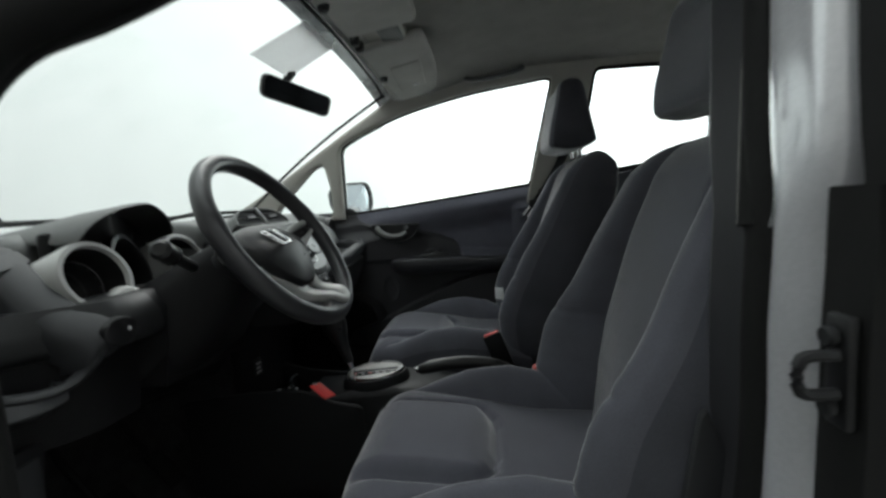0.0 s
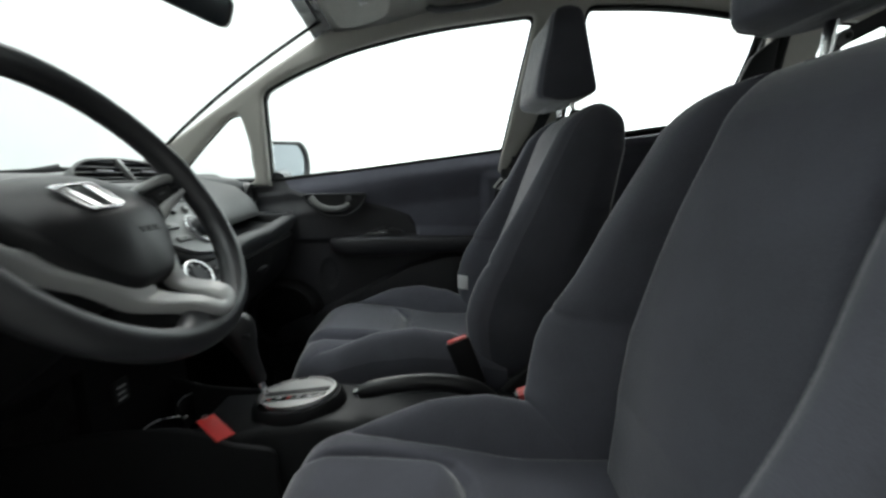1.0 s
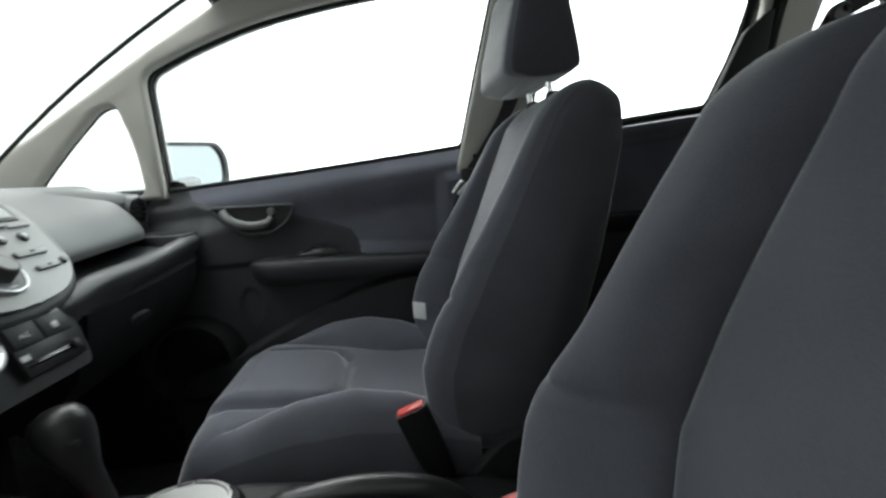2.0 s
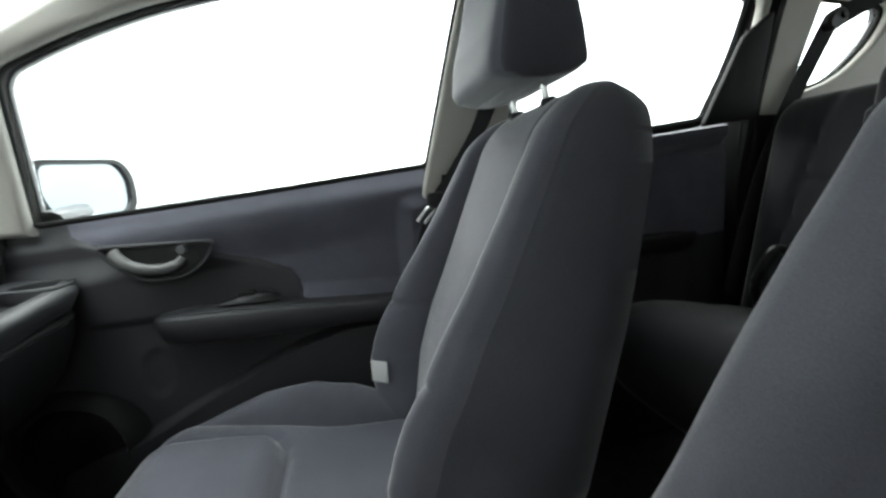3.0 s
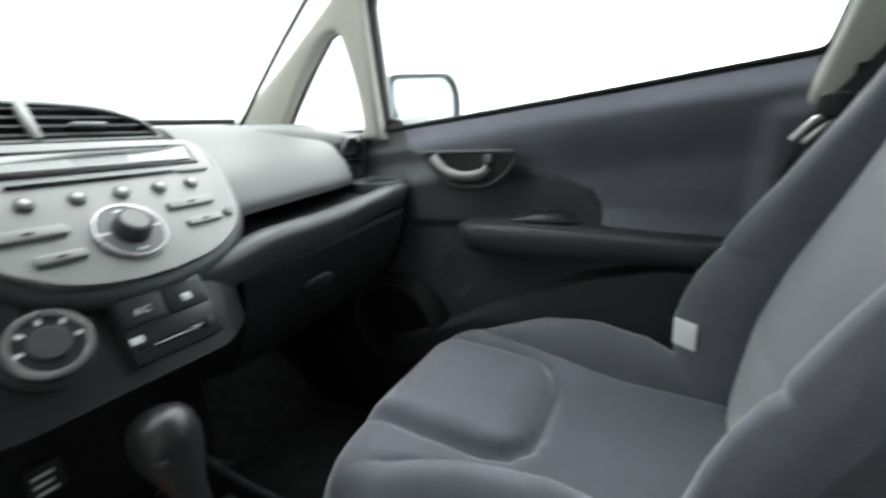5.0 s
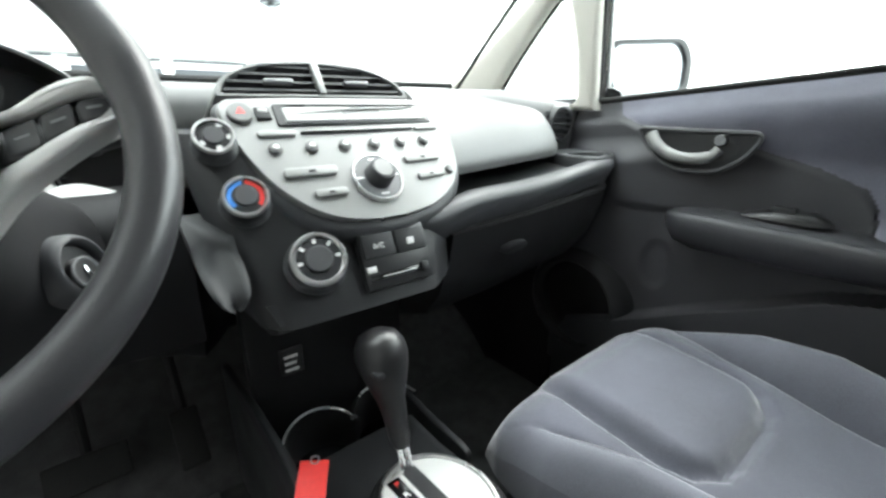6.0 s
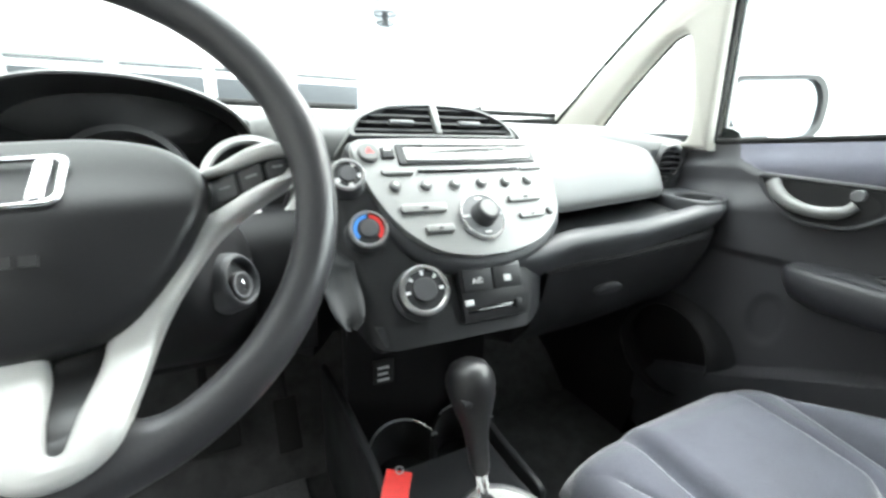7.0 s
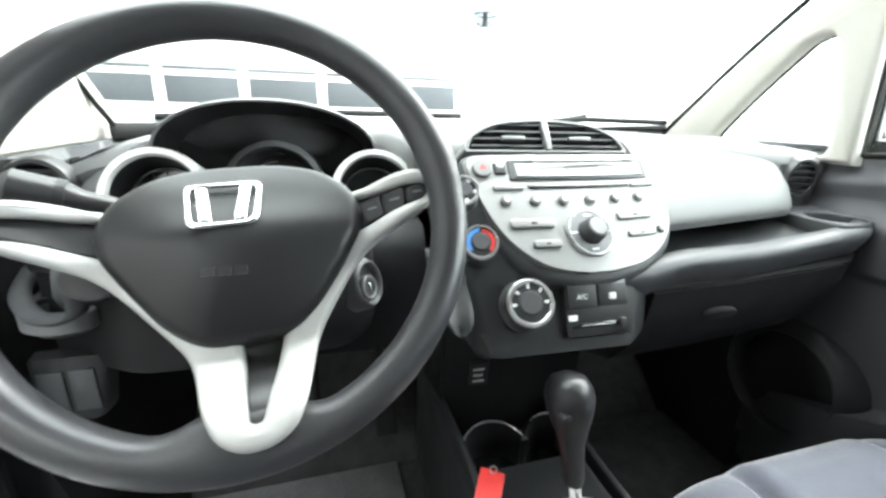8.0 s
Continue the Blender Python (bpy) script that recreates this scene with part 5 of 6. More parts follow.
for k in range(3):
    bm = bmesh.new()
    box(bm, -0.009, 0.007 - 0.002 * (k == 1), -0.012 + 0.009 * k, -0.0085 + 0.009 * k, 0.0025, 0.0032, 0, m=PM)
    part("port_print", bm, PRINT, port)

# ---- instrument binnacle ----
binn = thing("instrument_cluster", "hooded instrument cluster with three silver-rimmed gauges", "instrument cluster")
BY = -0.380


def hood(x, t, dz=0.0, w=1.0):
    """t: 0 to pi over the arch."""
    hgt = float(np.interp(x, [-0.48, -0.34, -0.20, -0.09, -0.04], [0.004, 0.030, 0.056, 0.070, 0.067]))
    wid = float(np.interp(x, [-0.48, -0.20, -0.04], [0.10, 0.140, 0.152])) * w
    return Vector((x - 0.030 * (1 - math.sin(t)) * (x > -0.2), BY - wid * math.copysign(abs(math.cos(t)) ** 0.92, math.cos(t)), 0.913 + dz + hgt * math.sin(t) ** 1.05))


T = np.linspace(0, math.pi, 33)
bm = bmesh.new()
loft(bm, [[hood(x, t) for t in T] for x in (-0.48, -0.40, -0.33, -0.26, -0.20, -0.14, -0.10, -0.08)] + [[hood(-0.074, t, -0.002) for t in T], [hood(-0.076, t, -0.005, 0.985) for t in T]], closed=False)
part("hood", bm, LIGHTGREY, binn, "light grey hood", 50)
bm = bmesh.new()
loft(bm, [[hood(-0.0765, t, -0.0055, 0.983) for t in T], [hood(-0.15, t, -0.016, 0.95) for t in T], [Vector((-0.16, BY, 0.90)) for t in T]], closed=False)
part("hood_lining", bm, SATIN, binn, "black hood lining")
bm = bmesh.new()
box(bm, -0.19, -0.165, BY - 0.15, BY + 0.15, 0.80, 0.935, 0.01)
part("back_board", bm, BLACK, binn)
GN = Vector((0.93, 0, 0.36)).normalized()
GU = Vector((-GN.z, 0, GN.x))
for y, r, x, z, lab in ((BY - 0.145, 0.055, -0.072, 0.857, "left"), (BY + 0.145, 0.053, -0.072, 0.859, "right"), (BY, 0.062, -0.115, 0.856, "mid")):
    m = basis((x, y, z), (0, 1, 0), tuple(GU), tuple(GN))
    bm = bmesh.new()
    n = 44
    side_g = lab != "mid"
    prof = [(r * 1.22, -0.09), (r * 1.22, -0.016), (r * 1.17, -0.002), (r * 1.03, -0.002), (r * 0.985, -0.010)]
    rings = [[m @ Vector((q * math.cos(a), q * math.sin(a), h)) for a in np.linspace(0, 2 * math.pi, n, endpoint=False)] for q, h in prof]
    loft(bm, rings, cap=False)
    g = part("gauge_ring", bm, SILVER if side_g else SATIN, binn, "silver gauge surround" if side_g else "dark speedometer surround")
    bm = bmesh.new()
    loft(bm, [[m @ Vector((q * math.cos(a), q * math.sin(a), h)) for a in np.linspace(0, 2 * math.pi, n, endpoint=False)] for q, h in ((r * 0.985, -0.010), (r * 0.93, -0.06))], cap=False)
    part("gauge_well", bm, SATIN, g, "black gauge well")
    bm = bmesh.new()
    disc(bm, m @ pose(0, 0, -0.058), r * 0.93, 0.003, 36)
    part("gauge_face", bm, GLOSS, g, "dark unlit gauge face")
    bm = bmesh.new()
    ring(bm, m @ pose(0, 0, -0.054), r * 0.86, 0.0012, 0.002, 44)
    part("scale_ring", bm, MIDGREY, g)
    # pale marks coloured dark to paint them as unlit under the hood
    for k in range(11):
        a = math.radians(-220 + 26 * k)
        bm = bmesh.new()
        box(bm, r * 0.70, r * 0.82, -0.0008, 0.0008, 0, 0.0006, 0, m=m @ pose(0, 0, -0.0535, 0, 0, math.degrees(-a)))
        part("scale_mark", bm, CHARCOAL, g)
bm = plate(rounded([(BY - 0.115, 0.835), (BY - 0.05, 0.802), (BY + 0.05, 0.802), (BY + 0.115, 0.835), (BY + 0.200, 0.800), (BY + 0.13, 0.772), (BY - 0.09, 0.770), (BY - 0.19, 0.795)], 0.02), (), 0.02, 0.006, lambda u, v, h: Vector((-0.042 - 0.45 * (v - 0.80) + h - 0.01, u, v)))
part("cluster_bezel", bm, SILVER, binn, "silver cluster lower bezel")
bm = bmesh.new()
loft(bm, [[(0.005 + dx - 0.11 * float(sm(-0.54, -0.70, y)), y, z + 0.02) for dx, z in ((-0.10, 0.722), (-0.012, 0.722), (0.004, 0.728), (0.011, 0.742), (0.006, 0.77), (-0.02, 0.80), (-0.10, 0.80))] for y in np.linspace(-0.70, -0.497, 12)])
knee = part("switch_panel", bm, CHARCOAL, binn, "charcoal switch panel beside the column", 50)
bm = bmesh.new()
loft(bm, [[(-0.056 + dx - 0.06 * float(sm(-0.56, -0.70, y)), y, z) for dx, z in ((0, 0.60), (0.010, 0.68), (0.006, 0.745), (-0.06, 0.745), (-0.06, 0.60))] for y in np.linspace(-0.70, -0.497, 12)])
part("pocket_back", bm, BLACK, knee, "black recessed pocket under the switch panel")
# shade put into colour: black here, charcoal on the doorway-lit switch panel
bm = bmesh.new()
loft(bm, [[(0.002 + dx, y, z + 0.02) for dx, z in ((0, 0.62), (0.012, 0.70), (0.006, 0.77), (-0.02, 0.80), (-0.10, 0.80), (-0.10, 0.62))] for y in np.linspace(-0.494, -0.175, 14)])
part("knee_panel", bm, BLACK, binn, "knee panel under the cluster, coloured black for its shade", 50)
bm = bmesh.new()
loft(bm, [[Vector((0.010, -0.578, 0.772)) + Vector((h, q * 0.030 * math.cos(a), q * 0.024 * math.sin(a))) for a in np.linspace(0, 2 * math.pi, 24, endpoint=False)] for q, h in ((1, -0.01), (1, 0.001), (0.9, 0.003))])
sw = part("switch_pod", bm, SATIN, knee, "round dark mirror switch")
bm = bmesh.new()
box(bm, 0.012, 0.0145, -0.568, -0.562, 0.770, 0.776, 0.001)
part("switch_mark", bm, PRINT, sw)
# dash fitted to the view about the camera's eye, larger at centre than ends
EYE_TURN = Matrix(((0.9989, 0.0424, 0.0204), (-0.0424, 0.9991, 0.0003), (-0.0204, -0.0012, 0.9998)))


def warp_to_view(things, grow=0.058, shrink=0.108):
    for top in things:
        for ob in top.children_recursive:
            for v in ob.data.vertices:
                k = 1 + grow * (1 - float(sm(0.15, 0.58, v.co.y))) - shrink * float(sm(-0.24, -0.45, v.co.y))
                # moves each point along its ray from the camera's end position
                there = Vector((0.511, -0.300, 0.9705)) + EYE_TURN @ (v.co - Vector((0.553, -0.288, 0.983))) * k
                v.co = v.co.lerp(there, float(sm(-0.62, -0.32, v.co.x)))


warp_to_view([dash, audio, podv, climate, lower, binn])

# walls beside the cavity, and the scooped pad at the driver's edge of the climate block
for y, out in ((-0.108, [(-0.30, 0.455), (-0.09, 0.476), (0.03, 0.478), (0.075, 0.466), (0.11, 0.445), (0.20, 0.43), (0.20, 0.18), (-0.30, 0.18)]), (0.112, [(-0.20, 0.50), (-0.04, 0.450), (0.05, 0.438), (0.12, 0.436), (0.14, 0.43), (0.14, 0.18), (-0.20, 0.18)])):
    part("side_wall", plate(rounded(out, 0.02, 5), (), 0.012, 0.004, lambda u, v, h, y=y: Vector((u, y + h, v))), CHARCOAL, lower, "charcoal side wall")
bm = bmesh.new()
rings = []
for z in (0.774, 0.768, 0.76, 0.75, 0.738, 0.728, 0.720, 0.715, 0.7125):
    w = 0.021 * math.sqrt(max(0.02, 1 - (max(0.0, 0.752 - z) / 0.0400) ** 2))
    c = Vector((0.022 + 0.052 * float(sm(0.774, 0.718, z)), -0.146 + 0.05 * max(0, 0.76 - z), z))
    rings.append([c + Vector((-0.05, -w, 0.02)), c + Vector((0.0, -w, 0)), c + Vector((0.002, -w * 0.8, 0))] + [c + Vector((-0.008 * (1 - (k / 0.6) ** 2), w * k, 0)) for k in (-0.6, -0.3, 0.0, 0.3, 0.6)] + [c + Vector((0.002, w * 0.8, 0)), c + Vector((0.0, w, 0)), c + Vector((-0.05, w, 0.02))])
loft(bm, rings)
part("scooped_pad", bm, CHARCOAL, lower, "scooped grey pad", 60)

# the wing that sweeps down outside the driver's outer gauge, and the lip that curls back under the vent
bm = bmesh.new()
rings = []
for xi, zi, xo, zo, yi, yo in ((-0.30, 0.930, -0.30, 0.918, -0.515, -0.575), (-0.20, 0.919, -0.20, 0.898, -0.540, -0.592), (-0.15, 0.888, -0.155, 0.862, -0.556, -0.602), (-0.11, 0.850, -0.118, 0.826, -0.562, -0.605), (-0.07, 0.822, -0.080, 0.802, -0.562, -0.604), (-0.035, 0.803, -0.045, 0.788, -0.555, -0.598), (-0.018, 0.785, -0.026, 0.772, -0.545, -0.590), (-0.022, 0.765, -0.030, 0.758, -0.540, -0.588)):
    a, b = Vector((xi, yi, zi)), Vector((xo, yo, zo))
    back, down = Vector((-0.055, 0.0, -0.02)), Vector((-0.006, -0.005, -0.010))
    rings.append([a + Vector((-0.05, 0.012, -0.03)), a + Vector((-0.006, 0.004, -0.004)), a, a.lerp(b, 0.3) + Vector((0.003, 0, 0.003)), a.lerp(b, 0.65) + Vector((0.003, 0, 0.002)), b, b + down, b + down * 1.8 + Vector((-0.012, 0.002, -0.004)), b + down + back])
loft(bm, rings)
part("dash_wing", bm, DASHGREY, dash, "grey wing beside the outer gauge", 60)
bm = bmesh.new()
pk = curve([(-0.20, -0.702, 0.742), (-0.135, -0.685, 0.730), (-0.085, -0.650, 0.720), (-0.066, -0.617, 0.719), (-0.056, -0.590, 0.731), (-0.040, -0.577, 0.752), (-0.030, -0.572, 0.775)], 6)
tube(bm, pk, 0.012, 12, flat=0.6)
part("pocket_lip", bm, DASHGREY, dash, "curled grey pocket lip")

# fuse lid with two blanks low beside the column, and the small cup holder under the driver's vent
lid = thing("fuse_lid", "grey lid with two blank switches beside the steering column", "switch panel")
bm = bmesh.new()
loft(bm, [[(-0.150, y0, z), (-0.128, y0 + 0.004, z), (-0.122, y0 + 0.012, z), (-0.122, y1 - 0.012, z), (-0.128, y1 - 0.004, z), (-0.150, y1, z)] for z, y0, y1 in ((0.535, -0.690, -0.618), (0.545, -0.696, -0.611), (0.60, -0.700, -0.602), (0.632, -0.700, -0.596), (0.637, -0.696, -0.600))])
part("lid_face", bm, CHARCOAL, lid, "", 50)
for k in range(2):
    bm = bmesh.new()
    box(bm, -0.128, -0.118, -0.687 + 0.037 * k, -0.655 + 0.037 * k, 0.552, 0.618, 0.003)
    part("blank_switch", bm, DASHGREY, lid, "plain blank switch")
drink = thing("dash_cup_holder", "grey pull-out cup holder under the driver's air vent, lightened for doorway light", "cup holder")
ringpts = [(-0.116 + 0.033 * math.cos(a), -0.630 + 0.036 * math.sin(a)) for a in np.linspace(0, 2 * math.pi, 32, endpoint=False)]
# lighter grey than the dash paints the doorway light on the tray
bm = plate(rounded([(-0.19, -0.690), (-0.090, -0.676), (-0.069, -0.630), (-0.079, -0.588), (-0.19, -0.580)], [0.008, 0.03, 0.05, 0.03, 0.008]), [ringpts], 0.026, 0.004, lambda u, v, h: Vector((u, v, 0.706 + h)), 2)
tray = part("tray", bm, MIDGREY, drink, "moulded tray in lightened grey")
bm = bmesh.new()
ring(bm, pose(-0.116, -0.630, 0.716), 0.0365, 0.003, 0.006, 32)
part("ring", bm, SATIN, tray, "dark ring")
bm = bmesh.new()
loft(bm, [[(-0.116 + q * math.cos(a), -0.630 + q * math.sin(a) * 1.08, z - 0.036) for a in np.linspace(0, 2 * math.pi, 28, endpoint=False)] for q, z in ((0.036, 0.737), (0.035, 0.725), (0.030, 0.720))])
part("cup", bm, CHARCOAL, tray, "shallow dark cup")

# ---- steering wheel ----
WC, WT, WS = Vector((0.1624, -0.3680, 0.8945)), 0.566, 0.957
WN, WU = Vector((math.cos(WT), 0, math.sin(WT))), Vector((-math.sin(WT), 0, math.cos(WT)))
wheel = thing("steering_wheel", "dark steering wheel with silver spokes and a chrome emblem", "steering wheel")


def wp(u, v, h=0.0):
    return WC + (Vector((0, u, 0)) + WU * v + WN * h) * WS


def hp(u, v, h=0.0):
    """The hub and spokes, turned a few degrees to the left."""
    h -= 0.011 + 0.018 * float(sm(0.16, 0.105, math.hypot(u, 0.9 * v)))
    u, v = u * 1.018 + 0.003, v * 0.995 + 0.005
    return wp(u * 0.9976 - v * 0.0698, u * 0.0698 + v * 0.9976, h)


def wm(u, v, h=0.0):
    return basis(wp(u, v, h), (0, 1, 0), tuple(WU), tuple(WN))


bm = bmesh.new()
R, NR, NS = 0.1815, 120, 24
rings = []
for k in range(NR):
    a = 2 * math.pi * k / NR
    grip = 1 + 0.10 * math.exp(-((math.sin(a) - 0.25) / 0.12) ** 2)
    foot = 1.15 * math.exp(-((a - 1.5 * math.pi - 0.07) / 0.27) ** 4)
    rw = lambda b: R + 0.016 * grip * math.cos(b) * (1 + foot * (math.cos(b) < 0))
    rings.append([wp(rw(b) * math.cos(a), rw(b) * math.sin(a), 0.018 * grip * math.sin(b)) for b in np.linspace(0, 2 * math.pi, NS, endpoint=False)])
rings.append(rings[0])
loft(bm, rings, cap=False)
bmesh.ops.remove_doubles(bm, verts=bm.verts[:], dist=1e-6)
part("rim", bm, LEATHER, wheel, "thick moulded rim")
def mirrored(pts):
    return pts + [(-u, v) for u, v in pts[::-1]]


pad = rounded(mirrored([(0.036, 0.0575), (0.076, 0.045), (0.099, 0.020), (0.1035, -0.007), (0.097, -0.028), (0.078, -0.058), (0.055, -0.090), (0.030, -0.109)]), 0.02, 4)


def crest(v):
    """The pad's upper half leans back from a soft crease."""
    k = 0.006
    return 0.40 * k * math.log1p(math.exp((v + 0.022) / k))


bm = bmesh.new()
loft(bm, [[hp(p[0] * q, -0.025 + (p[1] + 0.025) * q, h + 0.008 - crest(-0.025 + (p[1] + 0.025) * q)) for p in pad] for q, h in [(0.9, -0.06), (0.97, -0.03), (1.0, -0.006), (0.992, 0.002), (0.97, 0.008), (0.93, 0.0125)] + [(q, 0.0125 + 0.014 * (1 - (q / 0.93) ** 2)) for q in np.linspace(0.88, 0.04, 20)]])
hub = part("hub_pad", bm, HUBSKIN, wheel, "dark airbag pad", 60)
emb = rounded([(-0.0300, 0.0235), (0.0300, 0.0235), (0.0255, -0.0205), (-0.0255, -0.0205)], 0.009, 5)
emi = [(p[0] * 0.84, p[1] * 0.80 + 0.0004) for p in emb]
part("emblem_frame", plate(emb, [emi], 0.005, 0.0016, lambda u, v, h: hp(u - 0.006, v + 0.003, 0.0345 - crest(v + 0.003) + h)), CHROME, hub, "chrome emblem frame")
for s in (-1, 1):
    bar = rounded([(s * 0.0215, 0.0195), (s * 0.0120, 0.0195), (s * 0.0075, -0.0165), (s * 0.0165, -0.0165)], 0.003, 4)
    part("emblem_bar", plate(bar, (), 0.006, 0.0016, lambda u, v, h: hp(u - 0.006, v + 0.003, 0.0345 - crest(v + 0.003) + h)), CHROME, hub, "chrome emblem bar")
for k in range(3):
    bm = bmesh.new()
    box(bm, -0.014 + 0.0105 * k, -0.006 + 0.0105 * k, -0.003, 0.003, -0.001, 0.0008, 0, m=wm(0.002, -0.052, 0.0225))
    part("pad_print", bm, SATIN, hub)
right = [(0.050, -0.030), (0.060, 0.012), (0.126, 0.0245), (0.160, 0.0235), (0.172, 0.006), (0.160, -0.013), (0.129, -0.026), (0.104, -0.039), (0.086, -0.060), (0.067, -0.088), (0.052, -0.113), (0.044, -0.146), (0.034, -0.172), (0.016, -0.183)]
left = [(-u, v) for u, v in right[:8]] + [(-0.084, -0.060), (-0.060, -0.088), (-0.041, -0.113), (-0.029, -0.146), (-0.019, -0.172), (-0.004, -0.183)]
bend = [0.01, 0.01, 0.05, 0.014, 0.014, 0.014, 0.03, 0.03, 0.04, 0.04, 0.04, 0.04, 0.02, 0.02]
frame_out = rounded(right + left[::-1], bend + bend[::-1], 5)
slot = rounded([(0.031, -0.085), (0.021, -0.130), (0.011, -0.166), (0.002, -0.166), (-0.002, -0.130), (-0.007, -0.085)], [0.004, 0.03, 0.007, 0.007, 0.03, 0.004], 4)
loops = [rounded([(s * 0.085, 0.0085), (s * 0.133, 0.0112), (s * 0.160, 0.0110), (s * 0.166, 0.003), (s * 0.157, -0.006), (s * 0.131, -0.0105), (s * 0.100, -0.0225), (s * 0.085, -0.028)], [0.003, 0.02, 0.006, 0.006, 0.008, 0.02, 0.01, 0.003], 4) for s in (1, -1)]


def spoke_p(u, v, h):
    """The spokes dish back from the rim to the hub."""
    d = min(1.0, math.hypot(u, v) / 0.172)
    return hp(u, v, h + 0.002 + 0.006 * (1 - d) + 0.029 * float(sm(0.110, 0.160, -v)) - crest(v) * float(sm(0.15, 0.09, abs(u))) - 0.008 * float(sm(0.13, 0.085, abs(u))) * float(sm(-0.09, -0.05, v)))


sp = part("spoke_frame", plate(frame_out, [slot, *loops], 0.028, 0.006, lambda u, v, h: spoke_p(u, v, h - 0.007), 4), SILVER, wheel, "satin silver three-armed spoke frame", 60)
for lp in loops:
    part("spoke_inset", plate(grown(lp, 1.03), (), 0.010, 0.001, lambda u, v, h: spoke_p(u, v, h - 0.007)), SATIN, sp, "black spoke inset")
for k in range(3):
    u0 = 0.1035 + 0.0195 * k
    v0 = -0.0145 + 0.0045 * k
    q = rounded([(u0, v0 - 0.003), (u0 + 0.0175, v0), (u0 + 0.0175, 0.0085), (u0, 0.0075)], 0.003 if k < 2 else 0.005, 4)
    kb = part("wheel_button", plate(q, (), 0.008, 0.0018, lambda u, v, h: spoke_p(u, v, h - 0.001)), CHARCOAL, sp, "dark audio button")
    bm = bmesh.new()
    for cv in (-0.004, 0.004):
        vs = [bm.verts.new(spoke_p(u0 + 0.009 + a, v0 / 2 + 0.004 + b, 0.0034)) for a, b in ((-cv, -0.001), (cv, -0.001), (cv, 0.001), (-cv, 0.001))][:4]
        if cv > 0:
            bm.faces.new(vs)
    part("button_print", bm, MIDGREY, kb)
part("lower_infill", plate(grown(slot, 1.05), (), 0.010, 0.002, lambda u, v, h: spoke_p(u, v, h - 0.010)), SATIN, wheel, "black infill between the lower spokes")

col = thing("steering_column", "black steering column shroud with ignition lock and stalks", "steering column")
bm = bmesh.new()
rings = []
for d, w, hh, dz in ((-0.045, 0.050, 0.045, 0.0), (-0.07, 0.066, 0.058, -0.012), (-0.12, 0.086, 0.072, -0.02), (-0.165, 0.104, 0.082, -0.028), (-0.20, 0.122, 0.088, -0.032), (-0.29, 0.128, 0.092, -0.032)):
    rings.append([WC + WN * d + Vector((0, w * math.copysign(abs(math.cos(a)) ** 0.6, math.cos(a)), 0)) + WU * (hh * math.copysign(abs(math.sin(a)) ** 0.6, math.sin(a)) + dz) for a in np.linspace(0, 2 * math.pi, 36, endpoint=False)])
loft(bm, rings)
part("shroud", bm, BLACK, col, "black column shroud")
im = basis((0.073, -0.258, 0.776), (0.82, -0.57, 0), (-0.17, -0.24, 0.95), (0.55, 0.78, 0.30)) @ Matrix.Scale(0.70, 4)
bm = bmesh.new()
rings = []
for q, z in ((0.044, -0.030), (0.040, -0.004), (0.036, 0.004), (0.033, 0.005), (0.030, 0.002), (0.0285, -0.010)):
    rings.append([im @ Vector((q * math.cos(a), q * 1.10 * math.sin(a), z)) for a in np.linspace(0, 2 * math.pi, 40, endpoint=False)])
loft(bm, rings, cap=False)
ign = part("ignition_bezel", bm, DASHGREY, col, "grey ignition lock surround", 60)
bm = bmesh.new()
disc(bm, im @ pose(0, 0, -0.012), 0.031, 0.003, 32)
part("lock_well", bm, SATIN, ign, "dark lock well")
bm = bmesh.new()
disc(bm, im @ pose(0, -0.007, -0.010), 0.0200, 0.010, 28, 0.003)
part("ignition_lock", bm, SATIN, ign, "black lock barrel")
bm = bmesh.new()
ring(bm, im @ pose(0, -0.007, -0.002), 0.0185, 0.0020, 0.004, 28)
part("lock_rim", bm, MIDGREY, ign, "grey lock rim")
bm = bmesh.new()
box(bm, -0.0022, 0.0022, -0.008, 0.008, 0.0, 0.004, 0.001, m=im @ pose(0, -0.007, 0))
part("key_slot", bm, CHROME, ign)
for s, tip in ((-1, (0.118, -0.560, 0.905)), (1, (0.085, -0.205, 0.895))):
    bm = bmesh.new()
    a, b = Vector((0.08, BY + s * 0.07, 0.862)), Vector(tip)
    tube(bm, [a, a.lerp(b, 0.6), a.lerp(b, 0.72), b, b + (b - a).normalized() * 0.006], [0.009, 0.010, 0.015, 0.016, 0.010], 14)
    st = part("stalk", bm, SATIN, col, "black control stalk")
    bm = bmesh.new()
    tube(bm, [a.lerp(b, 0.70), a.lerp(b, 0.76)], 0.0165, 16)
    part("stalk_ring", bm, CHARCOAL, st)

# column turned to the camera's end view, unscaled
warp_to_view([col], 0.0, 0.0)

# ---- centre console ----
cons = thing("centre_console", "charcoal centre console with gear selector plate and cup holders", "centre console")
bm = bmesh.new()
rings = []
for x, w, z in ((0.02, 0.100, 0.435), (0.10, 0.094, 0.440), (0.16, 0.086, 0.455), (0.28, 0.084, 0.462), (0.36, 0.086, 0.452), (0.45, 0.092, 0.43), (0.66, 0.090, 0.42), (0.72, 0.088, 0.40)):
    rings.append([(x, -w, 0.16), (x, -w, z - 0.018), (x, -w + 0.006, z - 0.004), (x, -w + 0.018, z), (x, w - 0.018, z), (x, w - 0.006, z - 0.004), (x, w, z - 0.018), (x, w, 0.16)])
loft(bm, rings)
part("console_body", bm, CHARCOAL, cons, "charcoal grained body", 50)
PC = Vector((0.210, 0.0, 0.464))
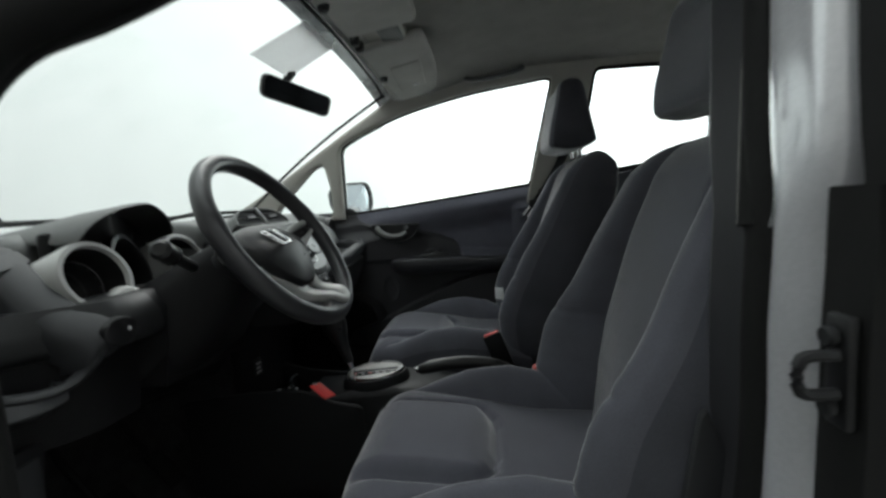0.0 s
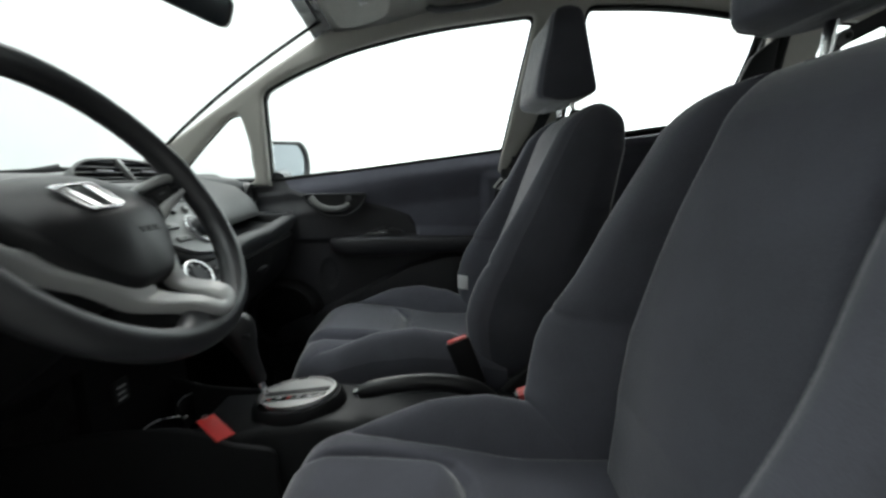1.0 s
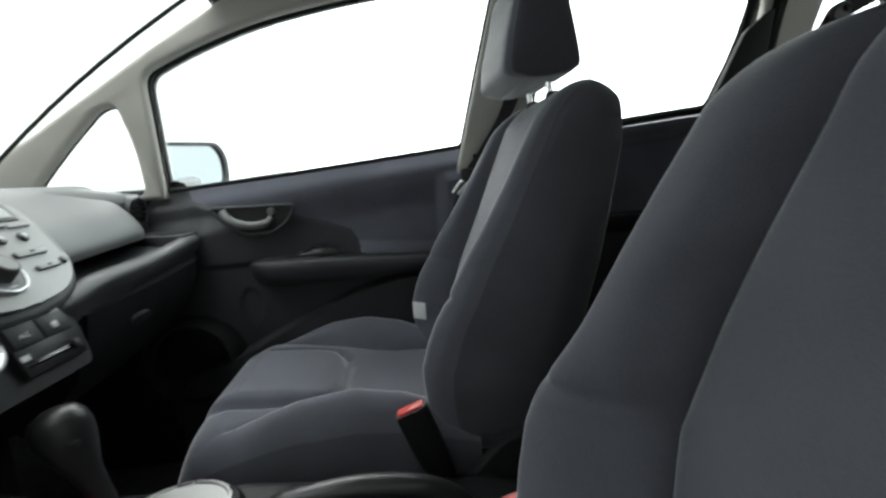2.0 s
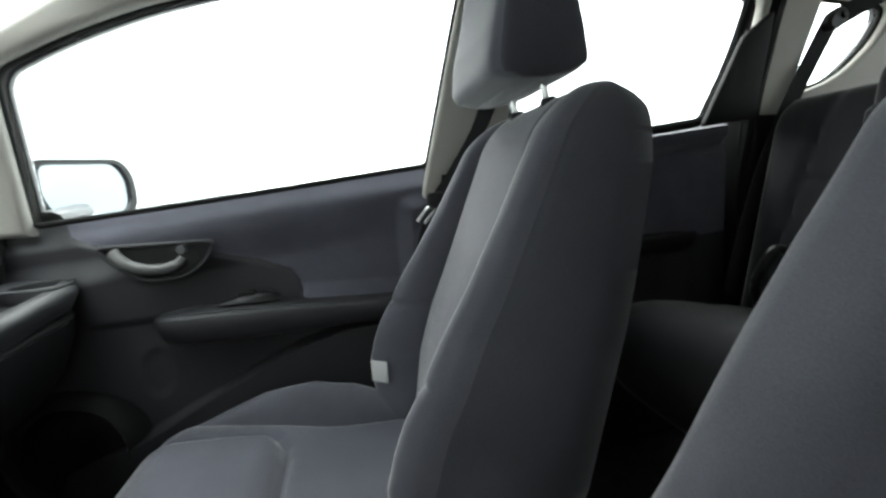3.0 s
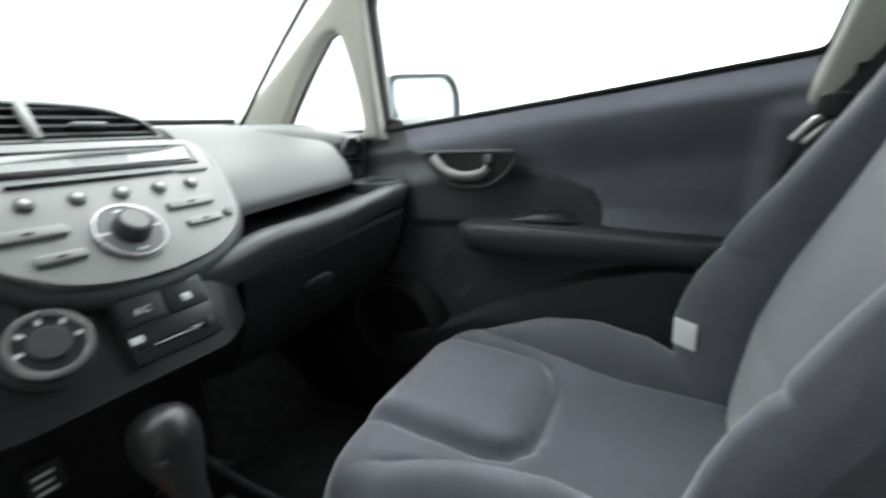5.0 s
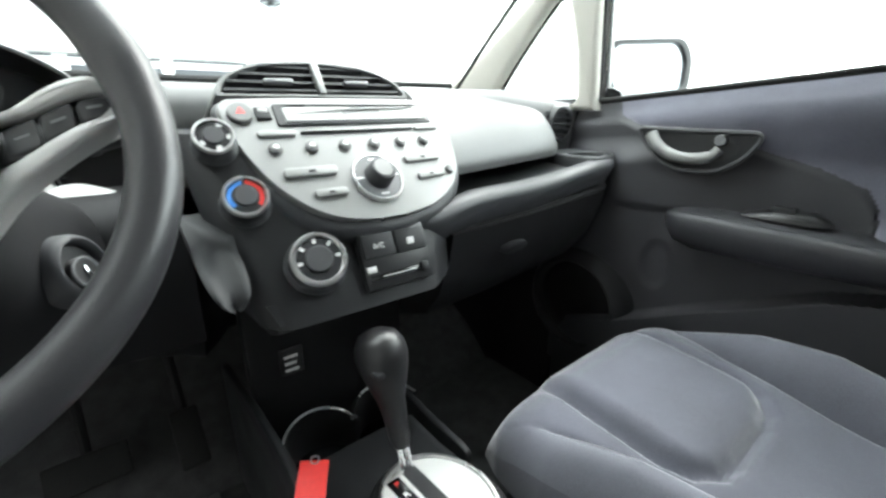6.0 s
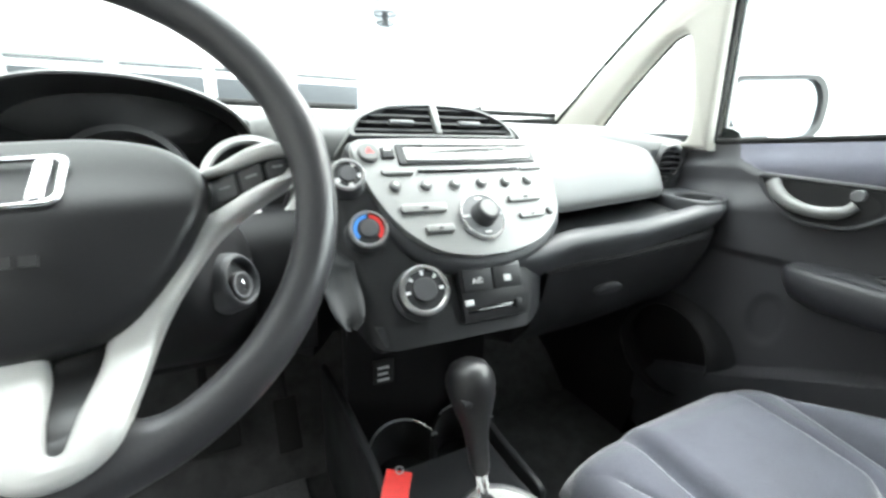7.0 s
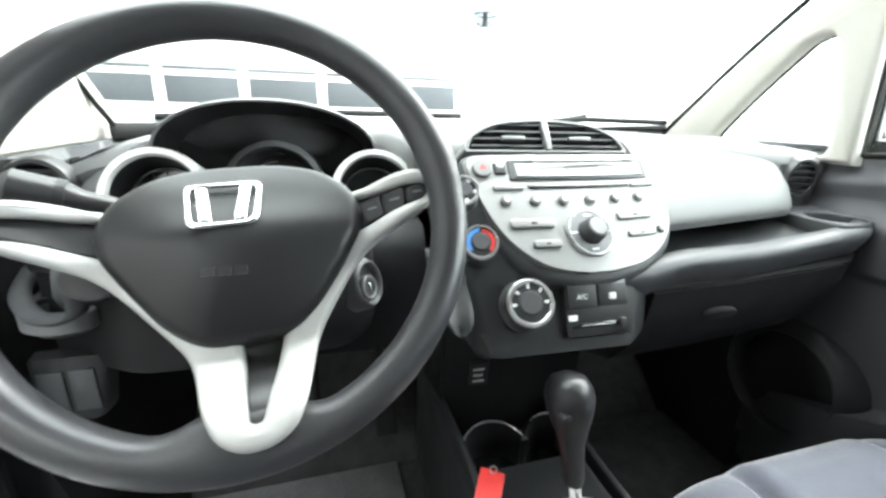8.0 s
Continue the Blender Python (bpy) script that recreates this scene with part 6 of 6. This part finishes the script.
SX = pose(PC.x, PC.y, PC.z, 0, -4, 0)
bm = bmesh.new()
loft(bm, [[SX @ Vector((q * 0.086 * math.cos(a), q * 0.071 * math.sin(a), h)) for a in np.linspace(0, 2 * math.pi, 44, endpoint=False)] for q, h in ((1.12, -0.014), (1.08, 0.004), (1.0, 0.012), (0.94, 0.013))])
sel = part("selector_surround", bm, BLACK, cons, "black oval selector surround")
bm = bmesh.new()
loft(bm, [[SX @ Vector((q * 0.074 * math.cos(a), q * 0.060 * math.sin(a), h)) for a in np.linspace(0, 2 * math.pi, 44, endpoint=False)] for q, h in ((1.0, 0.010), (1.0, 0.0155), (0.97, 0.018), (0.9, 0.0185))])
part("selector_plate", bm, SILVER, sel, "silver oval selector plate")
bm = bmesh.new()
box(bm, -0.066, 0.066, -0.009, 0.011, 0.0, 0.0198, 0.002, m=SX)
part("selector_gate", bm, CHARCOAL, sel, "dark selector gate")
bm = bmesh.new()
box(bm, -0.060, 0.064, -0.032, -0.014, 0.0, 0.0200, 0.002, m=SX)
band = part("position_band", bm, GLOSS, sel, "black gear position band")
for k, ch in enumerate("PRNDSL"):
    lettering("gear_letter", ch, 0.012, SX @ pose(-0.049 + 0.020 * k, -0.023, 0.0206, 0, 0, 90), RED if ch in "PN" else PRINT, band)
bm = bmesh.new()
ring(bm, SX @ Matrix.Diagonal((1.25, 1, 1, 1)) @ pose(0, 0, 0.010), 0.0612, 0.0030, 0.011, 48)
part("plate_rim", bm, STEEL, sel, "bright oval rim")

gear = thing("gear_selector", "black automatic gear selector on a chrome shaft", "gear lever")
KT = Vector((0.094, -0.003, 0.655))
KB = Vector((0.142, 0.0, 0.490))
d = (KT - KB).normalized()
bm = bmesh.new()
prof = [(0.011, 0.020), (0.014, 0.028), (0.015, 0.05), (0.018, 0.078), (0.025, 0.100), (0.0315, 0.120), (0.0345, 0.136), (0.0325, 0.151), (0.025, 0.163), (0.012, 0.169)]
fr = path_frames([KB + d * z for _, z in prof], up=(0, 1, 0))
loft(bm, [[p + s * q * math.cos(a) * 1.0 + u * q * math.sin(a) * 0.92 for a in np.linspace(0, 2 * math.pi, 24, endpoint=False)] for (p, s, u), (q, z) in zip(fr, prof)])
part("knob", bm, SATIN, gear, "black rounded grip", 60)
for s in (-1, 1):
    bm = bmesh.new()
    tube(bm, [KB - d * 0.025 + Vector((0, s * 0.005, 0)), KB + d * 0.03 + Vector((0, s * 0.005, 0))], 0.0045, 12)
    part("shaft", bm, CHROME, gear, "chrome shaft")
bm = bmesh.new()
box(bm, -0.008, 0.008, -0.006, 0.006, -0.004, 0.004, 0.003, m=Matrix.Translation(KB + d * 0.130 + Vector((0.022, -0.02, 0))))
part("release_button", bm, CHARCOAL, gear)

# front cup holders
cups = thing("cup_holders", "pair of black moulded cup holders with bright rims", "cup holder")
for y in (-0.076, 0.022):
    bm = bmesh.new()
    c = Vector((0.090, y, 0.0))
    A = np.linspace(math.radians(108), math.radians(252), 22)
    inner, outer = 0.052, 0.058
    zt = [0.492 + 0.016 * max(0.0, -math.cos(a)) for a in A]
    loft(bm, [[c + Vector((inner * math.cos(a), inner * math.sin(a), 0.42)), c + Vector((inner * math.cos(a), inner * math.sin(a), z)), c + Vector((outer * math.cos(a), outer * math.sin(a), z)), c + Vector((outer * math.cos(a), outer * math.sin(a), 0.42))] for a, z in zip(A, zt)])
    cw = part("cup_wall", bm, BLACK, cups, "black curved cup wall")
    bm = bmesh.new()
    tube(bm, [c + Vector((0.055 * math.cos(a), 0.055 * math.sin(a), z + 0.001)) for a, z in zip(A, zt)], 0.0018, 6)
    part("cup_rim", bm, STEEL, cw, "thin bright rim")
    bm = bmesh.new()
    disc(bm, pose(0.082, y, 0.438), 0.046, 0.006)
    part("cup_floor", bm, GLOSS, cw)

# cup holders pushed out along the camera's rays
warp_to_view([cups], 0.15)

tag = thing("key_tag", "red card key tag lying on the console edge", "key tag")
TM = basis((0.086, -0.098, 0.474), (0.80, -0.52, -0.30), (0.50, 0.85, -0.10), (0.30, -0.07, 0.95))
bm = bmesh.new()
box(bm, -0.028, 0.040, -0.018, 0.018, -0.001, 0.001, 0.0008, m=TM)
part("card", bm, REDTAG, tag, "red card")
bm = bmesh.new()
tube(bm, [TM @ Vector((-0.022 + 0.005 * math.cos(a) - 0.006, 0.005 * math.sin(a), 0.0015)) for a in np.linspace(0, 2 * math.pi, 16, endpoint=False)], 0.0009, 6, closed=True)
part("wire_ring", bm, STEEL, tag, "thin wire ring")

brake = thing("handbrake", "black handbrake lever with a silver button", "handbrake")
bm = bmesh.new()
bp_ = curve([(0.342, -0.030, 0.492), (0.40, -0.030, 0.503), (0.48, -0.030, 0.507), (0.56, -0.030, 0.492), (0.62, -0.030, 0.45)], 5)
tube(bm, bp_, [0.0135, 0.0155] + [0.0175] * (len(bp_) - 4) + [0.014, 0.012], 16)
part("grip", bm, SATIN, brake, "black grip")
bm = bmesh.new()
tube(bm, [(0.330, -0.030, 0.4895), (0.343, -0.030, 0.4925)], [0.0085, 0.0105], 14)
part("release_button", bm, STEEL, brake, "silver release button")
bm = bmesh.new()
loft(bm, [[(x, -0.030 + w * math.cos(a), z + h * math.sin(a)) for a in np.linspace(0, 2 * math.pi, 20, endpoint=False)] for x, w, z, h in ((0.55, 0.02, 0.47, 0.02), (0.60, 0.03, 0.445, 0.03), (0.66, 0.035, 0.42, 0.03))])
part("boot", bm, BLACK, brake, "black boot")

# ---- floor, pedals, bulkhead ----
bm = bmesh.new()
box(bm, -0.75, 2.36, -0.72, 0.79, 0.12, 0.165, 0.01)
tagged(part("floor", bm, CARPET), "black carpeted cabin floor", "car floor", kind="structure")
bm = bmesh.new()
loft(bm, [[(x, -0.79, z), (x, 0.79, z), (x - 0.04, 0.79, z), (x - 0.04, -0.79, z)] for x, z in ((-0.30, 0.16), (-0.50, 0.30), (-0.58, 0.55), (-0.60, 0.86))])
tagged(part("bulkhead", bm, CARPET), "dark carpeted bulkhead in front of the footwells", "bulkhead", kind="structure")
for y0, y1, lab in ((-0.60, -0.16, "driver"), (0.16, 0.60, "passenger")):
    bm = bmesh.new()
    box(bm, -0.30, 0.22, y0, y1, 0.168, 0.180, 0.005)
    # like mats: one coloured lit by the doorway, the other in shade
    tagged(part("floor_mat", bm, MATGREY if y0 < 0 else CARPET), ("lightened rubber" if y0 < 0 else "shade-black carpet") + " mat in the " + lab + " footwell", "floor mat", group="floor mats")
for nm, y, w, h, z, x in (("brake_pedal", -0.335, 0.060, 0.030, 0.315, -0.335), ("accelerator_pedal", -0.185, 0.024, 0.055, 0.315, -0.315)):
    ped = thing(nm, "black rubber " + nm.replace("_", " ") + " on a steel arm", "pedal")
    m = pose(x, y, z, 0, -40, 0)
    bm = bmesh.new()
    box(bm, -0.008, 0.008, -w, w, -h, h, 0.005, m=m)
    part("pad", bm, RUBBER, ped, "ribbed rubber pad")
    bm = bmesh.new()
    tube(bm, [m @ Vector((-0.01, 0, 0)), (x - 0.10, y, z + 0.12), (x - 0.16, y, z + 0.30)], 0.009, 8)
    part("arm", bm, BLACK, ped)
for s in (-1, 1):
    bm = bmesh.new()
    loft(bm, [[(x, s * 0.60, 0.16), (x, s * (0.60 + dy), 0.30), (x, s * 0.70, 0.52), (x, s * 0.79, 0.75), (x, s * 0.79, 0.16)] for x, dy in ((-0.60, 0.0), (-0.30, 0.03), (-0.10, 0.05))])
    tagged(part("kick_panel", bm, BLACK), "black kick panel at the side of the footwell", "trim panel", kind="structure")

# ---- overhead ----
mirror_in = thing("interior_mirror", "dark interior rear-view mirror", "rear-view mirror")
IC = Vector((0.066, 0.005, 1.250))
ir = Vector((0.107, 0.19, -0.032)).normalized()
inn = Vector((0.86, -0.49, -0.28))
inn = (inn - ir * inn.dot(ir)).normalized()
iu = inn.cross(ir)
iu = iu if iu.z > 0 else -iu
out = rounded([(-0.108, 0.029), (0.108, 0.029), (0.105, -0.029), (-0.105, -0.029)], 0.020, 6)
bm = bmesh.new()
loft(bm, [[IC + ir * (p[0] * q) + iu * (p[1] * q) + inn * h for p in out] for q, h in ((0.6, -0.035), (0.9, -0.025), (1.0, -0.006), (1.0, 0.004), (0.95, 0.006), (0.93, 0.003))])
part("housing", bm, SATIN, mirror_in, "black mirror housing")
bm = bmesh.new()
loft(bm, [[IC + ir * (p[0] * 0.93) + iu * (p[1] * 0.92) + inn * h for p in out] for h in (0.002, 0.0045)])
part("mirror_glass", bm, MIRROR, mirror_in, "mirror glass")
bm = bmesh.new()
tube(bm, curve([IC - inn * 0.02 + iu * 0.005, IC - inn * 0.05 + Vector((0, 0, 0.03)), screen(0.0, 0.80, 0.0) + Vector((0.02, 0, 0.0))], 5), 0.011, 10)
part("stem", bm, SATIN, mirror_in)

for s, lab in ((1, "passenger"), (-1, "driver")):
    vis = thing("sun_visor", "pale grey sun visor folded up on the " + lab + " side", "sun visor", group="sun visors")
    f = lambda u, v, h: Vector((u, v, 1.368 + 0.16 * (u - 0.225) + h - 0.06 * (abs(v) / 0.5) ** 2.2))
    out = rounded([(0.235, s * 0.05), (0.235, s * 0.30), (0.262, s * 0.46), (0.40, s * 0.44), (0.42, s * 0.30), (0.41, s * 0.04)], [0.02, 0.05, 0.03, 0.04, 0.1, 0.03])
    part("visor_board", plate(out, (), 0.022, 0.009, f, 3), LINER, vis, "felt-covered board")
    out = rounded([(0.285, s * 0.20), (0.285, s * 0.385), (0.372, s * 0.375), (0.380, s * 0.195)], 0.012)
    part("mirror_flap", plate(out, (), 0.006, 0.002, lambda u, v, h: f(u, v, h - 0.013), 2), LINER, vis, "flush vanity flap")
    bm = bmesh.new()
    tube(bm, [f(0.246, s * 0.15, -0.004), f(0.243, s * 0.27, -0.004), f(0.240, s * 0.30, 0.006)], 0.005, 8)
    part("pivot_rod", bm, CHARCOAL, vis)
    bm = bmesh.new()
    disc(bm, Matrix.Translation(f(0.250, s * 0.262, -0.002)) @ pose(0, 0, 0, 180, 0, 0), 0.016, 0.020, 20, r2=0.011)
    part("pivot_mount", bm, CHARCOAL, vis, "dark pivot mount")
    bm = bmesh.new()
    c = f(0.243, s * 0.022, -0.008)
    box(bm, c.x - 0.012, c.x + 0.012, c.y - 0.011, c.y + 0.011, c.z - 0.012, c.z + 0.016, 0.006)
    part("clip", bm, CHARCOAL, vis, "dark visor clip")
    if s > 0:
        bm = bmesh.new()
        box(bm, -0.010, 0.010, -0.004, 0.004, -0.001, 0.001, 0.0005, m=Matrix.Translation(f(0.345, 0.345, -0.0185)))
        box(bm, -0.003, 0.003, -0.012, 0.012, -0.001, 0.001, 0.0005, m=Matrix.Translation(f(0.336, 0.345, -0.0185)))
        part("warning_print", bm, WHITE, vis, "small pale printed mark")
grab = thing("grab_handle", "folded grey grab handle on the headliner edge", "grab handle")
bm = bmesh.new()
tube(bm, curve([(0.50, 0.550, 1.405), (0.53, 0.525, 1.385), (0.60, 0.515, 1.385), (0.68, 0.520, 1.398), (0.72, 0.548, 1.418)], 6), [0.010] * 3 + [0.0095] * 19 + [0.010] * 3, 10)
part("bar", bm, MIDGREY, grab, "dark grey bar")
dome = thing("map_light", "pale map light unit in the headliner front", "cabin light")
bm = bmesh.new()
box(bm, 0.25, 0.37, -0.07, 0.07, 1.385, 1.412, 0.012, 3)
part("housing", bm, TRIM, dome)
bm = bmesh.new()
box(bm, 0.30, 0.36, -0.05, 0.05, 1.380, 1.388, 0.004)
part("lens", bm, LIGHTGREY, dome)

# permit card on the windscreen
bm = bmesh.new()
loft(bm, [[screen(u, v, -0.008) for u in np.linspace(-0.30, 0.04, 5)] for v in np.linspace(0.80, 0.965, 4)], closed=False)
bmesh.ops.solidify(bm, geom=bm.faces[:], thickness=0.001)
tagged(part("windscreen_sticker", bm, WHITE), "pale paper sheet stuck high on the windscreen", "sticker")

# ---- wipers at the screen foot ----
for y0, y1 in ((-0.55, 0.05), (0.18, 0.60)):
    wip = thing("wiper", "black windscreen wiper resting at the screen foot", "wiper", group="wipers")
    bm = bmesh.new()
    tube(bm, [screen(y0 / 0.62, 0.035, 0.014), screen((y0 + y1) / 1.24, 0.055, 0.018), screen(y1 / 0.62, 0.06, 0.014)], 0.007, 8)
    part("blade", bm, RUBBER, wip)
    bm = bmesh.new()
    tube(bm, [screen(y0 / 0.62 + 0.05, 0.0, 0.02), screen((y0 + y1) / 1.24, 0.055, 0.028)], 0.006, 8)
    part("arm", bm, SATIN, wip)

# ---- driver side centre pillar, seen from outside the open door ----
pillar = thing("centre_pillar", "centre pillar of the open driver doorway with a lightened flange and black seal", "door pillar")
Z = np.linspace(0.12, 1.42, 34)
xa = lambda z: float(np.interp(z, [0.12, 0.45, 0.62, 0.72, 0.80, 0.99, 1.42], [0.72, 0.770, 0.792, 0.797, 0.797, 0.806, 0.852]))
tum = lambda z: 0.18 * max(0.0, z - 0.91)
bm = bmesh.new()
loft(bm, [[(xa(z) + 0.05, tum(z) - 0.600, z), (xa(z) + 0.008, tum(z) - 0.610, z), (xa(z) + 0.004, tum(z) - 0.622, z), (xa(z) + 0.016, tum(z) - 0.650, z), (xa(z) + 0.018, tum(z) - 0.690, z), (xa(z) + 0.09, tum(z) - 0.690, z), (xa(z) + 0.10, tum(z) - 0.60, z)] for z in Z])
part("inner_cover", bm, DOOR_PLASTIC, pillar, "charcoal inner pillar cover", 60)
bm = bmesh.new()
tube(bm, [(xa(z) + 0.014, tum(z) - 0.702, z) for z in Z], 0.019, 12, up=(1, 0, 0))
part("door_seal", bm, RUBBER, pillar, "black rubber door seal")
bm = bmesh.new()


def flange_row(z):
    k = 0.020 * float(sm(0.99, 0.88, z)) * float(sm(0.60, 0.72, z))
    w = tum(z)
    return [(xa(z) + 0.020, w - 0.712, z), (xa(z) + 0.006, w - 0.720, z), (xa(z) + 0.000, w - 0.732, z), (xa(z) + 0.001, w - 0.748 + k * 0.3, z), (xa(z) + 0.006 + k * 0.2, w - 0.772 + k * 0.8, z), (xa(z) + 0.016 + k * 0.4, w - 0.788 + k, z), (xa(z) + 0.05, w - 0.790 + k, z), (xa(z) + 0.09, w - 0.71, z)]


loft(bm, [flange_row(z) for z in np.linspace(0.12, 1.42, 60)])
part("painted_flange", bm, FLANGE, pillar, "glossy pillar flange with the sky's reflection painted pale", 60)
for z0, z1, y1 in ((0.20, 0.93, -0.762), (0.93, 1.40, -0.797)):
    bm = bmesh.new()
    loft(bm, [[(xa(z) + 0.022, y1 + tum(z), z), (xa(z) + 0.016, y1 - 0.01 + tum(z), z), (xa(z) + 0.016, y1 - 0.055 + tum(z), z), (xa(z) + 0.09, y1 - 0.06 + tum(z), z), (xa(z) + 0.09, y1 + tum(z), z)] for z in np.linspace(z0, z1, 12)])
    part("shut_face", bm, RUBBER, pillar, "black shut face of the pillar", 50)
bm = bmesh.new()
box(bm, 0.803, 0.812, -0.812, -0.788, 0.745, 0.835, 0.004)
lk = part("striker_plate", bm, SATIN, pillar, "dark striker plate")
for z in (0.762, 0.818):
    bm = bmesh.new()
    disc(bm, basis((0.801, -0.799, z), (0, 1, 0), (0, 0, 1), (-1, 0, 0)), 0.008, 0.006, 16)
    part("bolt", bm, CHARCOAL, lk)
bm = bmesh.new()
tube(bm, curve([(0.80, -0.806, 0.805), (0.775, -0.806, 0.803), (0.775, -0.806, 0.777), (0.80, -0.806, 0.775)], 4), 0.005, 8)
part("striker", bm, CHARCOAL, lk, "steel door striker")
anchor = thing("belt_anchor", "grey folded seatbelt end at the foot of the driver seat", "seatbelt")
bm = plate(rounded([(0.790, 0.545), (0.814, 0.672), (0.822, 0.680), (0.856, 0.590), (0.862, 0.535)], 0.008), (), 0.010, 0.003, lambda u, v, h: Vector((u - 0.035, -0.640 + h, v)))
part("cover", bm, DASHGREY, anchor)
bm = bmesh.new()
box(bm, 0.752, 0.822, -0.662, -0.640, 0.20, 0.55, 0.006)
part("webbing", bm, BELT, anchor)
rear = thing("rear_driver_door", "dark painted rear door on the driver side", "car door")
bm = bmesh.new()
box(bm, 0.90, 1.60, -0.80, -0.765, 0.20, 0.99, 0.02)
part("door_skin", bm, PAINT, rear)
bm = bmesh.new()
box(bm, 0.885, 0.93, -0.76, -0.70, 0.98, 1.38, 0.01)
part("window_frame", bm, PAINT, rear)

# the open driver door, swung forward on its hinges
ddoor = thing("driver_door", "open driver door swung out on its front hinges", "car door")
DM = pose(-0.10, -0.80, 0, 0, 0, -66)
bm = bmesh.new()
box(bm, 0.02, 1.0, -0.05, 0.0, 0.20, 0.94, 0.02, m=DM)
part("outer_skin", bm, PAINT, ddoor)
bm = bmesh.new()
box(bm, 0.03, 0.98, 0.002, 0.05, 0.22, 0.95, 0.02, m=DM)
part("inner_panel", bm, CHARCOAL, ddoor)
bm = bmesh.new()
tube(bm, [DM @ Vector(p) for p in ((0.06, 0.0, 0.94), (0.10, 0.01, 1.20), (0.35, 0.05, 1.32), (0.93, 0.09, 1.39), (0.86, 0.03, 0.96))], 0.016, 8)
part("window_frame", bm, RUBBER, ddoor)

# hinge post at the front of the driver doorway
post = thing("hinge_post", "dark hinge post and seal at the front of the driver doorway", "door pillar")
bm = bmesh.new()
box(bm, -0.34, -0.036, -0.802, -0.735, 0.10, 0.885, 0.02)
part("post_body", bm, BLACK, post)
bm = bmesh.new()
tube(bm, [(-0.045, -0.722, z) for z in np.linspace(0.14, 0.88, 12)], 0.015, 10, up=(1, 0, 0))
part("post_seal", bm, RUBBER, post, "black rubber seal")
for z in (0.38, 0.70):
    bm = bmesh.new()
    box(bm, -0.075, -0.028, -0.812, -0.772, z - 0.03, z + 0.03, 0.006)
    part("hinge", bm, FLANGE, post, "door hinge in the flange's lightened paint")
